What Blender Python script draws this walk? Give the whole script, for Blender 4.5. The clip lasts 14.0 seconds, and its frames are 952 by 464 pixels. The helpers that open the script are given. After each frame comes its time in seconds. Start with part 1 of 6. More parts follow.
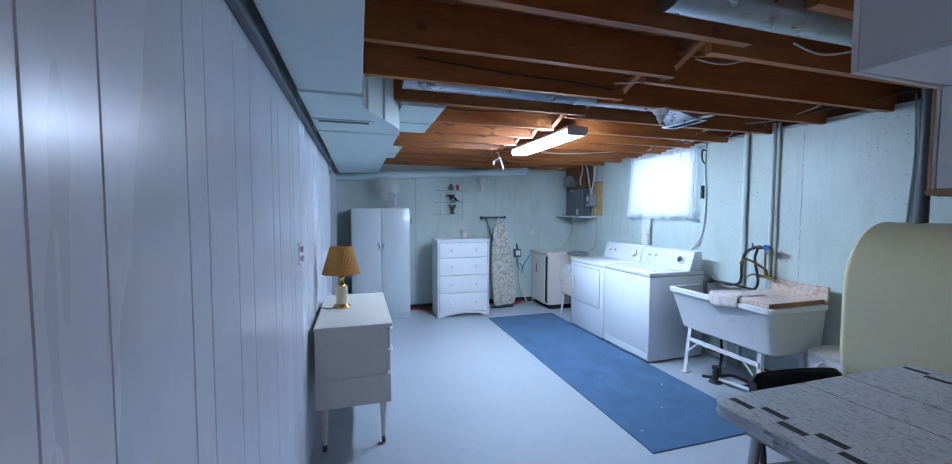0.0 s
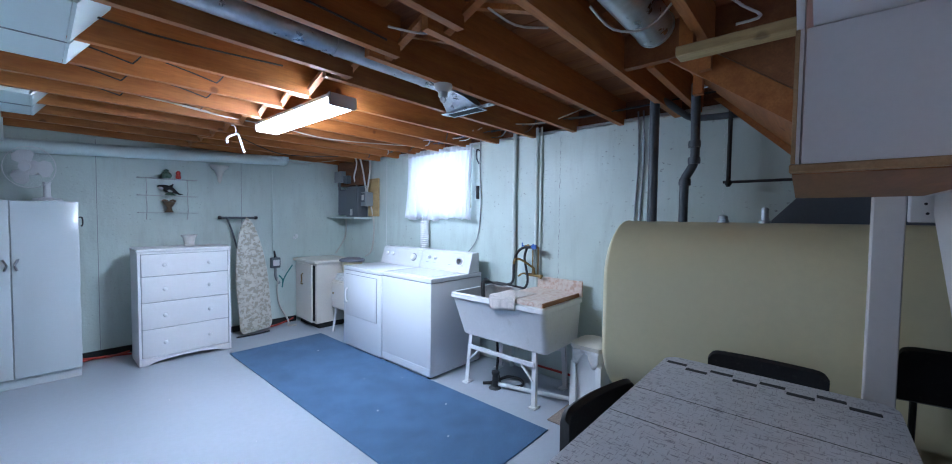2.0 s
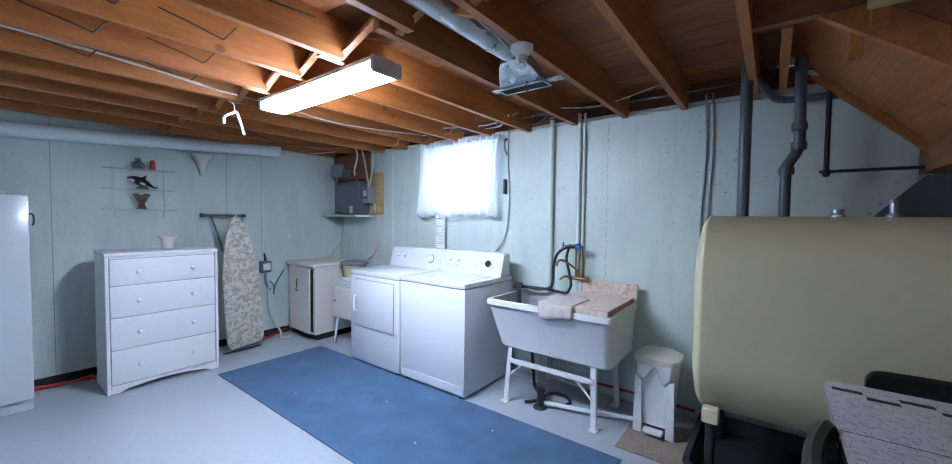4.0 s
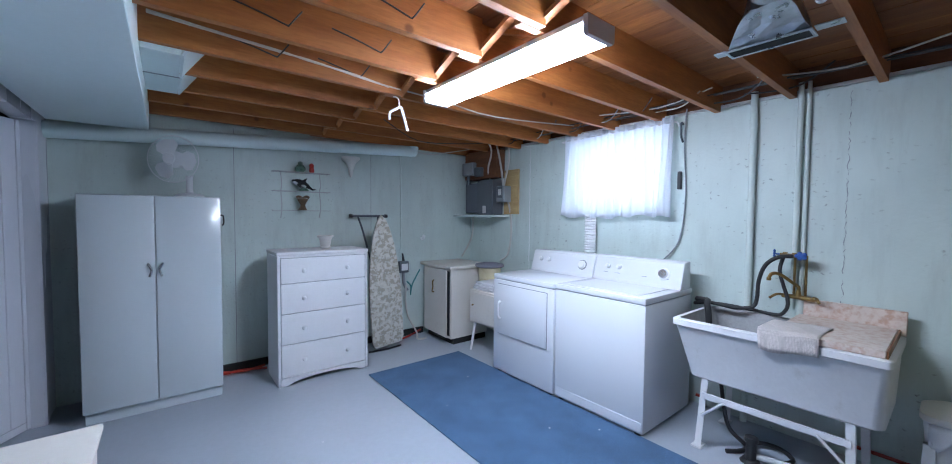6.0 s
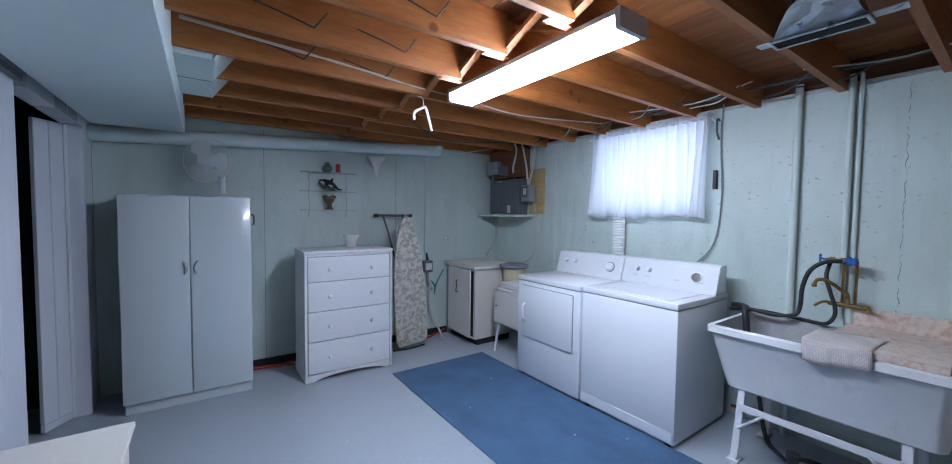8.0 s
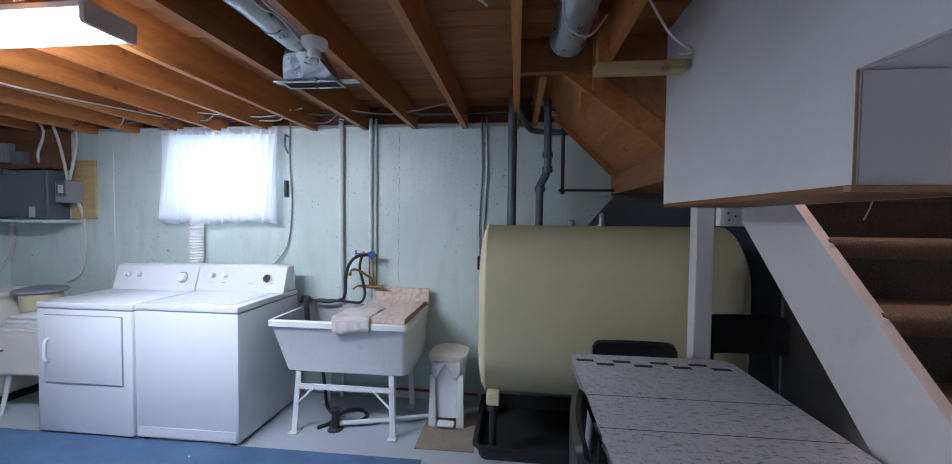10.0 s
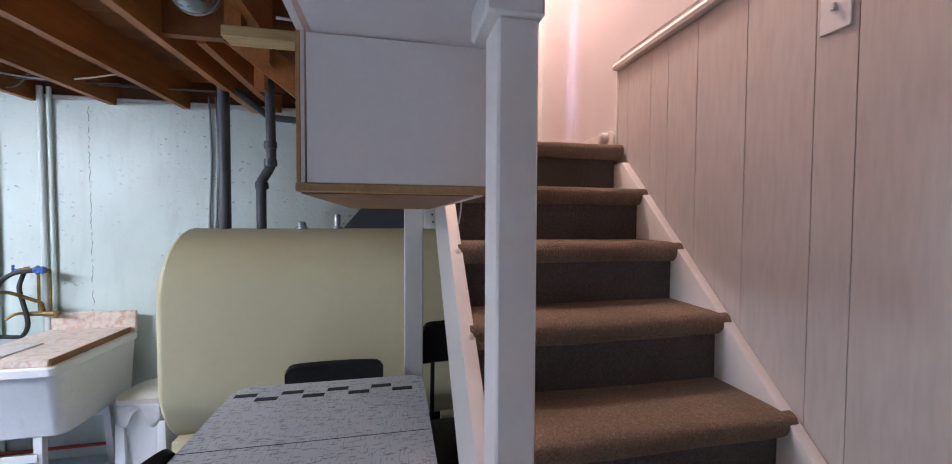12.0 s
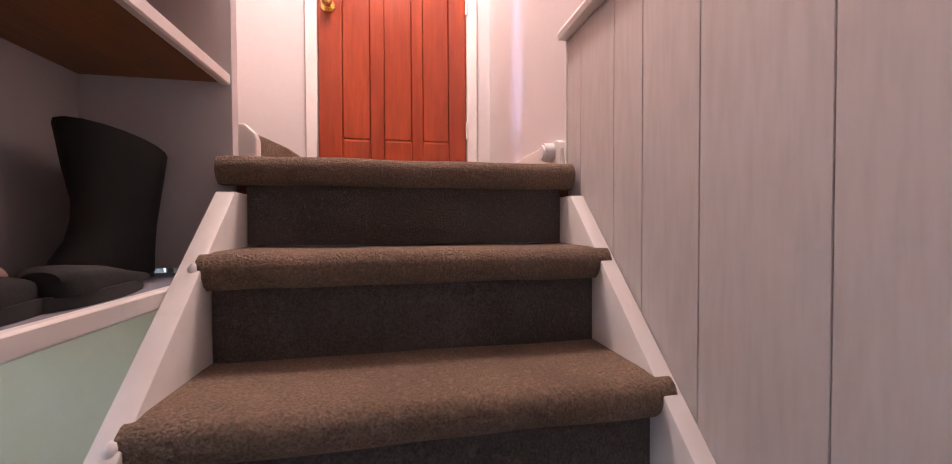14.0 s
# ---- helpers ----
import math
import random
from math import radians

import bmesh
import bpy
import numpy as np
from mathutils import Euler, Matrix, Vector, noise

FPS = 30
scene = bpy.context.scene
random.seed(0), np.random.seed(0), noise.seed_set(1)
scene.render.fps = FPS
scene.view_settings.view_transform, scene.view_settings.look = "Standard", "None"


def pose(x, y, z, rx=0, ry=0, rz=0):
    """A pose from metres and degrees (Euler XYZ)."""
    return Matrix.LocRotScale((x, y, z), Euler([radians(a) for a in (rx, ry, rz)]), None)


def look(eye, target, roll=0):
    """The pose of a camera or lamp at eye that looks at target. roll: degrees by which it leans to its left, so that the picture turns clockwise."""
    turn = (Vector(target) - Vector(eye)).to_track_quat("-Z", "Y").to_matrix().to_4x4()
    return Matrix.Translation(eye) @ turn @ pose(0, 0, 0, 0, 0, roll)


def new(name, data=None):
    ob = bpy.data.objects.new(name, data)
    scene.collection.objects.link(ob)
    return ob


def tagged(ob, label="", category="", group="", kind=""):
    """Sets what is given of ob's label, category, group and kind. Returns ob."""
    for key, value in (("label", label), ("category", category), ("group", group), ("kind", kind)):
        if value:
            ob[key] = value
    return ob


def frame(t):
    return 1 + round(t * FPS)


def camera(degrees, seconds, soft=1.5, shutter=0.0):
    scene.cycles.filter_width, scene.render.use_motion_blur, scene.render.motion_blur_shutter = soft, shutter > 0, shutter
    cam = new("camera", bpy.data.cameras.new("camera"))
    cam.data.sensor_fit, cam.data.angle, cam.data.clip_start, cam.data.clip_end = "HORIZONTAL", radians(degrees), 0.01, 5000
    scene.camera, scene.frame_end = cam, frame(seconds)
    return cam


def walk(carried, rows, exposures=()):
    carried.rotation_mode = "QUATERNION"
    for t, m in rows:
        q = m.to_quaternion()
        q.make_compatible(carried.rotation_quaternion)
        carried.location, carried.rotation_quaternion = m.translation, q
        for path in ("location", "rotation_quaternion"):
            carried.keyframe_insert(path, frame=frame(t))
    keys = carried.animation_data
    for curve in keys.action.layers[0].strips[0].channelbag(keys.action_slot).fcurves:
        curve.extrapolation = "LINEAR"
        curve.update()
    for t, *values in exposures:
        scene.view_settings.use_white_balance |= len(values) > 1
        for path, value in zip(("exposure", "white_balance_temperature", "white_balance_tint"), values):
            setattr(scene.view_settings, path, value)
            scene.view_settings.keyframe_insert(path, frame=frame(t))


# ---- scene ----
TUBE_W, WINDOW_W, STAIR_W = 122.0, 12.0, 70.0      # strength of the tube, watts of the window and of the stair lamp
cam = camera(101.7, 14.0, 1.0)
PATH = [
    (0, (0.197, 0.044, 1.516), (0.776, 1.956, 1.411), 0.1),
    (0.5, (0.364, 0.182, 1.499), (1.11, 2.035, 1.4), -0.1),
    (1, (0.486, 0.32, 1.496), (1.493, 2.045, 1.402), 0.2),
    (1.5, (0.57, 0.457, 1.48), (1.848, 1.993, 1.397), 0.5),
    (2, (0.638, 0.623, 1.468), (2.137, 1.945, 1.391), 0.7),
    (2.2, (0.648, 0.684, 1.469), (2.211, 1.931, 1.4), 1.3),
    (4.3, (0.624, 1.418, 1.428), (2.212, 2.632, 1.354), 0.6),
    (4.5, (0.625, 1.493, 1.428), (2.179, 2.749, 1.349), 0.7),
    (5, (0.606, 1.667, 1.418), (2.071, 3.027, 1.339), 0.6),
    (5.5, (0.579, 1.826, 1.426), (1.948, 3.281, 1.345), 0.6),
    (6, (0.552, 1.938, 1.434), (1.801, 3.498, 1.352), 0.5),
    (6.5, (0.536, 2.011, 1.437), (1.641, 3.677, 1.357), 0.5),
    (7, (0.541, 2.043, 1.434), (1.539, 3.774, 1.352), 0.5),
    (7.2, (0.545, 2.042, 1.432), (1.528, 3.782, 1.349), 0.5),
    (9.3, (0.629, 1.655, 1.488), (2.415, 2.552, 1.409), 0.6),
    (9.5, (0.632, 1.59, 1.486), (2.501, 2.298, 1.416), 0.4),
    (10, (0.649, 1.408, 1.489), (2.637, 1.616, 1.425), 0.6),
    (10.5, (0.683, 1.18, 1.496), (2.677, 1.037, 1.432), 0.4),
    (11, (0.732, 0.952, 1.492), (2.711, 0.667, 1.426), 0.5),
    (11.5, (0.796, 0.719, 1.499), (2.765, 0.375, 1.428), 0.4),
    (12, (0.894, 0.502, 1.515), (2.853, 0.1, 1.448), 0.3),
    (12.5, (1.033, 0.312, 1.518), (2.977, -0.157, 1.456), 0.2),
    (13, (1.2, 0.147, 1.559), (3.144, -0.336, 1.5), 0.3),
    (13.5, (1.375, 0.026, 1.613), (3.323, -0.438, 1.565), 0.0),
    (14, (1.551, -0.066, 1.702), (3.516, -0.452, 1.661), -0.2),
]
# the clip's camera: stops, white balance and tint along the way
EXPOSURES = [(0, 0.0, 5450, 5), (1.0, -0.15, 5550, 5), (1.5, -0.05, 5650, 6), (2.5, 0.0, 5850, 8), (5, 0.02, 6020, 10), (6, -0.24, 6000, 10), (6.5, -0.42, 5980, 10), (7, -0.58, 5980, 10), (7.5, -0.58, 6000, 10), (9.2, -0.4, 6250, 11), (9.7, -0.33, 6350, 11), (10.5, 0.08, 6500, 12), (11.5, 0.58, 6700, 12), (12.5, 0.52, 6550, 12), (13.2, 0.60, 6480, 12), (14, 0.66, 6380, 12)]
walk(cam, [(t, look(eye, target, roll)) for t, eye, target, roll in PATH], EXPOSURES)

# ---- world and large lights ----
world = bpy.data.worlds.new("sky")
scene.world = world
world.use_nodes = True
_sky = world.node_tree.nodes.new("ShaderNodeTexSky")
_sky.sky_type, _sky.sun_disc = "NISHITA", False
_sky.sun_elevation, _sky.sun_rotation = radians(38), radians(120)
world.node_tree.nodes["Background"].inputs[1].default_value = 0.1
world.node_tree.links.new(_sky.outputs[0], world.node_tree.nodes["Background"].inputs[0])


def lamp(name, kind, m, power, colour, sx=0.1, sy=0.1):
    data = bpy.data.lights.new(name, kind)
    data.energy, data.color = power, colour
    if kind == "AREA":
        data.shape, data.size, data.size_y = "RECTANGLE", sx, sy
    elif kind == "POINT":
        data.shadow_soft_size = sx
    ob = new(name, data)
    ob.matrix_basis = m
    return ob


# tube light under the joists, daylight in the basement window, lamp in the stairwell upstairs
lamp("window_daylight", "AREA", pose(3.86, 3.91, 1.845, 0, 90, 0), WINDOW_W, (0.80, 0.88, 1.0), 0.62, 0.92)
lamp("stairwell_lamp_light", "POINT", pose(2.92, 0.03, 3.78), STAIR_W, (1.0, 0.77, 0.70), 0.12)
# narrow beam added for the blue streak on the landing wall; its source is assumed
slit = lamp("streak_beam", "AREA", pose(3.13, 2.36, 3.35, -70, 0, 0), 0.15, (0.45, 0.50, 1.0), 0.08, 0.95)
slit.data.spread = radians(4)

# ---- materials ----


def nodes_of(name):
    m = bpy.data.materials.new(name)
    m.use_nodes = True
    nt = m.node_tree
    return m, nt, nt.nodes["Principled BSDF"]


def noise_at(nt, scale, detail=4.0, stretch=(1, 1, 1), rough=0.55):
    geo = nt.nodes.new("ShaderNodeNewGeometry")
    mapping = nt.nodes.new("ShaderNodeMapping")
    mapping.inputs["Scale"].default_value = stretch
    n = nt.nodes.new("ShaderNodeTexNoise")
    n.inputs["Scale"].default_value, n.inputs["Detail"].default_value, n.inputs["Roughness"].default_value = scale, detail, rough
    nt.links.new(geo.outputs["Position"], mapping.inputs["Vector"])
    nt.links.new(mapping.outputs["Vector"], n.inputs["Vector"])
    return n


def ramp(nt, source, stops):
    r = nt.nodes.new("ShaderNodeValToRGB")
    els = r.color_ramp.elements
    while len(els) < len(stops):
        els.new(0.5)
    for e, (p, c) in zip(els, stops):
        e.position = p
        e.color = (*c, 1) if isinstance(c, tuple) else (c, c, c, 1)
    nt.links.new(source, r.inputs[0])
    return r.outputs[0]


def mix(nt, fac, a, b, mode="MIX"):
    m = nt.nodes.new("ShaderNodeMix")
    m.data_type, m.blend_type = "RGBA", mode
    for socket, v in ((m.inputs[0], fac), (m.inputs[6], a), (m.inputs[7], b)):
        if isinstance(v, (int, float)):
            socket.default_value = v if socket.name == 'Factor' else (v, v, v, 1)
        elif isinstance(v, tuple):
            socket.default_value = (*v, 1)
        else:
            nt.links.new(v, socket)
    return m.outputs[2]


def shade(c, k):
    return tuple(min(1.0, v * k) for v in c)


def surface(name, c, rough=0.5, metal=0.0, var=0.08, scale=3.0, fine=60.0, bump=0.15, stretch=(1, 1, 1), dirt=None, dirt_amount=0.5, each=0.0, coat=0.0, gloss=0.09):
    """A painted, plastic, metal or stone surface: broad and fine variation of tone, uneven gloss, fine relief, and dirt in patches."""
    m, nt, bsdf = nodes_of(name)
    broad, grain = noise_at(nt, scale, 5, stretch), noise_at(nt, fine, 3, stretch)
    col = ramp(nt, broad.outputs[0], [(0.3, shade(c, 1 - var)), (0.7, shade(c, 1 + var))])
    col = mix(nt, ramp(nt, grain.outputs[0], [(0.35, 0.0), (0.7, 0.35)]), col, shade(c, 1 - 2.2 * var))
    if dirt:
        spots = noise_at(nt, scale * 2.7, 8, (1, 1, 1), 0.7)
        col = mix(nt, ramp(nt, spots.outputs[0], [(0.58, 0.0), (0.75, dirt_amount)]), col, dirt)
    if each:
        info = nt.nodes.new("ShaderNodeObjectInfo")
        col = mix(nt, 1.0, col, ramp(nt, info.outputs["Random"], [(0.0, 1 - each), (1.0, 1.0)]), "MULTIPLY")
    nt.links.new(col, bsdf.inputs["Base Color"])
    nt.links.new(ramp(nt, broad.outputs[0], [(0.25, max(0.02, rough - gloss)), (0.75, min(1, rough + gloss))]), bsdf.inputs["Roughness"])
    bsdf.inputs["Metallic"].default_value = metal
    bsdf.inputs["Coat Weight"].default_value = coat
    if bump:
        b = nt.nodes.new("ShaderNodeBump")
        b.inputs["Strength"].default_value, b.inputs["Distance"].default_value = bump, 0.004
        nt.links.new(grain.outputs[0], b.inputs["Height"])
        nt.links.new(b.outputs[0], bsdf.inputs["Normal"])
    return m


def wood(name, light, dark, rough=0.6, along="x", scale=5.0, bump=0.25, each=0.0, knot=0.75):
    """Sawn or varnished timber with grain along one axis and knots of darker tone."""
    m, nt, bsdf = nodes_of(name)
    st = {"x": (0.12, 1, 1), "y": (1, 0.12, 1), "z": (1, 1, 0.12)}[along]
    g, fine, broad = noise_at(nt, scale * 4, 6, st, 0.6), noise_at(nt, scale * 26, 3, st), noise_at(nt, scale * 0.5, 3)
    col = ramp(nt, g.outputs[0], [(0.28, dark), (0.5, tuple((a + b) / 2 for a, b in zip(light, dark))), (0.72, light)])
    col = mix(nt, ramp(nt, fine.outputs[0], [(0.4, 0.0), (0.7, 0.45)]), col, shade(dark, 0.8))
    col = mix(nt, ramp(nt, broad.outputs[0], [(0.5, 0.0), (0.8, 0.4)]), col, shade(dark, 0.9))
    knots = nt.nodes.new("ShaderNodeTexVoronoi")
    knots.inputs["Scale"].default_value = 3.2
    geo = nt.nodes.new("ShaderNodeNewGeometry")
    nt.links.new(geo.outputs["Position"], knots.inputs["Vector"])
    col = mix(nt, ramp(nt, knots.outputs["Distance"], [(0.05, knot), (0.09, 0.0)]), col, shade(dark, 0.45))
    if each:
        col = mix(nt, 1.0, col, ramp(nt, geo.outputs["Random Per Island"], [(0.0, 1 - each), (1.0, 1.0)]), "MULTIPLY")
    nt.links.new(col, bsdf.inputs["Base Color"])
    bsdf.inputs["Roughness"].default_value = rough
    b = nt.nodes.new("ShaderNodeBump")
    b.inputs["Strength"].default_value, b.inputs["Distance"].default_value = bump, 0.003
    nt.links.new(fine.outputs[0], b.inputs["Height"])
    nt.links.new(b.outputs[0], bsdf.inputs["Normal"])
    return m


def concrete_wall(name, c, depth=0.42, spread=0.38):
    """Poured concrete under pale paint: pits, hairline drips, faint damp patches."""
    m, nt, bsdf = nodes_of(name)
    broad, grain, drips = noise_at(nt, 1.3, 6), noise_at(nt, 45, 6), noise_at(nt, 9, 6, (1, 1, 0.16), 0.7)
    col = ramp(nt, broad.outputs[0], [(0.3, shade(c, 0.86)), (0.7, shade(c, 1.06))])
    col = mix(nt, ramp(nt, drips.outputs[0], [(0.50, 0.0), (0.72, 0.5)]), col, shade(c, 0.74))
    pits = nt.nodes.new("ShaderNodeTexVoronoi")
    pits.inputs["Scale"].default_value = 25.0
    mapping = nt.nodes.new("ShaderNodeMapping")
    mapping.inputs["Scale"].default_value = (1, 0.75, 1.5)
    geo = nt.nodes.new("ShaderNodeNewGeometry")
    ragged = mix(nt, 0.05, geo.outputs["Position"], noise_at(nt, 28, 4).outputs["Color"], "ADD")
    nt.links.new(ragged, mapping.inputs["Vector"])
    nt.links.new(mapping.outputs["Vector"], pits.inputs["Vector"])
    gate = noise_at(nt, 1.6, 4)
    pit = mix(nt, 1.0, ramp(nt, pits.outputs["Distance"], [(0.08, 1.0), (0.24, 0.0)]), ramp(nt, gate.outputs[0], [(0.40, 0.0), (0.58, 1.0)]), "MULTIPLY")
    pit = mix(nt, 1.0, pit, ramp(nt, pits.outputs["Color"], [(spread, 0.0), (spread + 0.25, 1.0)]), "MULTIPLY")
    col = mix(nt, pit, col, shade(c, depth))
    nt.links.new(col, bsdf.inputs["Base Color"])
    bsdf.inputs["Roughness"].default_value = 0.42
    h = mix(nt, 0.5, ramp(nt, grain.outputs[0], [(0.2, 0.0), (0.8, 1.0)]), ramp(nt, broad.outputs[0], [(0.2, 0.0), (0.8, 1.0)]))
    h = mix(nt, pit, h, 0.0)
    b = nt.nodes.new("ShaderNodeBump")
    b.inputs["Strength"].default_value, b.inputs["Distance"].default_value = 0.22, 0.012
    nt.links.new(h, b.inputs["Height"])
    nt.links.new(b.outputs[0], bsdf.inputs["Normal"])
    return m


def glow(name, c, strength):
    m, nt, bsdf = nodes_of(name)
    bsdf.inputs["Base Color"].default_value = (*c, 1)
    bsdf.inputs["Emission Color"].default_value = (*c, 1)
    bsdf.inputs["Emission Strength"].default_value = strength
    return m


def curtain_cloth(name):
    m, nt, bsdf = nodes_of(name)
    weave = noise_at(nt, 220, 2)
    col = ramp(nt, weave.outputs[0], [(0.3, (0.8, 0.82, 0.84)), (0.7, (0.88, 0.9, 0.92))])
    nt.links.new(col, bsdf.inputs["Base Color"])
    bsdf.inputs["Roughness"].default_value = 0.9
    tr = nt.nodes.new("ShaderNodeBsdfTranslucent")
    tr.inputs["Color"].default_value = (0.85, 0.88, 0.95, 1)
    ms = nt.nodes.new("ShaderNodeMixShader")
    ms.inputs[0].default_value = 0.5
    out = nt.nodes["Material Output"]
    nt.links.new(bsdf.outputs[0], ms.inputs[1])
    nt.links.new(tr.outputs[0], ms.inputs[2])
    nt.links.new(ms.outputs[0], out.inputs[0])
    return m


def glass(name, tint=(0.9, 0.95, 0.95)):
    m, nt, bsdf = nodes_of(name)
    bsdf.inputs["Base Color"].default_value = (*tint, 1)
    bsdf.inputs["Roughness"].default_value = 0.03
    bsdf.inputs["Transmission Weight"].default_value = 0.95
    return m


def carpet(name, c, pile=260.0, depth=0.006):
    m, nt, bsdf = nodes_of(name)
    tuft, broad, speck = noise_at(nt, pile, 3), noise_at(nt, 4, 5), noise_at(nt, pile * 0.45, 2)
    col = ramp(nt, broad.outputs[0], [(0.3, shade(c, 0.8)), (0.7, shade(c, 1.2))])
    col = mix(nt, ramp(nt, tuft.outputs[0], [(0.4, 0.0), (0.65, 0.7)]), col, shade(c, 0.45))
    col = mix(nt, ramp(nt, speck.outputs[0], [(0.56, 0.0), (0.7, 0.4)]), col, shade(c, 1.6))
    nt.links.new(col, bsdf.inputs["Base Color"])
    bsdf.inputs["Roughness"].default_value = 1.0
    bsdf.inputs["Sheen Weight"].default_value = 0.05
    b = nt.nodes.new("ShaderNodeBump")
    b.inputs["Strength"].default_value, b.inputs["Distance"].default_value = 0.9, depth
    nt.links.new(tuft.outputs[0], b.inputs["Height"])
    nt.links.new(b.outputs[0], bsdf.inputs["Normal"])
    return m


def printed(name, c, marks, stretch, scale, low, high, rough):
    """A laminate or cloth with a fine printed pattern of marks on a plain ground."""
    m, nt, bsdf = nodes_of(name)
    a, broad = noise_at(nt, scale, 2, stretch), noise_at(nt, 5, 4)
    a2 = noise_at(nt, scale * 1.1, 2, (stretch[1], stretch[0], stretch[2]))
    col = ramp(nt, broad.outputs[0], [(0.3, shade(c, 0.93)), (0.7, shade(c, 1.05))])
    col = mix(nt, ramp(nt, a.outputs[0], [(low, 0.0), (high, 0.8)]), col, marks)
    col = mix(nt, ramp(nt, a2.outputs[0], [(low, 0.0), (high, 0.6)]), col, marks)
    nt.links.new(col, bsdf.inputs["Base Color"])
    bsdf.inputs["Roughness"].default_value = rough
    return m


def waffle(name, c):
    """Woven cloth with a grid of small raised squares."""
    m, nt, bsdf = nodes_of(name)
    geo = nt.nodes.new("ShaderNodeNewGeometry")
    lines = []
    for axis in ("X", "Y", "Z"):
        w = nt.nodes.new("ShaderNodeTexWave")
        w.bands_direction = axis
        w.inputs["Scale"].default_value, w.inputs["Distortion"].default_value = 52.0, 0.5
        nt.links.new(geo.outputs["Position"], w.inputs["Vector"])
        lines.append(w.outputs["Fac"])
    grid = mix(nt, 1.0, ramp(nt, lines[1], [(0.2, 0.25), (0.55, 1.0)]), mix(nt, 1.0, ramp(nt, lines[0], [(0.2, 0.4), (0.55, 1.0)]), ramp(nt, lines[2], [(0.2, 0.4), (0.55, 1.0)]), "MULTIPLY"), "MULTIPLY")
    nt.links.new(mix(nt, grid, shade(c, 0.74), c), bsdf.inputs["Base Color"])
    bsdf.inputs["Roughness"].default_value = 0.95
    b = nt.nodes.new("ShaderNodeBump")
    b.inputs["Strength"].default_value, b.inputs["Distance"].default_value = 0.8, 0.003
    nt.links.new(grid, b.inputs["Height"])
    nt.links.new(b.outputs[0], bsdf.inputs["Normal"])
    return m


def acrylic(name, c, alpha):
    m, nt, bsdf = nodes_of(name)
    bsdf.inputs["Base Color"].default_value = (*c, 1)
    bsdf.inputs["Roughness"].default_value, bsdf.inputs["Alpha"].default_value = 0.08, alpha
    return m


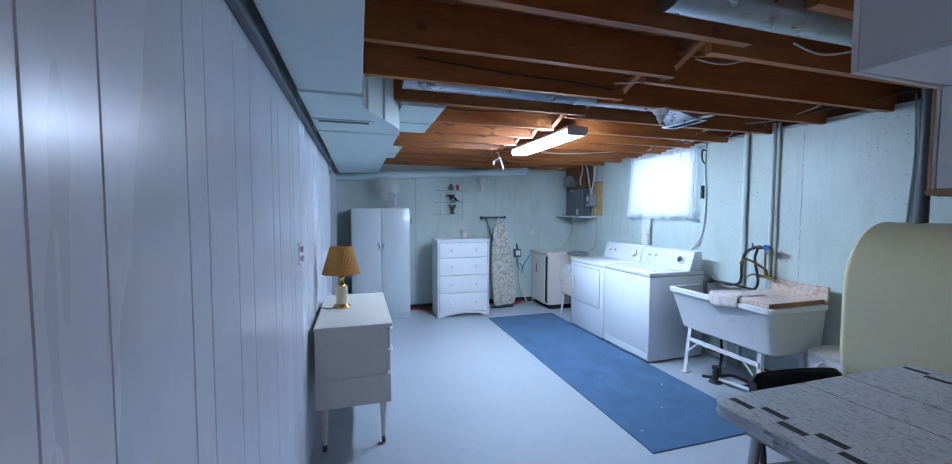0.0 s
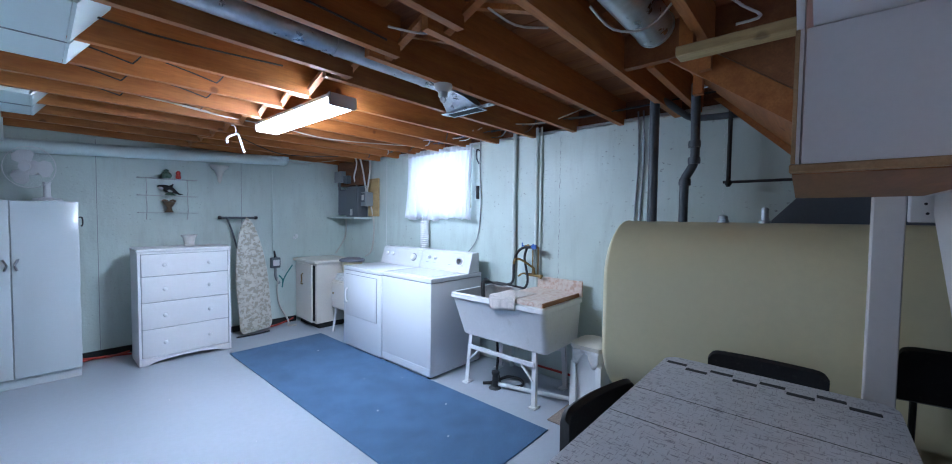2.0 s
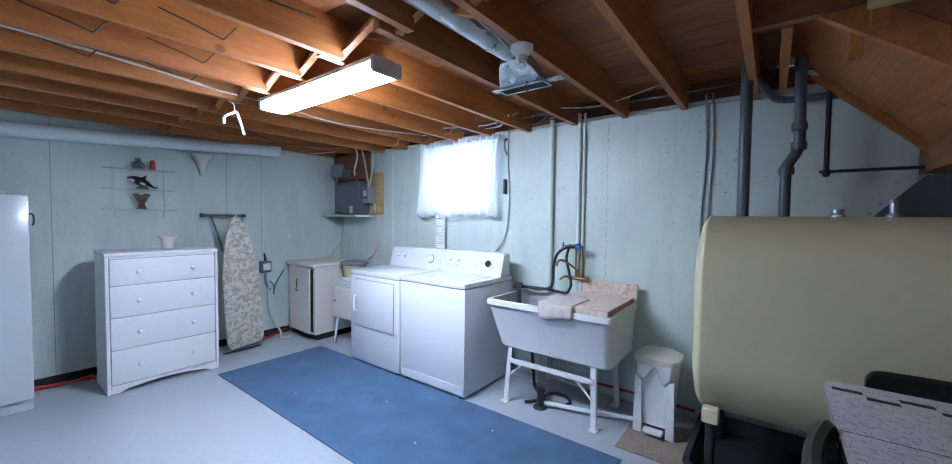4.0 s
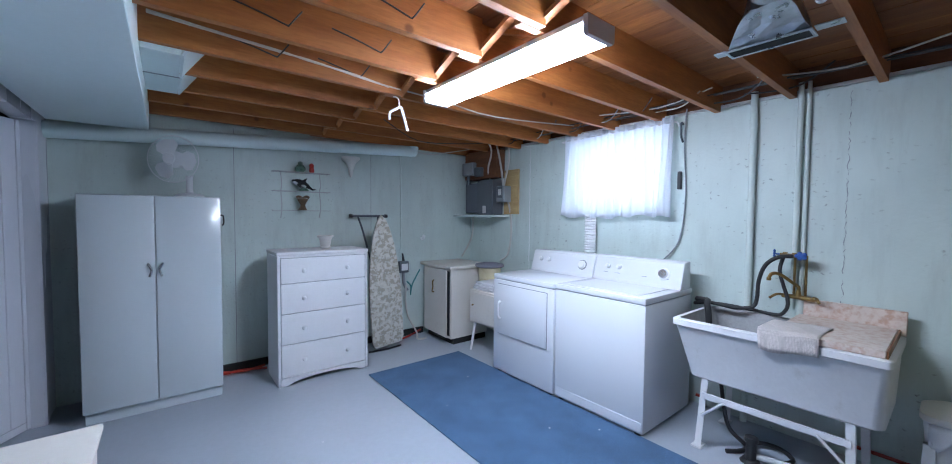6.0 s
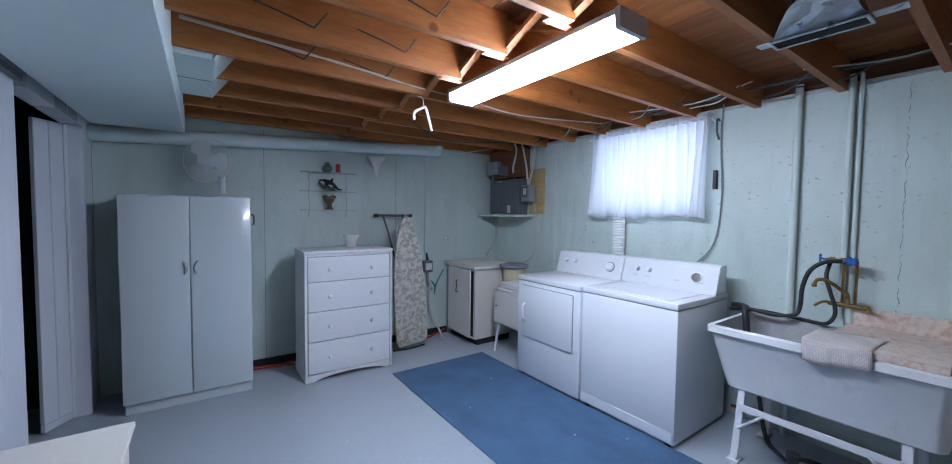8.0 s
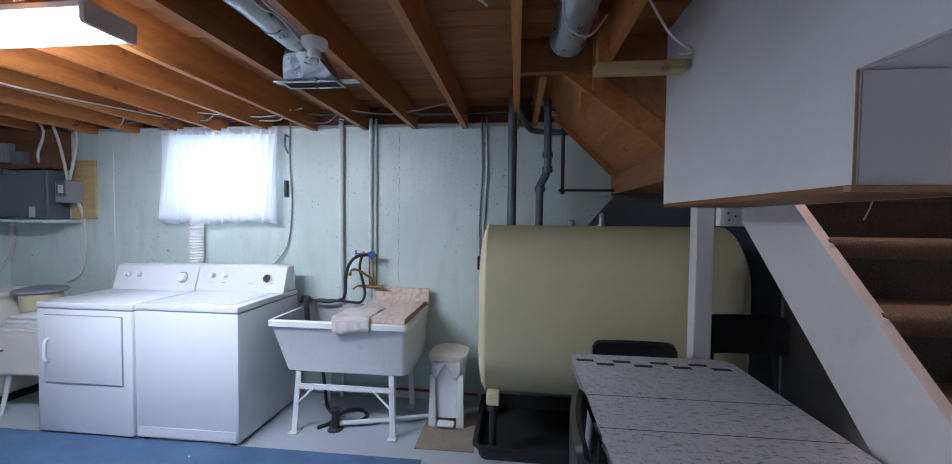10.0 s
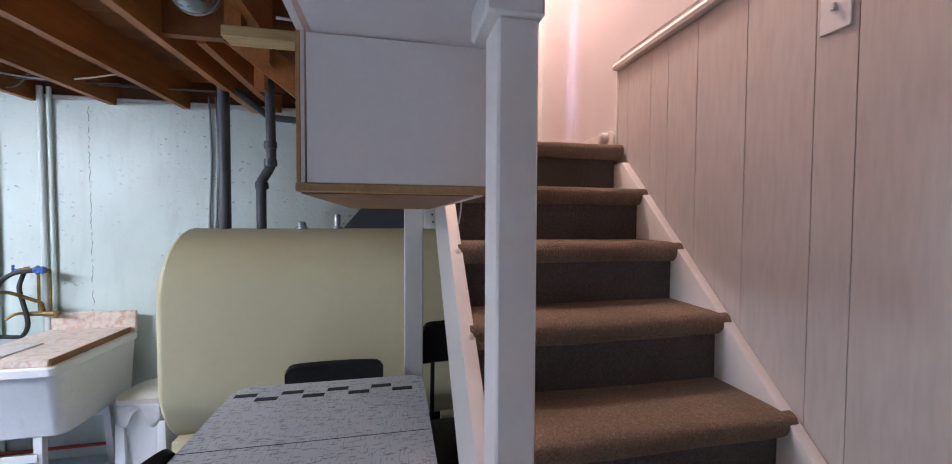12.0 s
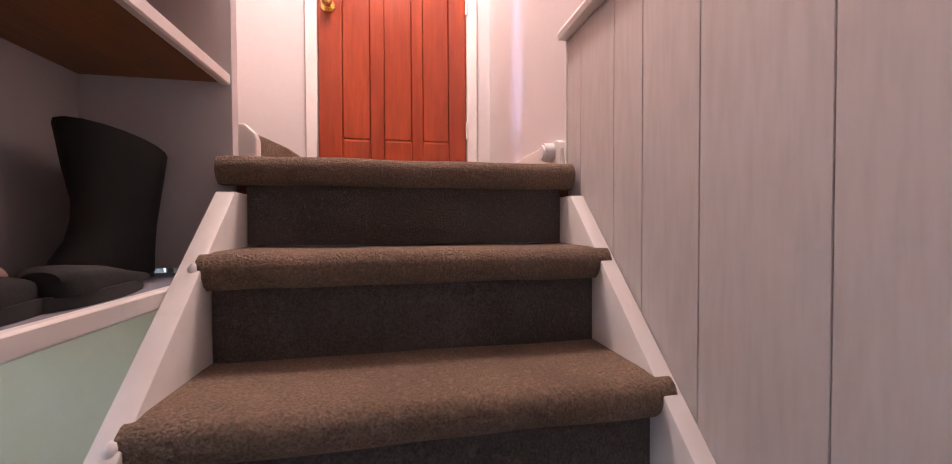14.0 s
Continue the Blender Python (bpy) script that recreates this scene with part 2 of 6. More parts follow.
M = {
    "floor": surface("painted_concrete_floor", (0.39, 0.425, 0.475), 0.3, var=0.05, scale=0.9, fine=25, bump=0.05, dirt=(0.42, 0.40, 0.38), dirt_amount=0.16, gloss=0.035),
    "wall": concrete_wall("pale_green_concrete", (0.56, 0.645, 0.61)),
    "wall_smooth": concrete_wall("smooth_green_concrete", (0.56, 0.645, 0.61), 0.72, 0.56),
    "wall_top": surface("white_sill_paint", (0.66, 0.70, 0.70), 0.6, dirt=(0.3, 0.28, 0.25)),
    "panel": surface("white_wall_panel", (0.66, 0.67, 0.72), 0.24, var=0.035, scale=2, fine=30, bump=0.05, stretch=(1, 1, 0.15)),
    "panel_stair": wood("cream_wood_panel", (0.60, 0.56, 0.54), (0.565, 0.525, 0.505), 0.42, "z", 2.6, 0.05, knot=0.10),
    "paintgroove": surface("painted_groove", (0.64, 0.65, 0.70), 0.5),
    "groove": surface("panel_groove", (0.42, 0.37, 0.355), 0.8),
    "plaster": surface("painted_plaster", (0.66, 0.62, 0.62), 0.55, var=0.03, scale=2, fine=40, bump=0.12),
    "white": surface("white_paint", (0.72, 0.72, 0.73), 0.42, var=0.03, fine=45, bump=0.05, dirt=(0.5, 0.48, 0.45), dirt_amount=0.25),
    "trim": surface("white_trim_paint", (0.79, 0.755, 0.73), 0.4, var=0.04, fine=30, bump=0.08, dirt=(0.5, 0.42, 0.36), dirt_amount=0.3),
    "board": surface("white_hardboard", (0.75, 0.735, 0.73), 0.55, var=0.03, fine=80, bump=0.08),
    "enamel": surface("white_enamel", (0.70, 0.72, 0.75), 0.24, var=0.006, fine=90, bump=0.01, coat=0.4, gloss=0.015),
    "enamel_side": surface("grey_white_enamel", (0.50, 0.51, 0.53), 0.3, var=0.02, fine=40, bump=0.0, coat=0.2, gloss=0.02),
    "plastic": surface("white_plastic", (0.74, 0.75, 0.76), 0.4, var=0.03, bump=0.03),
    "steelpaint": surface("pale_blue_grey_enamel", (0.56, 0.61, 0.63), 0.24, var=0.012, scale=2, fine=60, bump=0.02, coat=0.3, gloss=0.02),
    "joist": wood("joist_timber", (0.60, 0.235, 0.058), (0.36, 0.115, 0.026), 0.55, "x", 4, each=0.3),
    "subfloor": wood("subfloor_boards", (0.46, 0.175, 0.045), (0.25, 0.08, 0.020), 0.65, "y", 4, each=0.4),
    "rimwood": wood("dark_rim_timber", (0.22, 0.085, 0.032), (0.10, 0.04, 0.016), 0.7, "y", 4),
    "pine": wood("pale_pine", (0.60, 0.46, 0.22), (0.42, 0.28, 0.12), 0.6, "y", 4),
    "ply": wood("brown_plywood", (0.34, 0.14, 0.05), (0.20, 0.075, 0.026), 0.5, "x", 4),
    "plyedge": wood("raw_board_edge", (0.50, 0.33, 0.17), (0.34, 0.20, 0.09), 0.6, "x", 6),
    "reddoor": wood("red_stained_wood", (0.45, 0.075, 0.021), (0.22, 0.028, 0.010), 0.3, "z", 2.0, 0.08),
    "duct": surface("pale_green_duct_paint", (0.64, 0.755, 0.75), 0.35, var=0.03, scale=2.5, fine=30, bump=0.04),
    "galv": surface("galvanised_steel", (0.46, 0.50, 0.54), 0.32, metal=0.85, var=0.14, scale=14, fine=45, bump=0.06),
    "chrome": surface("chrome", (0.75, 0.75, 0.77), 0.12, metal=1.0, bump=0.0),
    "brass": surface("brass", (0.62, 0.44, 0.16), 0.22, metal=1.0, var=0.1, bump=0.02),
    "oldbrass": surface("tarnished_brass", (0.30, 0.20, 0.08), 0.42, metal=0.9, var=0.3, scale=20, bump=0.1),
    "tank": surface("beige_oil_tank_paint", (0.65, 0.59, 0.375), 0.34, var=0.04, scale=1.5, fine=25, bump=0.06, dirt=(0.40, 0.36, 0.22), dirt_amount=0.10, gloss=0.03),
    "darkpipe": surface("dark_grey_pipe", (0.075, 0.09, 0.105), 0.4, var=0.2, scale=10, bump=0.1),
    "black": surface("black_vinyl", (0.018, 0.018, 0.02), 0.38, var=0.3, scale=12, fine=90, bump=0.12, dirt=(0.25, 0.24, 0.22), dirt_amount=0.22),
    "blackpaint": surface("black_metal", (0.02, 0.021, 0.023), 0.5, var=0.2, bump=0.1),
    "rubber": surface("black_rubber", (0.022, 0.022, 0.024), 0.55, var=0.2, bump=0.05),
    "rug": carpet("blue_carpet", (0.072, 0.145, 0.262), 240, 0.003),
    # one stair carpet in two tones: lit treads, shade painted into the risers
    "stairs": carpet("brown_stair_carpet", (0.245, 0.164, 0.112), 210, 0.012),
    "riser": carpet("shaded_riser_carpet", (0.115, 0.097, 0.088), 210, 0.010),
    "mat": carpet("beige_mat", (0.32, 0.25, 0.20), 200, 0.005),
    "sink": surface("grey_laundry_tub", (0.74, 0.74, 0.74), 0.4, var=0.05, scale=4, fine=50, bump=0.08, dirt=(0.42, 0.38, 0.30), dirt_amount=0.35),
    "stained": surface("stained_tub_inside", (0.42, 0.42, 0.42), 0.5, var=0.15, scale=8, bump=0.1, dirt=(0.16, 0.11, 0.06), dirt_amount=0.75),
    "marble": printed("marbled_laminate", (0.66, 0.56, 0.49), (0.50, 0.31, 0.22), (1, 1, 1), 26, 0.5, 0.68, 0.35),
    "towel": waffle("waffle_towel", (0.74, 0.67, 0.63)),
    "creampaint": surface("old_cream_paint", (0.67, 0.635, 0.58), 0.45, var=0.04, fine=45, bump=0.06, dirt=(0.45, 0.38, 0.28), dirt_amount=0.25),
    "pipepaint": surface("pale_green_pipe_paint", (0.60, 0.68, 0.645), 0.4, var=0.05, scale=6, fine=40, bump=0.06),
    "orcawhite": surface("white_glaze", (0.7, 0.72, 0.72), 0.2, bump=0.0),
    "linen": surface("white_linen", (0.68, 0.68, 0.70), 0.95, var=0.06, scale=20, fine=200, bump=0.4),
    "laminate": printed("grey_laminate", (0.57, 0.575, 0.60), (0.20, 0.20, 0.23), (1, 0.2, 1), 150, 0.575, 0.66, 0.42),
    "inlay": surface("dark_inlay", (0.02, 0.022, 0.026), 0.7, bump=0.0),
    "metaledge": surface("ribbed_edge_metal", (0.45, 0.46, 0.49), 0.3, metal=0.7, bump=0.05),
    "cover": printed("ironing_cover_cloth", (0.36, 0.335, 0.275), (0.60, 0.58, 0.52), (1, 1, 1), 24, 0.50, 0.56, 0.95),
    "shade": surface("amber_lamp_shade", (0.42, 0.20, 0.045), 0.85, var=0.08, scale=12, fine=120, bump=0.3),
    "cream": surface("cream_ceramic", (0.62, 0.55, 0.36), 0.25, var=0.06, bump=0.03),
    "panelgrey": surface("dark_grey_enamel", (0.105, 0.12, 0.135), 0.4, var=0.08, bump=0.05),
    "midgrey": surface("mid_grey_enamel", (0.25, 0.275, 0.29), 0.42, var=0.08, bump=0.05),
    "label": surface("paper_label", (0.6, 0.6, 0.58), 0.7, bump=0.0),
    "curtain": curtain_cloth("white_curtain_cloth"),
    "pane": glass("window_pane"),
    "shelfglass": acrylic("clear_acrylic", (0.95, 0.97, 0.97), 0.5),
    "tube": glow("lit_diffuser", (0.74, 0.83, 1.0), TUBE_W),
    "bulb": glow("lit_shade", (1.0, 0.86, 0.74), 6.0),
    # near-black that puts the darkness of closet, door gap and register into colour
    "dark": surface("near_black", (0.02, 0.022, 0.022), 0.9, bump=0.1),
    "ceramic": surface("white_porcelain", (0.66, 0.65, 0.62), 0.3, var=0.05, bump=0.02),
    "redcable": surface("red_cable_sheath", (0.42, 0.035, 0.02), 0.45, bump=0.0),
    "whitecable": surface("white_cable_sheath", (0.58, 0.56, 0.52), 0.5, bump=0.0),
    "blackcable": surface("black_cable_sheath", (0.03, 0.03, 0.032), 0.5, bump=0.0),
    "blue": surface("blue_valve_paint", (0.03, 0.10, 0.36), 0.4, bump=0.05),
    "teal": surface("green_copper_wire", (0.03, 0.22, 0.22), 0.5, bump=0.0),
    "leather": surface("black_leather", (0.006, 0.006, 0.007), 0.8, var=0.3, scale=8, fine=70, bump=0.3),
    "shoe": surface("pale_suede", (0.58, 0.44, 0.36), 0.8, var=0.08, scale=14, fine=120, bump=0.25),
    "gum": surface("gum_sole", (0.36, 0.19, 0.09), 0.7, var=0.1, bump=0.1),
    "greycloth": surface("grey_liner", (0.20, 0.20, 0.24), 0.95, var=0.1, fine=160, bump=0.3),
    "redpaint": surface("red_glaze", (0.5, 0.04, 0.03), 0.3, bump=0.0),
    "greenglaze": surface("green_glaze", (0.10, 0.18, 0.13), 0.3, var=0.3, scale=40, bump=0.0),
    "bronze": surface("dark_bronze_glaze", (0.16, 0.10, 0.055), 0.35, var=0.4, scale=30, bump=0.1),
    "slate": surface("slate_grey", (0.125, 0.14, 0.165), 0.6, var=0.1, bump=0.1),
}

# ---- mesh helpers ----
WORLD = {}


def box(bm, x0, x1, y0, y1, z0, z1, bevel=0.0, seg=1):
    v = [bm.verts.new((x, y, z)) for x in (x0, x1) for y in (y0, y1) for z in (z0, z1)]
    fs = [bm.faces.new([v[i] for i in q]) for q in ((0, 1, 3, 2), (4, 6, 7, 5), (0, 4, 5, 1), (2, 3, 7, 6), (0, 2, 6, 4), (1, 5, 7, 3))]
    if bevel:
        edges = list({e for f in fs for e in f.edges})
        bmesh.ops.bevel(bm, geom=edges, offset=bevel, segments=seg, affect="EDGES", profile=0.5)
    return bm


def prism(bm, outline, axis, a0, a1, bevel=0.0):
    """A flat outline drawn out along an axis. The outline's two numbers are the other two axes in order."""
    def at(p, a):
        return {"x": (a, p[0], p[1]), "y": (p[0], a, p[1]), "z": (p[0], p[1], a)}[axis]
    lo, hi = [bm.verts.new(at(p, a0)) for p in outline], [bm.verts.new(at(p, a1)) for p in outline]
    n = len(outline)
    fs = [bm.faces.new(lo), bm.faces.new(hi[::-1])]
    fs += [bm.faces.new((lo[i], hi[i], hi[(i + 1) % n], lo[(i + 1) % n])) for i in range(n)]
    bmesh.ops.recalc_face_normals(bm, faces=fs)
    if bevel:
        edges = list({e for f in fs[:2] for e in f.edges})
        bmesh.ops.bevel(bm, geom=edges, offset=bevel, segments=2, affect="EDGES", profile=0.5)
    return bm


def rod(bm, p0, p1, r, r1=None, seg=14):
    p0, p1 = Vector(p0), Vector(p1)
    d = p1 - p0
    m = Matrix.Translation((p0 + p1) / 2) @ d.to_track_quat("Z", "Y").to_matrix().to_4x4()
    bmesh.ops.create_cone(bm, cap_ends=True, segments=seg, radius1=r, radius2=r if r1 is None else r1, depth=d.length, matrix=m)
    return bm


def ball(bm, c, r, sx=1, sy=1, sz=1, seg=16):
    bmesh.ops.create_uvsphere(bm, u_segments=seg, v_segments=max(6, seg // 2), radius=r, matrix=Matrix.Translation(c) @ Matrix.Diagonal((sx, sy, sz, 1)))
    return bm


def tube(bm, pts, r, seg=8, smooth=4):
    """A round cable or bent pipe through the points."""
    pts = [Vector(p) for p in pts]
    path = []
    for i in range(len(pts) - 1):
        a, b, c, d = pts[max(0, i - 1)], pts[i], pts[i + 1], pts[min(len(pts) - 1, i + 2)]
        for k in range(smooth):
            t = k / smooth
            path.append(0.5 * (2 * b + (c - a) * t + (2 * a - 5 * b + 4 * c - d) * t * t + (3 * b - a - 3 * c + d) * t ** 3))
    path.append(pts[-1])
    side = None
    rings = []
    for i, p in enumerate(path):
        tan = (path[min(i + 1, len(path) - 1)] - path[max(i - 1, 0)]).normalized()
        if side is None:
            side = tan.orthogonal().normalized()
        side = (side - tan * side.dot(tan)).normalized()
        up = tan.cross(side)
        rings.append([bm.verts.new(p + r * (math.cos(2 * math.pi * k / seg) * side + math.sin(2 * math.pi * k / seg) * up)) for k in range(seg)])
    for a, b in zip(rings, rings[1:]):
        for k in range(seg):
            bm.faces.new((a[k], a[(k + 1) % seg], b[(k + 1) % seg], b[k]))
    bm.faces.new(rings[0][::-1])
    bm.faces.new(rings[-1])
    return bm


def lathe(bm, profile, x, y, z=0.0, seg=24, flute=0.0):
    """A turned body: radius and height pairs from the bottom to the top. flute: pleats round it."""
    rings = []
    for r, h in profile:
        ring = []
        for k in range(seg):
            a, rr = 2 * math.pi * k / seg, r * (1 + (flute if k % 2 else -flute))
            ring.append(bm.verts.new((x + rr * math.cos(a), y + rr * math.sin(a), z + h)))
        rings.append(ring)
    for a, b in zip(rings, rings[1:]):
        for k in range(seg):
            bm.faces.new((a[k], a[(k + 1) % seg], b[(k + 1) % seg], b[k]))
    bm.faces.new(rings[0][::-1])
    bm.faces.new(rings[-1])
    return bm


def to_mesh(name, bm, material, smooth=True):
    bmesh.ops.recalc_face_normals(bm, faces=bm.faces)
    me = bpy.data.meshes.new(name)
    bm.to_mesh(me)
    bm.free()
    for m in material if isinstance(material, (list, tuple)) else [material]:
        me.materials.append(M[m])
    if smooth:
        me.polygons.foreach_set("use_smooth", [True] * len(me.polygons))
        me.set_sharp_from_angle(angle=radians(38))
    return me


def centre(bm, base=False):
    lo = [min(v.co[i] for v in bm.verts) for i in range(3)]
    hi = [max(v.co[i] for v in bm.verts) for i in range(3)]
    c = Vector([(a + b) / 2 for a, b in zip(lo, hi)])
    if base:
        c.z = lo[2]
    bmesh.ops.translate(bm, verts=bm.verts, vec=-c)
    return c


def thing(name, at, label, category, group=""):
    """An empty at a thing's base, to which its parts are hung."""
    ob = new(name)
    ob.empty_display_size = 0.1
    ob.matrix_basis = WORLD[ob] = Matrix.Translation(at)
    return tagged(ob, label, category, group)


def part(name, bm, material, parent, label="", m=None, smooth=True):
    """A mesh, drawn in world metres, hung under a thing or a part."""
    if m is not None:
        bm.transform(m)
    c = centre(bm)
    ob = new(name, to_mesh(name, bm, material, smooth))
    ob.parent, ob.matrix_parent_inverse = parent, WORLD[parent].inverted()
    ob.matrix_basis = WORLD[ob] = Matrix.Translation(c)
    return tagged(ob, label)


def solid(name, bm, material, label="", category="", group="", kind="", m=None, smooth=True):
    """A thing or a piece of the setting that is one mesh."""
    if m is not None:
        bm.transform(m)
    c = centre(bm, True)
    ob = new(name, to_mesh(name, bm, material, smooth))
    ob.matrix_basis = WORLD[ob] = Matrix.Translation(c)
    return tagged(ob, label, category, group, kind)


def B():
    return bmesh.new()

# ---- the setting ----
LX, WX, FY, SY = -0.105, 3.75, 6.05, -0.545     # inner faces: panelled wall, window wall, far wall, stair wall
JOIST, DECK = 2.215, 2.40                        # underside of the joists and of the floor above


def structure(name, bm, material, label, category, smooth=False):
    return solid(name, bm, material, label, category, kind="structure", smooth=smooth)


structure("floor", box(B(), -1.2, 4.0, -2.0, 6.3, -0.12, 0.0), "floor", "grey-blue painted concrete basement floor with faint stains", "floor")

# window wall: four blocks round the opening
WIN = (3.44, 4.38, 1.52, 2.17)
b = B()
box(b, WX, WX + 0.22, -0.80, WIN[0], 0, 2.235)
box(b, WX, WX + 0.22, WIN[1], FY + 0.22, 0, 2.235)
box(b, WX, WX + 0.22, WIN[0], WIN[1], 0, WIN[2])
box(b, WX, WX + 0.22, WIN[0], WIN[1], WIN[3], 2.235)
wall_window = structure("wall_east", b, "wall", "pale green painted concrete wall with pits and hairline cracks", "wall")
b = B()
box(b, LX - 0.05, WX, FY, FY + 0.22, 0, 2.31)
wall_far = structure("wall_north", b, "wall_smooth", "pale green painted concrete far wall with board seams", "wall")

# form-board seams and a long crack stand proud of the concrete as thin ridges
for y, z0, z1, jag in ((4.97, 0.0, 2.2, 0.003), (2.37, 0.9, 2.2, 0.006), (1.12, 1.45, 2.15, 0.014)):
    rng = random.Random(int(y * 100))
    b = B()
    pts = [(WX - 0.001, y + rng.uniform(-jag, jag), z0 + (z1 - z0) * i / 70) for i in range(71)]
    if y > 4:
        tube(b, pts, 0.005, 5, 2)
    else:
        for p, q in zip(pts, pts[1:]):
            if rng.random() < 0.9:
                tube(b, [p, q], rng.uniform(0.0005, 0.0024), 5, 1)
    part("crack", b, "midgrey" if 2 < y < 4 else "wall_top", wall_window, "hairline crack in the painted concrete")
for x in (1.04, 2.34):
    b = B()
    box(b, x - 0.0022, x + 0.0022, FY - 0.002, FY + 0.01, 0.05, 2.2)
    part("seam", b, "midgrey", wall_far, "vertical form-board seam")

structure("sill_plate", box(B(), WX + 0.002, WX + 0.16, SY, FY, 2.237, 2.262, 0.004), "wall_top", "white painted sill edge on top of the concrete wall", "trim")
structure("sill_plate", box(B(), LX, WX, FY + 0.004, FY + 0.16, 2.312, 2.335, 0.004), "wall_top", "pale painted sill edge on top of the far wall", "trim")
b = B()
box(b, WX + 0.03, WX + 0.07, SY, FY + 0.1, 2.264, DECK)
box(b, LX, WX, FY + 0.05, FY + 0.09, 2.337, DECK)
structure("rim_joist", b, "rimwood", "dark brown rim joist above the concrete walls", "joist")

# ceiling: two runs of lapped joists, cross-bridging, and floor boards above, all one mesh
b = B()
rng = random.Random(7)
rows_y = [3.455 + 0.41 * k for k in range(-9, 7)]
for y in rows_y:
    if y > 0.80:
        left, right = (-0.09, -0.03) if y < 2.7 else (0.0, 0.0)
        box(b, LX - 0.1, 1.78, y + left - 0.019, y + left + 0.019, JOIST + rng.uniform(-0.004, 0.004), DECK)
        box(b, 1.68, 2.612 if y < 1.2 else WX + 0.03, y + right + 0.024, y + right + 0.062, JOIST + rng.uniform(-0.004, 0.004), DECK)
    else:
        box(b, LX - 0.1, 1.24, y - 0.019, y + 0.019, JOIST, DECK)
for y, yy in zip(rows_y, rows_y[1:]):
    if y > 1.0:
        for lean in (1, -1):
            x = 1.83 + 0.045 * lean
            za, zb = (JOIST + 0.01, DECK - 0.03) if lean > 0 else (DECK - 0.03, JOIST + 0.01)
            ya, yb = y + 0.062 - (0.03 if y < 2.7 else 0.0), yy + 0.024 - (0.03 if yy < 2.7 else 0.0)
            ring = [b.verts.new((x + dx, yc, zc + dz)) for yc, zc in ((ya, za), (yb, zb)) for dx, dz in ((-0.019, 0), (0.019, 0), (0.019, 0.022), (-0.019, 0.022))]
            for q in ((3, 2, 1, 0), (4, 5, 6, 7), (0, 1, 5, 4), (1, 2, 6, 5), (2, 3, 7, 6), (3, 0, 4, 7)):
                b.faces.new([ring[i] for i in q])
n_joist = len(b.faces)
x = LX - 0.1
while x < WX + 0.05:
    w = 0.135
    lo = 1.30 if x > 2.57 else 0.70 if x > 1.15 else SY - 0.1
    box(b, x + 0.002, min(x + w - 0.002, WX + 0.06), lo, FY + 0.1, DECK + rng.uniform(0.0, 0.003), DECK + 0.025)
    x += w
b.faces.ensure_lookup_table()
for f in b.faces[n_joist:]:
    f.material_index = 1
structure("ceiling", b, ["joist", "subfloor"], "open ceiling of orange-brown joists, cross-bridging and floor boards", "ceiling")

# panelled wall beside the walk: backing with grooved boards of several widths, then the closet opening
OPEN0, OPEN1 = 4.59, 5.73


def panelled(name, axis, line, joints, z0, z1, material, label, back):
    """A wall of grooved boards on a backing; joints are the board edges along the wall."""
    b = B()
    if axis == "y":
        box(b, line - 0.10, line + 0.0084, joints[0], joints[-1], z0, z1)
    else:
        box(b, joints[0], joints[-1], line - 0.10, line + 0.0075, z0, z1)
    host = structure(name, b, back, label, "wall")
    for a, e in zip(joints, joints[1:]):
        b = B()
        if axis == "y":
            box(b, line + 0.001, line + 0.010, a + 0.0002, e - 0.0002, z0, z1, 0.0022)
        else:
            box(b, a + 0.0008, e - 0.0008, line + 0.001, line + 0.010, z0, z1, 0.0010)
        part("panel_board", b, material, host, smooth=False)
    return host


west_joints = [-1.6]
for k in range(60):
    nxt = west_joints[-1] + (0.25, 0.10, 0.20, 0.15, 0.30, 0.12)[k % 6]
    if nxt > OPEN0 - 0.05:
        break
    west_joints.append(nxt)
west_joints.append(OPEN0)
panelled("wall_west", "y", LX - 0.010, west_joints, 0.0, 2.30, "panel", "white painted grooved panel wall", "paintgroove")
structure("trim", box(B(), LX + 0.0, LX + 0.03, -1.6, OPEN0 - 0.002, 2.02, 2.052, 0.004), "slate", "dark grey strip along the top of the panel wall", "trim")
b = B()
box(b, LX - 0.10, LX, OPEN1, FY, 0, 2.3)
structure("wall_west_end", b, "panel", "narrow white wall piece beside the closet opening", "wall")
b = B()
box(b, LX - 0.10, LX, OPEN0, OPEN1, 2.03, 2.3)
structure("wall_west_lintel", b, "panel", "white wall above the closet opening", "wall")
# closet walls coloured near-black in place of the dark inside
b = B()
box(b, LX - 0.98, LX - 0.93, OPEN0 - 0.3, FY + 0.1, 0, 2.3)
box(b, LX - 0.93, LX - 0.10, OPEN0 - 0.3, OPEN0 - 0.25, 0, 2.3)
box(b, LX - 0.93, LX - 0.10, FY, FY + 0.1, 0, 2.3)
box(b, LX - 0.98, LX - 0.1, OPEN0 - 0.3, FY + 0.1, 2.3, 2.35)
structure("closet_wall", b, "dark", "closet behind the opening, its darkness put into near-black walls", "wall")
# folded door leaf standing in the opening
b = B()
leaf = thing("door_1", (LX - 0.15, 5.6, 0.0), "white grooved closet door leaf, folded open", "door")
leaf["kind"] = "structure"
leaf_m = pose(LX - 0.185, 5.535, 0, 0, 0, -30)
for y0, y1 in ((0.002, 0.097), (0.100, 0.193)):
    part("door_board", box(B(), -0.015, 0.012, y0, y1, 0.062, 2.02, 0.003), "panel", leaf, m=leaf_m, smooth=False)
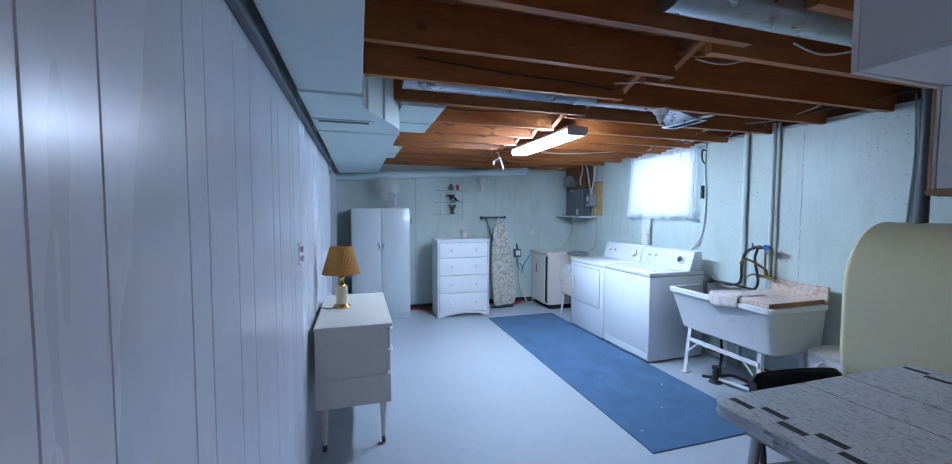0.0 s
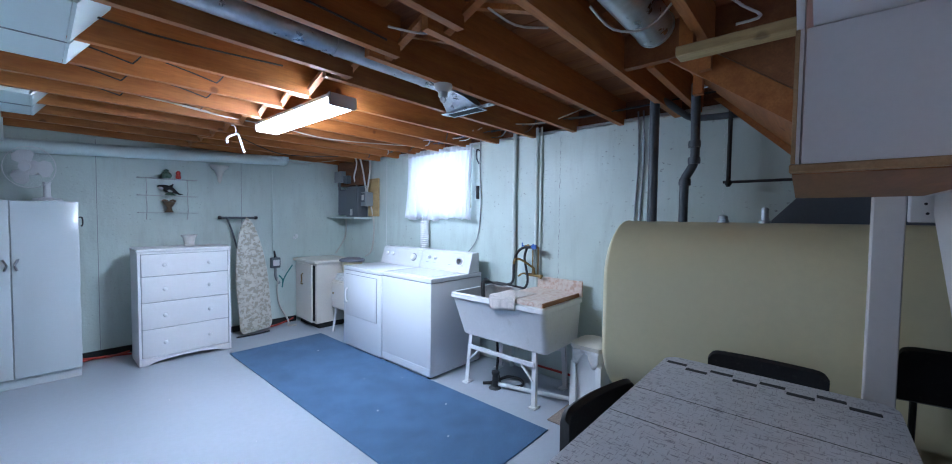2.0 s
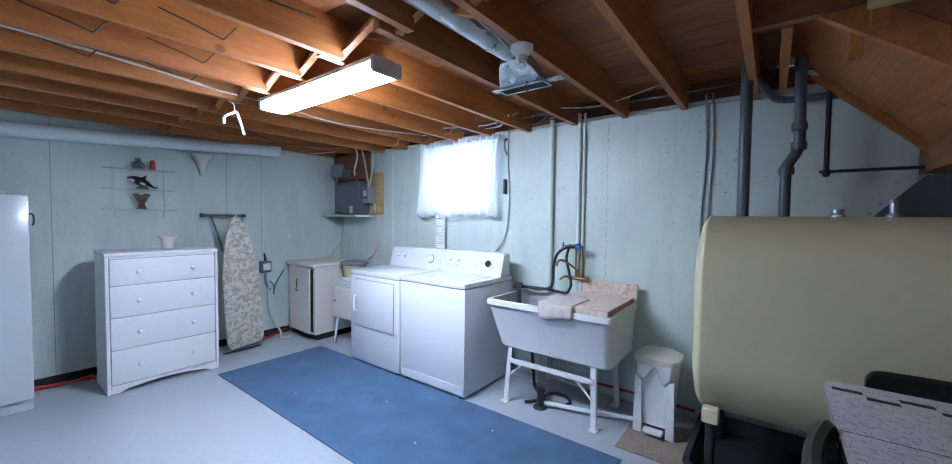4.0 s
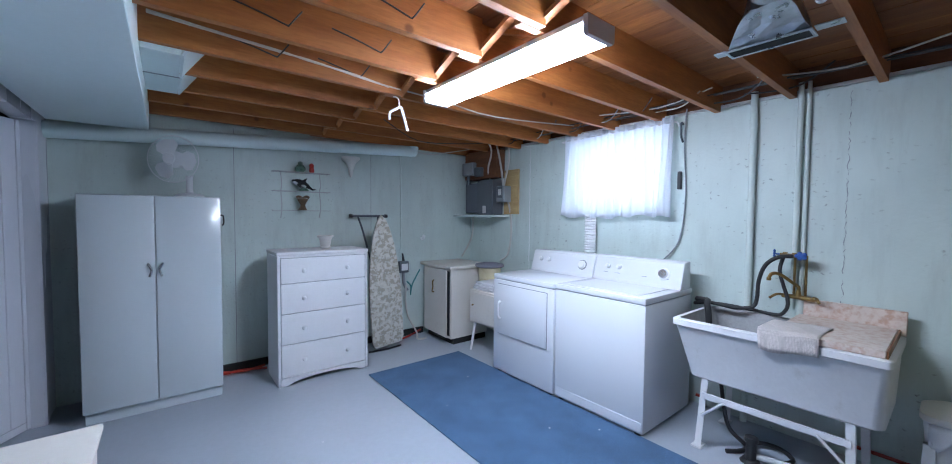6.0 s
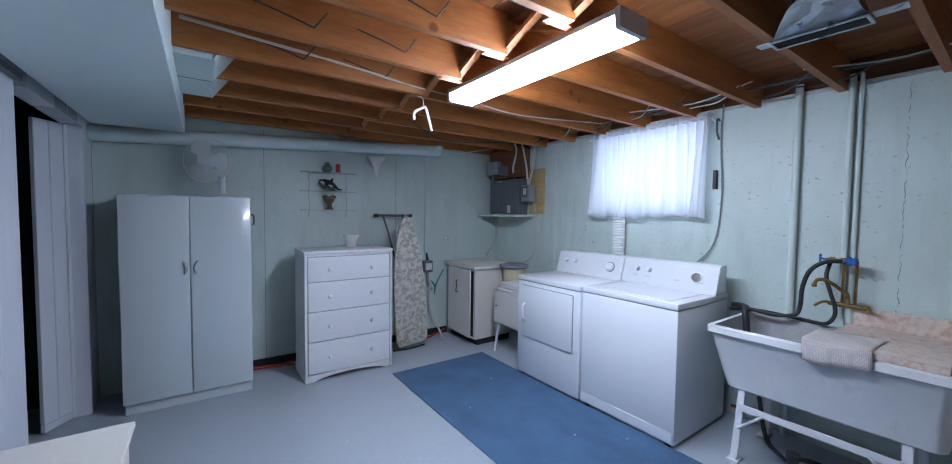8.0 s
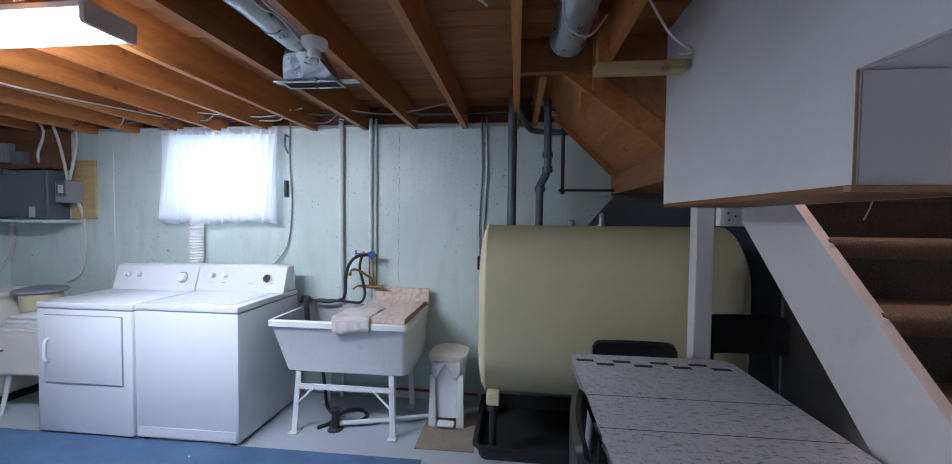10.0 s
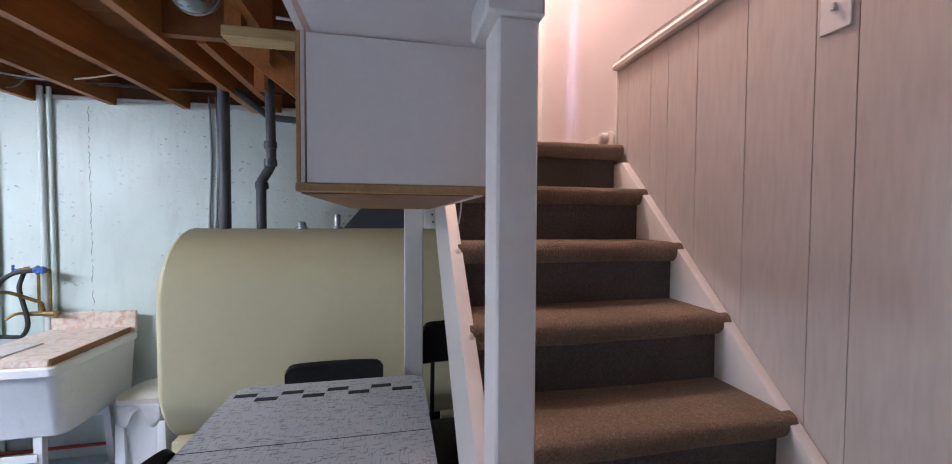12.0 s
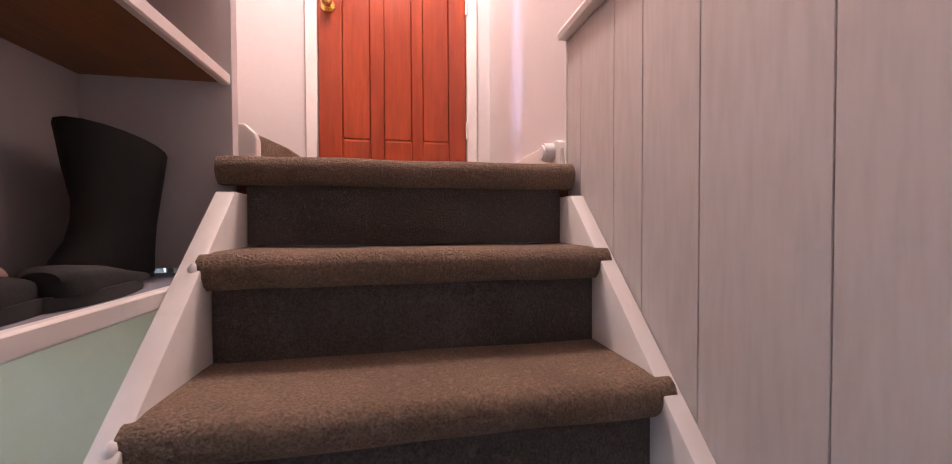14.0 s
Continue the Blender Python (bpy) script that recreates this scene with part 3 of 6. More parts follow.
part("bottom_rail", box(B(), -0.015, 0.014, 0.002, 0.193, 0.012, 0.060, 0.003), "panel", leaf, m=leaf_m, smooth=False)
part("edge_stile", box(B(), -0.016, 0.016, 0.195, 0.220, 0.012, 2.02, 0.003), "panel", leaf, m=leaf_m, smooth=False)
b = B()
box(b, LX - 0.012, LX + 0.012, OPEN1 + 0.002, OPEN1 + 0.055, 0, 2.03, 0.004)
structure("trim", b, "panel", "white casing at the closet opening", "trim")

# wall behind the walk and beside the stairs
panelled("wall_south", "x", SY - 0.010, [-0.21, 0.1, 0.3, 0.5, 0.6, 0.8, 1.0, 1.1, 1.3, 1.607, 1.702, 1.902, 2.102, 2.254, 2.36, 2.524, 2.605], 0.0, 2.23, "panel_stair", "cream wood-grain grooved panel wall beside the stairs", "groove")
b = B()
box(b, -0.21, 3.70, SY - 0.16, SY - 0.008, 2.30, 4.40)
box(b, -0.21, 2.607, SY - 0.16, SY - 0.012, 2.231, 2.30)
box(b, 2.607, 3.70, SY - 0.16, SY - 0.008, 0.0, 2.30)
structure("wall_south_upper", b, "plaster", "pale painted plaster wall above the stairs", "wall")
structure("trim", prism(B(), [(SY - 0.008, 2.232), (SY + 0.026, 2.232), (SY + 0.030, 2.246), (SY + 0.022, 2.262), (SY - 0.008, 2.276)], "x", -0.2, 2.615), "trim", "white cap moulding on top of the panelling", "trim")
structure("trim", box(B(), 2.607, 2.622, SY - 0.006, SY + 0.004, 1.862, 2.231, 0.003), "trim", "white end strip of the panelling", "trim")

# upper stairwell: door wall, plus unseen side walls and ceiling upstairs enclosing the light
DX = 3.63
DOOR = (-0.42, 0.33, 1.868, 3.90)
b = B()
box(b, DX, DX + 0.14, SY - 0.16, DOOR[0] - 0.06, 1.70, 4.40)
prism(b, [(DOOR[1] + 0.06, 1.75), (0.58, 1.75), (1.23, 2.40), (2.40, 2.42), (2.40, 4.40), (DOOR[1] + 0.06, 4.40)], "x", DX, DX + 0.14)
box(b, DX, DX + 0.14, DOOR[0] - 0.06, DOOR[1] + 0.06, DOOR[3] + 0.06, 4.40)
structure("wall_door", b, "plaster", "pale painted plaster wall round the red door", "wall")
b = B()
box(b, -0.11, 2.655, 0.60, 0.82, 2.428, 4.40)
box(b, 1.21, 2.655, 0.60, 0.69, 2.412, 2.427)
box(b, 2.56, 2.655, 0.82, 2.4, 2.428, 4.40)
box(b, 2.62, 3.07, 2.40, 2.5, 2.43, 4.40)
box(b, 3.19, 3.76, 2.40, 2.5, 2.43, 4.40)
box(b, 3.07, 3.19, 2.40, 2.5, 2.43, 2.88)
box(b, 3.07, 3.19, 2.40, 2.5, 3.84, 4.40)
box(b, -0.21, -0.11, SY - 0.006, 0.82, 2.428, 4.40)
structure("wall_stairwell", b, "plaster", "unseen plaster walls upstairs, added to close in the stairwell light", "wall")
structure("ceiling_upstairs", box(B(), -0.25, 3.8, SY - 0.16, 2.5, 4.40, 4.5), "plaster", "unseen white plaster ceiling added upstairs to close in the stairwell light", "ceiling")
b = B()
lathe(b, [(0.05, 0.0), (0.13, 0.02), (0.15, 0.07), (0.14, 0.12), (0.03, 0.13), (0.03, 0.30)], 2.92, 0.03, 4.10, 20)
stair_lamp = solid("ceiling_lamp", b, "bulb", "round lit ceiling lamp above the stairs", "lamp")
stair_lamp.visible_shadow = False

# unseen window made up as the source of the streak
slit_window = thing("assumed_slit_window", (3.13, 2.45, 2.88), "unseen narrow window above the upper flight, made up for the light streak", "window")
slit_window["kind"] = "structure"
b = B()
for x0, x1, z0, z1 in ((3.072, 3.082, 2.882, 3.838), (3.178, 3.188, 2.882, 3.838), (3.0825, 3.1775, 2.882, 2.894), (3.0825, 3.1775, 3.826, 3.838)):
    box(b, x0, x1, 2.43, 2.47, z0, z1)
part("window_frame", b, "trim", slit_window)
slit_pane = part("pane", box(B(), 3.0825, 3.1775, 2.447, 2.452, 2.8945, 3.8255), "pane", slit_window)
slit_pane.visible_shadow = False

# red door with its frame
door = thing("door_2", (DX, 0, 1.9), "red-stained wooden door with tall panels, closed, on the landing", "door")
door["kind"] = "structure"
b = B()
box(b, DX + 0.012, DX + 0.04, DOOR[0], DOOR[1], DOOR[2] + 0.01, DOOR[3])
part("door_back", b, "reddoor", door)
L = DOOR[1] - DOOR[0]
for ya, yb in ((0.0, 0.125), (0.305, 0.385), (0.570, 0.665), (0.845, 1.0)):
    b = B()
    box(b, DX - 0.006, DX + 0.0115, DOOR[0] + L * ya + 0.0008, DOOR[0] + L * yb - 0.0008, DOOR[2] + 0.012, DOOR[3], 0.003)
    part("stile", b, "reddoor", door)
for ya, yb in ((0.125, 0.305), (0.385, 0.570), (0.665, 0.845)):
    y0, y1 = DOOR[0] + L * ya, DOOR[0] + L * yb
    b = B()
    box(b, DX - 0.0055, DX + 0.0115, y0 - 0.0004, y1 + 0.0004, DOOR[2] + 0.012, DOOR[2] + 0.262, 0.003)
    part("bottom_rail", b, "reddoor", door)
    b = B()
    prism(b, [(DX - 0.003, DOOR[2] + 0.263), (DX + 0.0112, DOOR[2] + 0.263), (DX + 0.0112, DOOR[2] + 0.275)], "y", y0 + 0.004, y1 - 0.004)
    part("panel_bead", b, "reddoor", door)
    b = B()
    box(b, DX + 0.004, DX + 0.0118, y0 + 0.001, y1 - 0.001, DOOR[2] + 0.276, DOOR[3], 0.002)
    part("door_panel", b, "reddoor", door)
b = B()
for ya, yb, za, zb in ((DOOR[0] - 0.06, DOOR[0] - 0.003, DOOR[2], DOOR[3] + 0.003), (DOOR[1] + 0.003, DOOR[1] + 0.06, DOOR[2], DOOR[3] + 0.003), (DOOR[0] - 0.06, DOOR[1] + 0.06, DOOR[3] + 0.004, DOOR[3] + 0.06)):
    box(b, DX - 0.018, DX + 0.05, ya, yb, za, zb, 0.004)
part("door_frame", b, "trim", door, "white painted door casing")
b = B()
rod(b, (DX - 0.002, DOOR[1] - 0.05, 2.80), (DX - 0.012, DOOR[1] - 0.05, 2.80), 0.034, seg=20)
rod(b, (DX - 0.010, DOOR[1] - 0.05, 2.80), (DX - 0.045, DOOR[1] - 0.05, 2.80), 0.012)
ball(b, (DX - 0.055, DOOR[1] - 0.05, 2.80), 0.027, 0.8)
part("door_knob", b, "brass", door, "round brass knob with rose")
for z in (2.20, 2.86, 3.6):
    b = B()
    rod(b, (DX - 0.024, DOOR[0] - 0.002, z - 0.045), (DX - 0.024, DOOR[0] - 0.002, z + 0.045), 0.007, seg=8)
    part("hinge", b, "trim", door, "painted hinge")

# ---- stairs ----
RUN, RISE, NX, NZ = 0.2140, 0.2133, 1.708, 1.008        # going, rise, nose and top of the first counted tread
SL, SR = 0.290, -0.502                                     # inner faces of the stringers
stairs = thing("staircase", (1.6, -0.2, 0), "carpeted brown basement stairs with white painted stringers", "stairs")
for k in range(-4, 5):
    x, z = NX + RUN * k - (0.03 if k == 4 else 0), NZ + RISE * k + (0.006 if k == 4 else 0)
    below = max(0.0, z - RISE)
    # riser carpet carries its shade in a darker colour
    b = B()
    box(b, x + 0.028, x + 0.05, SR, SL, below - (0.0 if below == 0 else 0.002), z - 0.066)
    part("riser", b, "riser", stairs, "same carpet, darkened for the shade on the riser")
    b = B()
    far = x + RUN + 0.045 if k < 4 else DX
    nose = [(x + 0.04, z - 0.072), (x + 0.014, z - 0.070), (x + 0.001, z - 0.058), (x - 0.006, z - 0.042), (x - 0.006, z - 0.026), (x + 0.000, z - 0.012), (x + 0.012, z - 0.003), (x + 0.05, z), (far, z), (far, z - 0.03), (x + 0.052, z - 0.03)]
    wide = 0.014 if k < 4 else 0.055
    prism(b, nose, "y", SR - 0.03, SL + wide)
    # uneven carpet edge
    bmesh.ops.subdivide_edges(b, edges=[e for e in b.edges if abs(e.verts[0].co.y - e.verts[1].co.y) > 0.3], cuts=18)
    for v in b.verts:
        v.co.z += 0.004 * noise.noise(v.co * 7)
        v.co.x += 0.005 * noise.noise(v.co * 6 + Vector((4, 0, 0)))
    part("tread", b, "stairs", stairs)
top = lambda x: NZ - 0.022 + (x - NX) * RISE / RUN  # noqa: E731
for y0, y1, drop, name in ((SL + 0.002, SL + 0.042, 0.42, "stringer"), (SY + 0.004, SR - 0.002, 0.42, "stringer")):
    x0, x1 = 0.74, 2.50
    b = B()
    prism(b, [(x0, 0.0), (x0, top(x0)), (x1, top(x1)), (x1 + 0.14, top(x1) + 0.0), (x1 + 0.14, top(x1 + 0.14) - drop), (x0 + 0.36, 0.0)], "y", y0, y1, 0.003)
    part(name, b, "trim", stairs, "white painted stringer board")
for k in range(-1, 4):
    b = B()
    x, z = NX + RUN * k, NZ + RISE * k
    ball(b, (x + 0.002, SL + 0.016, z - 0.036), 0.019, 0.75, 0.7, 1.15, 12)
    part("tread_end", b, "trim", stairs, "white painted tread end")

b = B()
box(b, 2.62, DX + 0.1, SY - 0.1, 0.69, 1.69, 1.828)
structure("landing", b, "ply", "wooden landing slab under carpet", "landing")
b = B()
box(b, 2.66, DX, SL + 0.08, 0.69, 1.830, 1.860)
structure("landing_carpet", b, "stairs", "brown carpet on the landing", "carpet")
# flight that goes on upwards from the landing
up = thing("upper_stairs", (3.1, 0.9, 1.86), "carpeted upper flight with raw timber underside", "stairs")
for k in range(5):
    y, z = 0.69 + 0.225 * k, 1.861 + 0.2 * (k + 1)
    part("tread", box(B(), 2.702, DX - 0.002, y - 0.02, min(y + 0.225, 0.84 + 0.2 * k), z - 0.05, z, 0.012), "stairs", up)
    part("riser", box(B(), 2.702, DX - 0.002, y, y + 0.018, max(z - 0.199, y + 1.20), z - 0.051), "stairs", up)
part("winder_tread", prism(B(), [(0.375, 1.864), (0.375, 2.005), (0.39, 2.022), (0.56, 2.10), (0.66, 2.10), (0.66, 1.864)], "x", 3.30, 3.605, 0.006), "stairs", up)
part("carriage", prism(B(), [(0.665, 1.825), (0.665, 1.955), (1.02, 2.232), (1.19, 2.232)], "x", 2.655, 2.695), "joist", up, "raw timber carriage")
part("carriage", prism(B(), [(0.56, 1.66), (0.56, 1.80), (1.02, 2.26), (1.16, 2.26)], "x", 3.585, 3.622), "joist", up, "raw timber carriage")
# added blocker: keeps stairwell light out of the basement above the carriage
part("side_board", prism(B(), [(0.665, 1.958), (0.665, 2.60), (1.42, 2.60), (1.42, 2.236), (1.02, 2.236)], "x", 2.651, 2.692), "ply", up, "brown board added above the carriage to close off the stairwell")
for k in range(9):
    y, z = 0.605 + 0.09 * k, 1.752 + 0.09 * k
    part("soffit_board", prism(B(), [(y, z), (y + 0.0892, z + 0.0892), (y + 0.080, z + 0.0985), (y - 0.0092, z + 0.0093)], "x", 2.697, 3.583), "joist", up)
# added board that stops light leaking between soffit and floor boards
part("closing_board", box(B(), 2.694, 3.775, 1.262, 1.299, 2.225, 2.399), "joist", up, "raw timber board added to close a light leak at the stair opening")
part("cross_board", box(B(), 2.697, 3.583, 0.45, 0.603, 1.700, 1.742), "joist", up, "raw timber cross board")
part("hanger_board", box(B(), 2.610, 2.648, 1.00, 1.045, 2.135, 2.398), "joist", up, "upright timber hanger")
part("hanger_board", box(B(), 2.705, 2.745, 1.05, 1.09, 2.06, 2.28), "joist", up, "upright timber hanger")
# slate sheet with a slanted edge paints the shade below the landing
structure("landing_shade_sheet", prism(B(), [(SY, 0.0), (0.87, 0.0), (0.87, 1.44), (0.70, 1.64), (0.66, 1.68), (SY, 1.68)], "x", 3.715, WX - 0.004), "slate", "slate grey sheet that paints the shade on the wall under the landing", "wall")

# raised shoe cupboard beside the stairs, and the boxed-in header before it
CX0, CX1, CY0, CY1, CZ = 1.60, 2.635, 0.338, 0.695, 1.564
HZ, HX = 1.830, 1.27            # underside and face of the boxed-in header
CYN = CY1 - 0.028 * (CX1 - CX0)
cup = thing("shoe_cupboard", (2.18, 0.48, CZ), "white boxed shoe shelf hung beside the stairs, open to the stairs", "cupboard")
b = B()
prism(b, [(CX0, CZ + 0.012), (CX1, CZ + 0.012), (CX1, 2.41), (HX, 2.41), (HX, HZ), (CX0, HZ)], "y", CY1 - 0.012, CY1)
for v in b.verts:
    v.co.y += (v.co.x - CX1) * 0.028
part("side_panel", b, "board", cup, "white hardboard side")
b = B()
box(b, CX0, CX0 + 0.012, 0.320, CYN - 0.015, CZ + 0.0122, HZ - 0.002)
part("end_panel", b, "board", cup, "white hardboard end")
b = B()
box(b, CX0 - 0.004, CX0 + 0.02, 0.318, CYN + 0.003, CZ - 0.004, CZ + 0.0115, 0.002)
part("edge_strip", b, "plyedge", cup, "raw wood edge strip")
b = B()
box(b, CX0 - 0.004, CX0 - 0.0005, CYN - 0.006, CYN + 0.001, CZ + 0.012, HZ - 0.002, 0.001)
part("edge_strip", b, "plyedge", cup, "raw wood edge strip")
b = B()
prism(b, [(CX0 + 0.021, CY0 + 0.02), (CX1, CY0 + 0.02), (CX1, CY1 - 0.001), (CX0 + 0.021, CYN - 0.001)], "z", CZ - 0.006, CZ + 0.0115)
part("bottom_board", b, "ply", cup, "brown plywood bottom")
b = B()
box(b, CX0 + 0.013, CX1 - 0.035, CY0 + 0.02, CYN - 0.014, CZ + 0.020, CZ + 0.024)
part("shelf_liner", b, "greycloth", cup, "grey shelf liner")
b = B()
box(b, CX0 + 0.021, CX1, CY0 - 0.002, CY0 + 0.019, CZ - 0.006, CZ + 0.026, 0.004)
part("shelf_edge", b, "trim", cup, "white shelf edging")
b = B()
box(b, CX0 + 0.013, CX1 - 0.035, CY0 + 0.02, CYN - 0.014, 2.048, 2.065)
part("shelf", b, "ply", cup, "brown plywood upper shelf")
b = B()
box(b, CX0 + 0.013, CX1 - 0.035, CY0 - 0.002, CY0 + 0.019, 2.040, 2.070, 0.004)
part("shelf_edge", b, "trim", cup, "white shelf edging")
b = B()
box(b, CX0 + 0.013, CX1 - 0.035, CY0 + 0.06, CYN - 0.014, 2.27, 2.288)
part("shelf", b, "ply", cup, "brown plywood upper shelf")
b = B()
box(b, CX0 + 0.013, CX1 - 0.035, CY0 + 0.04, CY0 + 0.059, 2.262, 2.292, 0.004)
part("shelf_edge", b, "trim", cup, "white shelf edging")
b = B()
box(b, CX1 - 0.034, CX1, CY0 - 0.004, CY1 - 0.013, CZ + 0.035, 3.2)
part("end_panel", b, "plaster", cup, "pale painted end panel")
b = B()
box(b, CX0 + 0.013, CX1 - 0.035, CYN - 0.0138, CYN - 0.0128, CZ + 0.02, 2.40)
part("back_lining", b, "plaster", cup, "pale painted back")
b = B()
box(b, HX, HX + 0.012, 0.32, CYN - 0.024, HZ + 0.012, 2.41)
part("header_face", b, "board", cup, "white hardboard header face")
b = B()
box(b, HX, CX0 + 0.012, 0.32, CYN - 0.024, HZ, HZ + 0.011)
part("header_soffit", b, "board", cup, "white hardboard header underside")
b = B()
box(b, HX + 0.013, CX0 + 0.012, 0.32, 0.332, HZ + 0.012, 2.60)
part("header_side", b, "board", cup, "white hardboard header side")

post = thing("post", (1.50, 0.30, 0), "white painted square timber post under the header", "post")
b = B()
box(b, 1.388, 1.458, 0.316, 0.373, 0.0, HZ - 0.05, 0.004)
part("shaft", b, "trim", post)
b = B()
box(b, 1.384, 1.486, 0.309, 0.390, HZ - 0.049, HZ - 0.001, 0.004)
part("cap_block", b, "trim", post)
post2 = thing("post", (2.84, 0.42, 0), "white painted timber post under the landing", "post")
b = B()
box(b, 2.80, 2.88, 0.375, 0.465, 0.0, 1.689, 0.004)
part("shaft", b, "trim", post2)
b = B()
box(b, 2.752, 2.799, 0.222, 0.374, 1.468, 1.572, 0.004)
bracket = part("bracket", b, "trim", post2, "white painted cross block")
for y, z in ((0.26, 1.545), (0.265, 1.495), (0.335, 1.535), (0.33, 1.50), (0.30, 1.52)):
    part("screw", rod(B(), (2.7515, y, z), (2.749, y, z), 0.005, seg=8), "blackpaint", bracket, "dark screw head")

# ---- duct along the panelled wall ----
duct = thing("air_duct", (0.2, 3.5, 2.05), "pale green painted sheet-metal air duct under the joists", "duct")
D0, D1, D2 = -0.055, 0.22, 0.47
b = B()
box(b, D0, D1, -0.54, 1.938, 2.055, DECK - 0.005, 0.003)
part("narrow_section", b, "duct", duct)
b = B()
curve = [(D1 + (D2 - D1) * (0.5 - 0.5 * math.cos(math.pi * i / 10)), 2.03 + 0.72 * i / 10) for i in range(11)]
prism(b, [(D0, 1.942)] + [(D1, 1.942)] + curve + [(D2, 2.815), (D0, 2.815)], "z", 2.050, DECK - 0.004)
part("offset_section", b, "duct", duct)
b = B()
box(b, D0, D2, 2.819, 5.72, 2.048, DECK - 0.005, 0.003)
part("wide_section", b, "duct", duct)
for y, x1 in ((1.94, D1), (2.817, D2)):
    b = B()
    box(b, D0 - 0.002, x1 + 0.006, y - 0.006, y + 0.006, 2.043, DECK - 0.006, 0.002)
    part("seam_flange", b, "duct", duct)
for t in (2.18, 2.39):
    xx = D1 + (D2 - D1) * (0.5 - 0.5 * math.cos(math.pi * (t - 2.03) / 0.72))
    b = B()
    box(b, xx - 0.012, xx + 0.011, t - 0.008, t + 0.008, 2.048, DECK - 0.006, 0.003)
    part("standing_seam", b, "duct", duct)
# black plate on the underside paints the dark of a vent slot
b = B()
box(b, -0.02, 0.265, 2.475, 2.535, 2.046, 2.052)
part("slot", b, "blackpaint", duct, "black plate that stands for the dark inside a vent slot")
b = B()
box(b, -0.05, 0.29, 2.455, 2.472, 2.043, 2.0495, 0.001)
part("slot_lip", b, "duct", duct)
for bays, x1 in ((((2.572, 3.024), (3.07, 3.405)), 0.735), (((4.30, 4.662), (4.71, 5.07)), 0.625)):
    part("branch_pan", box(B(), D2 + 0.001, x1, bays[0][0], bays[1][1], 2.190, 2.2075, 0.002), "duct", duct, "pale green branch duct under the joists")
    for y0, y1 in bays:
        b = B()
        prism(b, [(D2 + 0.001, 2.208), (x1, 2.208), (x1 + 0.125, 2.388), (D2 + 0.001, 2.388)], "y", y0 + 0.002, y1 - 0.002)
        part("branch", b, "duct", duct, "pale green branch duct into the joist bay")
        b = B()
        prism(b, [(x1 + 0.001, 2.190), (x1 + 0.012, 2.190), (x1 + 0.140, 2.372), (x1 + 0.129, 2.386)], "y", y0 - 0.004, y1 + 0.004)
        part("end_flange", b, "duct", duct)
    part("pan_seam", box(B(), D2 + 0.001, x1 + 0.004, bays[0][1] + 0.018, bays[0][1] + 0.026, 2.186, 2.1895), "midgrey", duct, "dark lapped seam")
# ---- fluorescent fixture ----
fx = thing("ceiling_light", (1.905, 3.44, 2.2), "long lit white fluorescent light under the joists", "lamp")
b = B()
box(b, 1.82, 2.00, 2.874, 4.036, 2.185, 2.2095, 0.003)
part("housing", b, "enamel", fx)
b = B()
prism(b, [(1.824, 2.184), (1.825, 2.150), (1.833, 2.141), (1.987, 2.141), (1.995, 2.150), (1.996, 2.184)], "y", 2.875, 4.035)
dif = part("diffuser", b, "tube", fx, "glowing white diffuser")
for y0, y1 in ((2.851, 2.873), (4.037, 4.059)):
    b = B()
    prism(b, [(1.819, 2.212), (1.819, 2.148), (1.828, 2.136), (1.992, 2.136), (2.001, 2.148), (2.001, 2.212)], "y", y0, y1)
    part("end_cap", b, "enamel_side", fx)

# ---- window with curtain ----
win = thing("window_1", (WX + 0.1, 3.92, WIN[2]), "small basement window behind a sheer curtain", "window")
win["kind"] = "structure"
b = B()
y0, y1, z0, z1 = WIN
box(b, WX + 0.13, WX + 0.18, y0 + 0.002, y0 + 0.05, z0 + 0.002, z1 - 0.002, 0.003)
box(b, WX + 0.13, WX + 0.18, y1 - 0.05, y1 - 0.002, z0 + 0.002, z1 - 0.002, 0.003)
box(b, WX + 0.13, WX + 0.18, y0 + 0.051, y1 - 0.051, z0 + 0.002, z0 + 0.05, 0.003)
box(b, WX + 0.13, WX + 0.18, y0 + 0.051, y1 - 0.051, z1 - 0.05, z1 - 0.002, 0.003)
box(b, WX + 0.135, WX + 0.175, 3.90, 3.94, z0 + 0.051, z1 - 0.051, 0.003)
part("window_frame", b, "white", win)
for ya, yb in ((y0 + 0.052, 3.899), (3.941, y1 - 0.052)):
    b = B()
    box(b, WX + 0.150, WX + 0.156, ya, yb, z0 + 0.052, z1 - 0.052)
    pane = part("pane", b, "pane", win)
    pane.visible_shadow = False
cur = thing("curtain", (3.66, 3.92, 1.44), "sheer white gathered curtain hung over the basement window", "curtain")
b = B()
ny, nz = 200, 16
grid = []
for j in range(nz + 1):
    v = j / nz
    row = []
    for i in range(ny + 1):
        u = i / ny
        fold = 0.019 * math.sin(u * 88 + 2.2 * math.sin(u * 9)) * (0.75 + 0.25 * v) + 0.038 * math.sin(u * 23 + 2 * v + 1.5 * math.sin(u * 5)) * (1 - v) ** 0.7
        y = 3.370 + 1.055 * u + (0.02 * (1 - v)) * math.sin(u * 20)
        z = 1.435 + 0.795 * v + (0.010 * math.sin(u * 33) + 0.012 * math.sin(u * 7) if j == 0 else 0)
        row.append(b.verts.new((3.665 - fold + (0.02 * v), y, z)))
    grid.append(row)
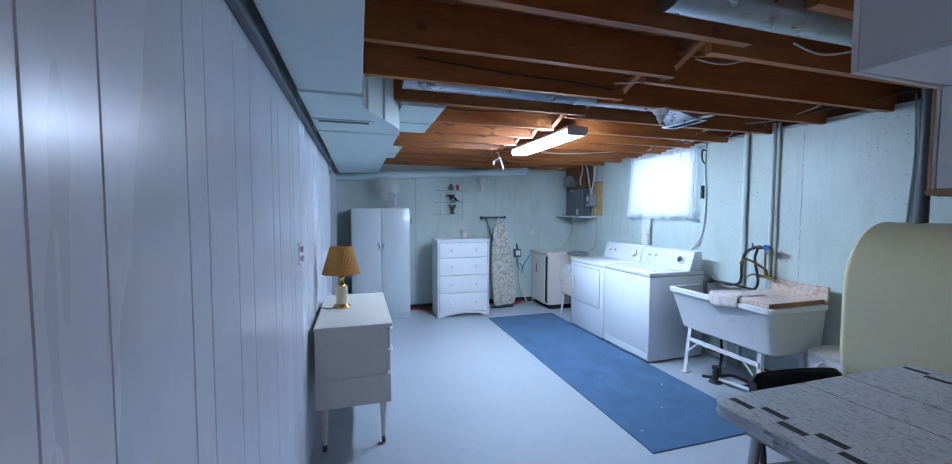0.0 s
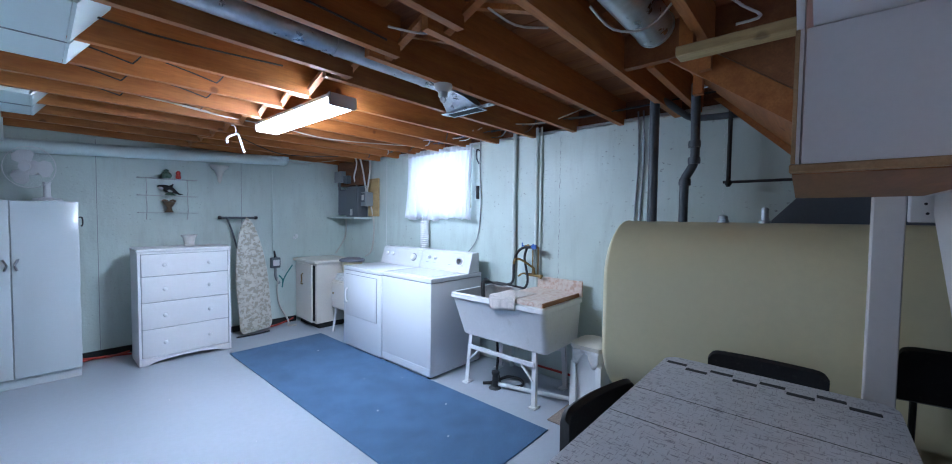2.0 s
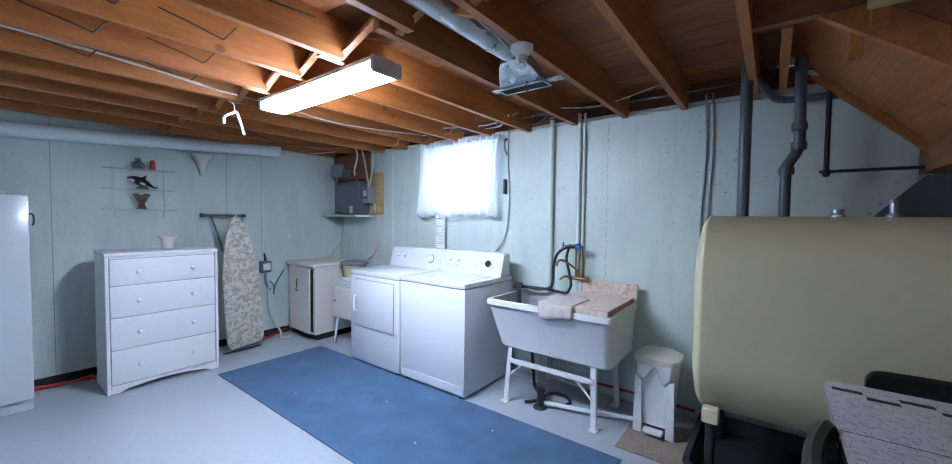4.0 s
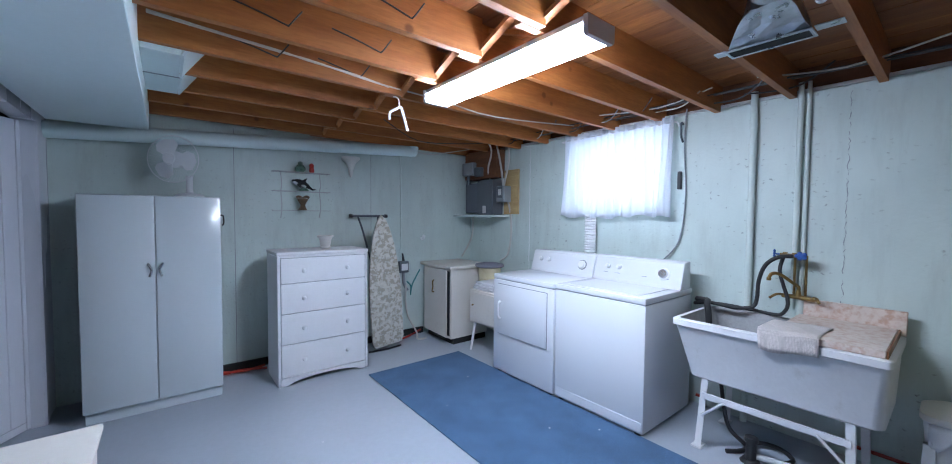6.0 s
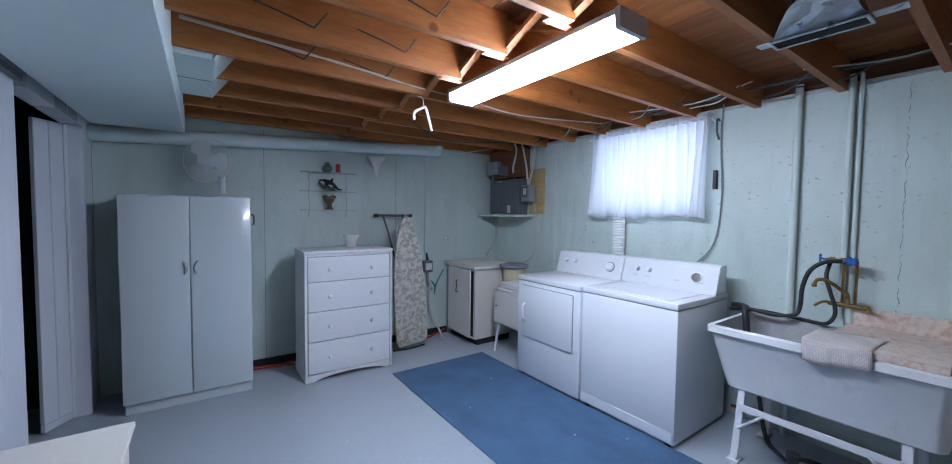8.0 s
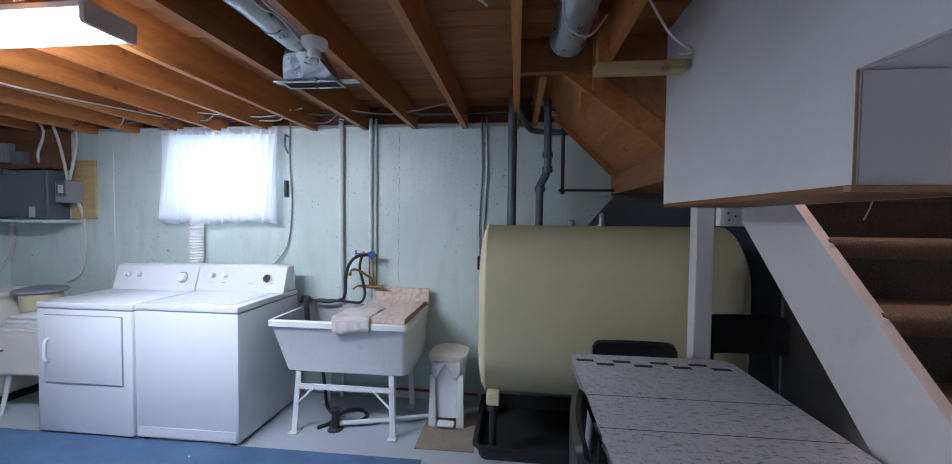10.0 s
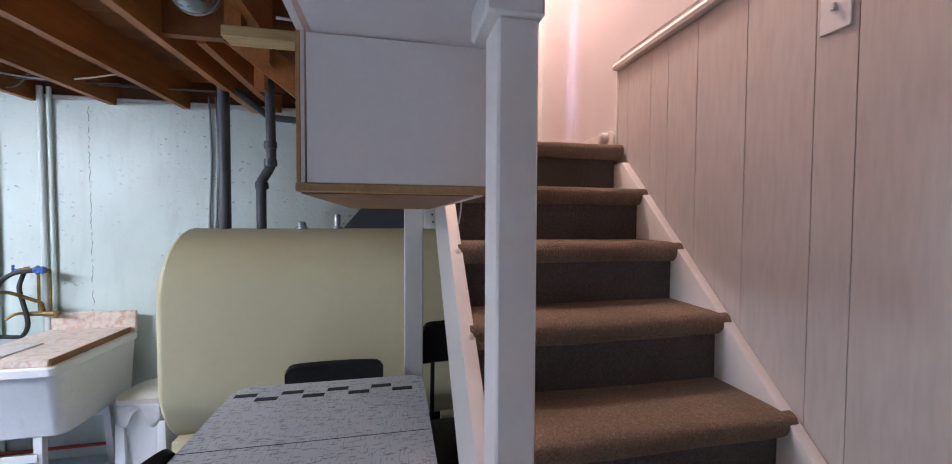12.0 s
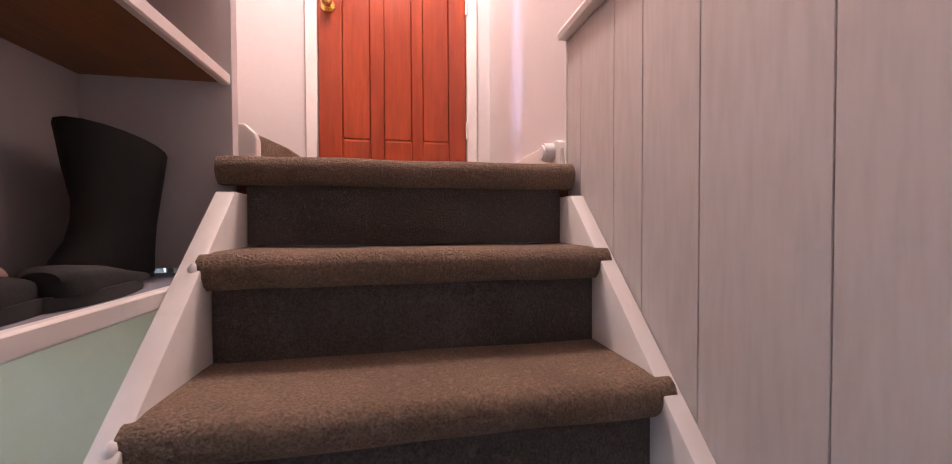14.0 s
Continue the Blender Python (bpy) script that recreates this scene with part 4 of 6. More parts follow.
for j in range(nz):
    for i in range(ny):
        b.faces.new((grid[j][i], grid[j][i + 1], grid[j + 1][i + 1], grid[j + 1][i]))
cl = part("cloth", b, "curtain", cur)
sol = cl.modifiers.new("thickness", "SOLIDIFY")
sol.thickness = 0.0015
b = B()
tube(b, [(WX - 0.005, 3.36, 2.16), (3.69, 3.36, 2.185), (3.685, 3.45, 2.185), (3.685, 4.40, 2.185), (WX - 0.005, 4.46, 2.18)], 0.006, 8, 3)
part("rod", b, "white", cur, "thin white curtain rod")
b = B()
tube(b, [(WX - 0.004, 3.33, 2.17), (3.70, 3.325, 2.17), (3.70, 3.325, 2.08), (WX - 0.01, 3.325, 2.03)], 0.008, 8, 3)
part("bracket", b, "darkpipe", cur, "dark metal rod bracket")
b = B()
box(b, WX - 0.03, WX - 0.001, 3.325, 3.352, 1.66, 1.80, 0.003)
solid("window_latch", b, "blackpaint", "dark rusty hook plate on the wall beside the curtain", "latch")

# ---- rug ----
solid("rug", box(B(), 1.945, 2.945, 1.97, 5.205, 0.0, 0.008, 0.003), "rug", "flat blue carpet runner on the concrete floor", "rug")

b = B()
rng = random.Random(5)
for x, y in ((2.55, 3.62), (2.30, 3.05), (2.72, 2.75), (2.18, 4.30), (2.62, 4.62), (2.42, 2.42), (2.05, 2.20), (2.80, 3.40), (1.55, 3.30), (1.30, 4.40)):
    z = 0.0085 if x > 1.95 else 0.0006
    ball(b, (x, y, z), 1.0, rng.uniform(0.004, 0.009), rng.uniform(0.003, 0.006), 0.0015, 8)
solid("lint", b, "linen", "scattered pale lint on the carpet and floor", "lint", kind="stuff")

# ---- laundry machines ----


def console(y0, y1, x0, z0, z1):
    """A sloped control panel that leans back, with thick rounded ends."""
    return prism(B(), [(x0, z0), (x0 + 0.055, z1 - 0.012), (x0 + 0.075, z1), (x0 + 0.155, z1), (x0 + 0.165, z0)], "y", y0, y1, 0.012)


def dial(parent, c, r, tilt, label, ring="plastic", grip="chrome"):
    m = Matrix.Translation(c) @ pose(0, 0, 0, 0, tilt, 0)
    b = B()
    rod(b, (0, 0, 0), (0, 0, 0.006), r * 1.25, r * 1.2, 24)
    part("dial_ring", b, ring, parent, m=m)
    b = B()
    rod(b, (0, 0, 0.006), (0, 0, 0.026), r, r * 0.85, 20)
    part("knob", b, grip, parent, label, m=m)


FXX = 2.935
washer = thing("washing_machine", (3.27, 3.54, 0), "white top-loading washing machine", "washing machine")
WY0, WY1 = 3.172, 3.905
part("cabinet", box(B(), FXX, 3.62, WY0, WY1, 0.02, 0.867, 0.010, 2), "enamel", washer)
part("seam", box(B(), FXX + 0.003, 3.61, WY0 + 0.003, WY1 - 0.003, 0.8675, 0.8712), "midgrey", washer, "thin seam under the top")
part("lid_top", box(B(), FXX, 3.62, WY0, WY1, 0.8715, 0.912, 0.007, 2), "enamel", washer)
part("lid", box(B(), FXX + 0.05, 3.40, WY0 + 0.075, WY1 - 0.075, 0.9125, 0.917, 0.002), "enamel", washer, "flat loading lid")
part("kick_plate", box(B(), FXX - 0.005, FXX - 0.0005, WY0 + 0.012, WY1 - 0.012, 0.035, 0.10, 0.002), "enamel", washer)
part("console", console(WY0 - 0.003, WY1 + 0.002, 3.42, 0.9125, 1.112), "enamel", washer)
for dy, r in ((WY0 + 0.135, 0.036),):
    dial(washer, (3.4475, dy, 1.014), r, -73, "chrome timer knob")
for dy in (WY0 + 0.50, WY0 + 0.60):
    dial(washer, (3.4515, dy, 1.028), 0.017, -73, "small white knob", "enamel_side", "plastic")
for dy, w in ((0.09, 0.05), (0.26, 0.04), (0.49, 0.04), (0.60, 0.04)):
    part("print", box(B(), 3.4375, 3.4405, WY0 + dy, WY0 + dy + w, 0.977, 0.980), "midgrey", washer, "tiny grey panel print")
for x in (2.97, 3.58):
    for y in (WY0 + 0.05, WY1 - 0.05):
        part("foot", rod(B(), (x, y, 0), (x, y, 0.022), 0.022), "rubber", washer)

dryer = thing("clothes_dryer", (3.27, 4.25, 0), "white front-loading clothes dryer", "dryer")
DY0, DY1 = 3.915, 4.63
part("cabinet", box(B(), FXX - 0.01, 3.62, DY0, DY1, 0.02, 0.860, 0.010, 2), "enamel", dryer)
part("seam", box(B(), FXX - 0.007, 3.61, DY0 + 0.003, DY1 - 0.003, 0.8605, 0.8642), "midgrey", dryer, "thin seam under the top")
part("top_panel", box(B(), FXX - 0.010, 3.62, DY0, DY1, 0.8645, 0.905, 0.007, 2), "enamel", dryer)
part("door_gap", box(B(), FXX - 0.0125, FXX - 0.0105, DY0 + 0.063, DY1 - 0.063, 0.362, 0.825, 0.0005), "midgrey", dryer, "dark gap round the door")
dd = part("door", box(B(), FXX - 0.022, FXX - 0.0128, DY0 + 0.068, DY1 - 0.068, 0.367, 0.820, 0.004, 2), "enamel", dryer)
hd = B()
tube(hd, [(FXX - 0.02, DY1 - 0.105, 0.51), (FXX - 0.045, DY1 - 0.105, 0.53), (FXX - 0.045, DY1 - 0.105, 0.64), (FXX - 0.02, DY1 - 0.105, 0.66)], 0.009, 8, 4)
part("handle", hd, "plastic", dd, "white plastic door pull")
part("console", console(DY0 - 0.002, DY1 + 0.002, 3.42, 0.9055, 1.105), "enamel", dryer)
dial(dryer, (3.4475, DY0 + 0.115, 1.008), 0.036, -73, "white timer knob with dark ring", "midgrey", "plastic")
for dy in (DY0 + 0.50, DY0 + 0.60):
    dial(dryer, (3.4515, dy, 1.022), 0.018, -73, "small white knob", "enamel_side", "plastic")
for x in (2.97, 3.58):
    for y in (DY0 + 0.05, DY1 - 0.05):
        part("foot", rod(B(), (x, y, 0), (x, y, 0.022), 0.022), "rubber", dryer)
b = B()
prof = [(0.05, 0.0)]
for k in range(22):
    prof += [(0.056, 0.012 + 0.024 * k), (0.048, 0.024 + 0.024 * k)]
lathe(b, prof, 3.685, 4.12, 0.93, 20)
solid("dryer_hose", b, "plastic", "white ribbed vent hose rising behind the dryer", "hose")

# ---- laundry tub ----
tub = thing("laundry_sink", (3.40, 2.62, 0), "grey double laundry tub on white metal legs", "sink")
SX0, SX1, SY0, SY1, SZ = 3.07, 3.70, 2.10, 3.07, 0.80
b = B()


def loop(bm, x0, x1, y0, y1, z, r):
    out = []
    for cx, cy, a0 in ((x1 - r, y1 - r, 0), (x0 + r, y1 - r, 90), (x0 + r, y0 + r, 180), (x1 - r, y0 + r, 270)):
        for k in range(6):
            a = radians(a0 + 18 * k)
            out.append(bm.verts.new((cx + r * math.cos(a), cy + r * math.sin(a), z)))
    return out


def bridge(bm, a, c):
    n = len(a)
    for i in range(n):
        bm.faces.new((a[i], a[(i + 1) % n], c[(i + 1) % n], c[i]))


rings = [loop(b, SX0 + 0.115, SX1 - 0.03, SY0 + 0.045, SY1 - 0.10, 0.418, 0.05), loop(b, SX0 + 0.085, SX1 - 0.01, SY0 + 0.022, SY1 - 0.08, 0.436, 0.05),
         loop(b, SX0 + 0.015, SX1 - 0.002, SY0 + 0.008, SY1 - 0.012, SZ - 0.05, 0.035), loop(b, SX0 + 0.012, SX1, SY0 + 0.006, SY1 - 0.01, SZ - 0.046, 0.035),
         loop(b, SX0 - 0.004, SX1, SY0 - 0.004, SY1 + 0.002, SZ - 0.04, 0.035), loop(b, SX0 - 0.004, SX1, SY0 - 0.004, SY1 + 0.002, SZ - 0.006, 0.035),
         loop(b, SX0 + 0.004, SX1 - 0.008, SY0 + 0.004, SY1 - 0.006, SZ, 0.03), loop(b, SX0 + 0.03, SX1 - 0.06, SY0 + 0.03, SY1 - 0.03, SZ, 0.025)]
for a, c in zip(rings, rings[1:]):
    bridge(b, a, c)
b.faces.new(rings[0][::-1])
part("basin", b, "sink", tub, "grey cast tub with tapering sides")
b = B()
ins = [loop(b, SX0 + 0.031, SX1 - 0.061, SY0 + 0.031, SY1 - 0.031, SZ - 0.001, 0.025), loop(b, SX0 + 0.12, SX1 - 0.08, SY0 + 0.10, SY1 - 0.10, SZ - 0.30, 0.04)]
bridge(b, *ins)
b.faces.new(ins[1])
part("inside", b, "stained", tub, "stained inside of the tub")
part("divider", prism(B(), [(SX0 + 0.035, SZ - 0.003), (SX1 - 0.064, SZ - 0.003), (SX1 - 0.082, SZ - 0.29), (SX0 + 0.122, SZ - 0.29)], "y", 2.565, 2.59), "sink", tub)
for x in (SX0 + 0.10, SX1 - 0.08):
    for y in (SY0 + 0.14, SY1 - 0.17):
        b = B()
        lean, out = (-0.03 if x < 3.3 else 0.01), (0.02 if y > 2.6 else -0.02)
        for dx0, dx1, dy0, dy1 in ((-0.003, 0.003, -0.018, 0.018), (0.0035, 0.030, -0.018 if y < 2.6 else 0.012, -0.012 if y < 2.6 else 0.018)):
            lo = [b.verts.new((x + lean + dx, y + out + dy, 0.012)) for dx, dy in ((dx0, dy0), (dx1, dy0), (dx1, dy1), (dx0, dy1))]
            hi = [b.verts.new((x + dx, y + dy, 0.43)) for dx, dy in ((dx0, dy0), (dx1, dy0), (dx1, dy1), (dx0, dy1))]
            bridge(b, lo, hi)
            b.faces.new(lo)
            b.faces.new(hi)
        part("leg", b, "white", tub, "white painted angle-iron leg")
        part("foot", box(B(), x - 0.06, x + 0.02, y - 0.03 + (0.02 if y > 2.6 else -0.02), y + 0.03 + (0.02 if y > 2.6 else -0.02), 0.0, 0.012, 0.002), "white", tub)
for x in (SX0 + 0.082, SX1 - 0.075):
    part("rail", box(B(), x - 0.004, x + 0.004, SY0 + 0.13, SY1 - 0.16, 0.310, 0.348, 0.001), "white", tub)
for ya, yb in ((SY0 + 0.135, SY0 + 0.26), (SY1 - 0.16, SY1 - 0.285)):
    part("brace", rod(B(), (SX0 + 0.08, ya, 0.20), (SX0 + 0.082, yb, 0.32), 0.008, seg=8), "white", tub)
# worktop offcut with upstand resting over one bowl
slab = thing("sink_cover", (3.4, 2.33, SZ), "marbled brown laminate board with upstand laid over one bowl", "worktop")
part("board", box(B(), SX0 + 0.015, SX1 - 0.035, 2.125, 2.555, SZ + 0.001, SZ + 0.036, 0.004), "marble", slab)
part("upstand", box(B(), SX1 - 0.034, SX1 - 0.012, 2.095, 2.555, SZ + 0.001, SZ + 0.135, 0.004), "marble", slab)
part("raw_edge", box(B(), SX0 + 0.02, SX1 - 0.04, 2.117, 2.1245, SZ + 0.002, SZ + 0.035), "ply", slab, "bare brown board edge")
b = B()
n = 14
tgrid = [[None] * (n + 1) for _ in range(n + 1)]
for i in range(n + 1):
    for j in range(n + 1):
        u, v = i / n, j / n
        reach = 0.30 + 0.15 * u + 0.022 * math.sin(math.pi * v) * u
        x = 3.36 - (reach - 0.30 + 0.23 * u) + 0.015 * math.sin(5 * v)
        y = 2.345 + 0.255 * v + 0.012 * math.sin(3 * u)
        z = SZ + 0.0385 + 0.0015 * math.sin(9 * u + 7 * v)
        edge_x = SX0 + 0.006
        if x < edge_x:
            over = edge_x - x
            z -= max(0.0, over - 0.008) * 1.05
            x = edge_x - min(over, 0.016) - 0.004 * math.sin(11 * v) * min(1.0, over * 12)
        tgrid[i][j] = b.verts.new((x, y, z))
for i in range(n):
    for j in range(n):
        b.faces.new((tgrid[i][j], tgrid[i + 1][j], tgrid[i + 1][j + 1], tgrid[i][j + 1]))
tw = solid("towel", b, "towel", "beige waffle dish towel draped over the tub edge", "towel")
sm = tw.modifiers.new("thickness", "SOLIDIFY")
sm.thickness, sm.offset = 0.003, 1.0

# faucet, valves and washer hoses on the wall
fc = thing("faucet", (3.64, 2.57, 0.93), "tarnished brass wall faucet with two blue-handled hose valves", "faucet")
part("mixer_body", tube(B(), [(3.64, 2.475, 0.938), (3.635, 2.55, 0.944), (3.63, 2.62, 0.944)], 0.014, 10, 2), "oldbrass", fc)
b = B()
rod(b, (3.636, 2.556, 0.948), (3.636, 2.556, 0.985), 0.017, 0.012)
tube(b, [(3.636, 2.556, 0.98), (3.632, 2.556, 1.008), (3.60, 2.578, 1.035), (3.555, 2.61, 1.072), (3.52, 2.64, 1.094), (3.495, 2.662, 1.09), (3.485, 2.672, 1.066)], 0.010, 10, 4)
lathe(b, [(0.011, 0.0), (0.013, 0.003), (0.013, 0.016), (0.010, 0.02)], 3.485, 2.672, 1.05, 12)
part("spout", b, "oldbrass", fc)
for y0, y1, z1 in ((2.625, 2.690, 0.925), (2.475, 2.445, 0.930)):
    b = B()
    ball(b, (3.63, y0, 0.945), 0.018, 1, 1, 0.8, 12)
    tube(b, [(3.63, y0, 0.95), (3.60, (y0 + y1) / 2, 0.952), (3.58, y1, z1)], 0.008, 8, 3)
    part("tap_handle", b, "oldbrass", fc)
for y, r in ((2.582, 0.007), (2.525, 0.007)):
    part("supply_pipe", tube(B(), [(3.655, y, 0.95), (3.655, y, 1.205)], r, 8, 2), "oldbrass", fc)
b = B()
rod(b, (3.645, 2.53, 1.200), (3.632, 2.655, 1.206), 0.010)
for y, z in ((2.548, 1.201), (2.585, 1.203), (2.632, 1.205)):
    rod(b, (3.648, y, z - 0.018), (3.648, y, z + 0.016), 0.014, 0.013)
part("valve_body", b, "oldbrass", fc)
b = B()
for k in range(5):
    a = 2 * math.pi * k / 5
    ball(b, (3.612, 2.545 + 0.02 * math.cos(a), 1.204 + 0.016 * math.sin(a)), 0.013, 0.7, 1, 1, 10)
rod(b, (3.645, 2.545, 1.204), (3.606, 2.545, 1.204), 0.012)
part("valve_handle", b, "blue", fc, "blue star valve handle")
b = B()
rod(b, (3.632, 2.655, 1.206), (3.630, 2.676, 1.208), 0.006)
for dz in (-0.016, 0.0, 0.016):
    ball(b, (3.630, 2.684, 1.211 + dz), 0.010, 0.7, 0.8, 1.0, 10)
part("valve_handle", b, "blue", fc, "blue star valve handle")
solid("waste_pipe", rod(B(), (3.672, 2.553, 0.78), (3.672, 2.553, 0.925), 0.021), "pipepaint", "short pale pipe below the faucet", "pipe")
b = B()
tube(b, [(3.63, 2.588, 1.198), (3.60, 2.658, 1.188), (3.59, 2.720, 1.131), (3.60, 2.755, 1.024), (3.61, 2.764, 0.906), (3.60, 2.785, 0.845), (3.57, 2.870, 0.826), (3.56, 2.957, 0.832), (3.57, 3.049, 0.835), (3.64, 3.16, 0.80)], 0.0125, 10, 5)
solid("washer_hose", b, "rubber", "black rubber hose looping from the valve towards the washer", "hose")
b = B()
tube(b, [(3.64, 2.640, 1.185), (3.62, 2.650, 1.103), (3.61, 2.625, 1.008), (3.60, 2.602, 0.938), (3.60, 2.600, 0.877), (3.61, 2.630, 0.826), (3.63, 2.68, 0.812), (3.65, 2.80, 0.815), (3.655, 3.0, 0.82), (3.66, 3.14, 0.80)], 0.011, 10, 5)
solid("washer_hose", b, "rubber", "black rubber hose hanging behind the tub", "hose")
b = B()
tube(b, [(3.66, 3.15, 0.83), (3.55, 3.04, 0.85), (3.46, 3.01, 0.845), (3.43, 2.99, 0.80), (3.43, 2.98, 0.68)], 0.020, 10, 5)
solid("drain_hose", b, "rubber", "thick black drain hose hooked over the tub rim", "hose")
b = B()
rod(b, (3.22, 2.66, 0.0), (3.22, 2.66, 0.02), 0.055, 0.04)
rod(b, (3.22, 2.66, 0.02), (3.225, 2.66, 0.12), 0.028, 0.026)
lathe(b, [(0.034, 0.0), (0.036, 0.012), (0.034, 0.026), (0.022, 0.028)], 3.225, 2.66, 0.12, 14)
solid("drain_pipe", b, "blackpaint", "dark rusty capped drain stub on the floor under the tub", "pipe")
solid("drain_pipe", tube(B(), [(3.24, 2.64, 0.035), (3.34, 2.3, 0.03), (3.48, 1.9, 0.03), (3.60, 1.6, 0.03)], 0.018, 8, 3), "wall_top", "pale waste pipe lying on the floor", "pipe")

solid("washer_hose", tube(B(), [(3.64, 2.98, 0.35), (3.60, 2.93, 0.10), (3.50, 2.86, 0.016), (3.38, 2.74, 0.014), (3.30, 2.66, 0.014), (3.30, 2.55, 0.014), (3.40, 2.50, 0.014), (3.48, 2.58, 0.016), (3.42, 2.68, 0.030), (3.28, 2.72, 0.016), (3.20, 2.78, 0.014)], 0.013, 10, 5), "rubber", "black hose coiled on the floor under the tub", "hose")

# ---- pipes and cables on the window wall ----
for y, r, x, mat in ((2.850, 0.021, 3.722, "pipepaint"), (2.600, 0.016, 3.726, "pipepaint"), (2.560, 0.012, 3.734, "pipepaint")):
    solid("wall_pipe", rod(B(), (x, y, 0.86 if y < 2.7 else 0.0), (x, y, 2.30), r), mat, "painted vertical pipe on the concrete wall", "pipe")
for y in (1.655, 1.695):
    solid("cable", tube(B(), [(3.735, y, 1.19), (3.738, y + 0.01, 1.45), (3.738, y - 0.01, 1.9), (3.735, y, 2.30)], 0.0065, 8, 4), "midgrey", "dark cable clipped to the concrete wall", "cable")
out = thing("outlet", (3.74, 1.67, 1.1), "black outlet box on the concrete wall", "outlet")
part("box", box(B(), 3.705, 3.749, 1.625, 1.715, 1.09, 1.20, 0.004), "blackpaint", out)
part("socket", rod(B(), (3.7045, 1.67, 1.145), (3.700, 1.67, 1.145), 0.022, seg=16), "midgrey", out)
solid("cable", tube(B(), [(3.735, 3.30, 2.28), (3.735, 3.31, 2.0), (3.735, 3.29, 1.6), (3.73, 3.33, 1.25), (3.71, 3.47, 1.06), (3.68, 3.55, 0.95)], 0.006, 8, 5), "midgrey", "grey cable hanging beside the curtain to the washer", "cable")

# ---- oil tank ----
tank = thing("oil_tank", (3.35, 0.85, 0), "large beige upright oil tank on black legs", "tank")
TX, TW, T0, T1, TZ0, TZ1 = 3.31, 0.345, 0.10, 1.60, 0.335, 1.455
outline = []
for k in range(17):
    a = math.pi * k / 16
    outline.append((TX + TW * math.cos(a), TZ1 - TW + TW * math.sin(a)))
for k in range(17):
    a = math.pi + math.pi * k / 16
    outline.append((TX + TW * math.cos(a), TZ0 + TW + TW * math.sin(a)))
b = B()
rs = []
for y, k in ((T0 - 0.035, 0.80), (T0 - 0.022, 0.93), (T0, 1.0), (T0 + 0.012, 1.008), (T0 + 0.02, 1.0), (T1 - 0.02, 1.0), (T1 - 0.012, 1.008), (T1, 1.0), (T1 + 0.022, 0.93), (T1 + 0.035, 0.80)):
    zc = (TZ0 + TZ1) / 2
    rs.append([b.verts.new((TX + (px - TX) * k, y, zc + (pz - zc) * k)) for px, pz in outline])
for a, c in zip(rs, rs[1:]):
    bridge(b, a, c)
b.faces.new(rs[0])
b.faces.new(rs[-1][::-1])
part("shell", b, "tank", tank)
for x in (TX - 0.27, TX + 0.27):
    for y in (T0 + 0.12, T1 - 0.06):
        part("leg", rod(B(), (x, y, 0), (x, y, 0.339), 0.024), "blackpaint", tank, "black pipe leg")
        part("leg_socket", box(B(), x - 0.035, x + 0.035, y - 0.04, y + 0.04, 0.34, 0.42, 0.006), "tank", tank)
for y, r in ((1.044, 0.032), (0.845, 0.03)):
    b = B()
    lathe(b, [(r, -0.03), (r, 0.01), (r * 0.8, 0.012), (r * 0.8, 0.035), (r * 0.5, 0.04)] if y > 1 else [(r, -0.03), (r, 0.012), (0.016, 0.014), (0.018, 0.075), (0.012, 0.085)], TX, y, TZ1, 14)
    part("cap", b, "galv", tank, "grey metal filler cap" if y > 1 else "clear float gauge")
solid("vent_pipe", rod(B(), (TX, 1.443, TZ1 - 0.01), (TX, 1.443, 2.36), 0.030), "darkpipe", "thick dark grey pipe rising from the tank", "pipe")
b = B()
tube(b, [(TX, 1.257, TZ1 - 0.01), (TX, 1.257, 1.66), (TX, 1.255, 1.72), (TX + 0.01, 1.215, 1.80), (TX + 0.01, 1.205, 1.86), (TX + 0.01, 1.205, 1.95), (TX + 0.01, 1.21, 2.30)], 0.026, 12, 5)
for z in (1.70, 1.83, 1.93):
    lathe(b, [(0.034, -0.02), (0.036, 0.0), (0.034, 0.02)], TX + 0.005, 1.255 if z < 1.75 else 1.207, z, 12)
solid("vent_pipe", b, "darkpipe", "dark pipe with an offset bend above the tank", "pipe")
b = B()
tube(b, [(3.62, 1.07, 2.32), (3.62, 1.07, 1.74), (3.62, 1.07, 1.70)], 0.013, 10, 3)
rod(b, (3.62, 1.10, 1.715), (3.62, 0.3, 1.715), 0.009)
ball(b, (3.62, 1.07, 1.71), 0.022)
solid("gas_pipe", b, "blackpaint", "thin black pipe with an elbow on the wall above the tank", "pipe")
solid("vent_pipe", tube(B(), [(TX, 1.43, 2.24), (3.40, 1.40, 2.24), (3.55, 1.35, 2.20), (3.64, 1.30, 2.17), (3.66, 1.18, 2.16), (3.66, 1.02, 2.155)], 0.022, 10, 4), "darkpipe", "dark pipe running along the top of the wall", "pipe")
pan = thing("drip_tray", (3.3, 0.9, 0), "black plastic drip tray under the tank", "tray")
b = B()
r0 = [loop(b, 3.0, 3.68, 0.25, 1.62, 0.002, 0.05), loop(b, 2.97, 3.70, 0.22, 1.65, 0.095, 0.05), loop(b, 2.98, 3.69, 0.23, 1.64, 0.095, 0.05), loop(b, 3.01, 3.67, 0.26, 1.61, 0.012, 0.05)]
for a, c in zip(r0, r0[1:]):
    bridge(b, a, c)
b.faces.new(r0[0])
b.faces.new(r0[-1])
part("tray", b, "rubber", pan)
b = B()
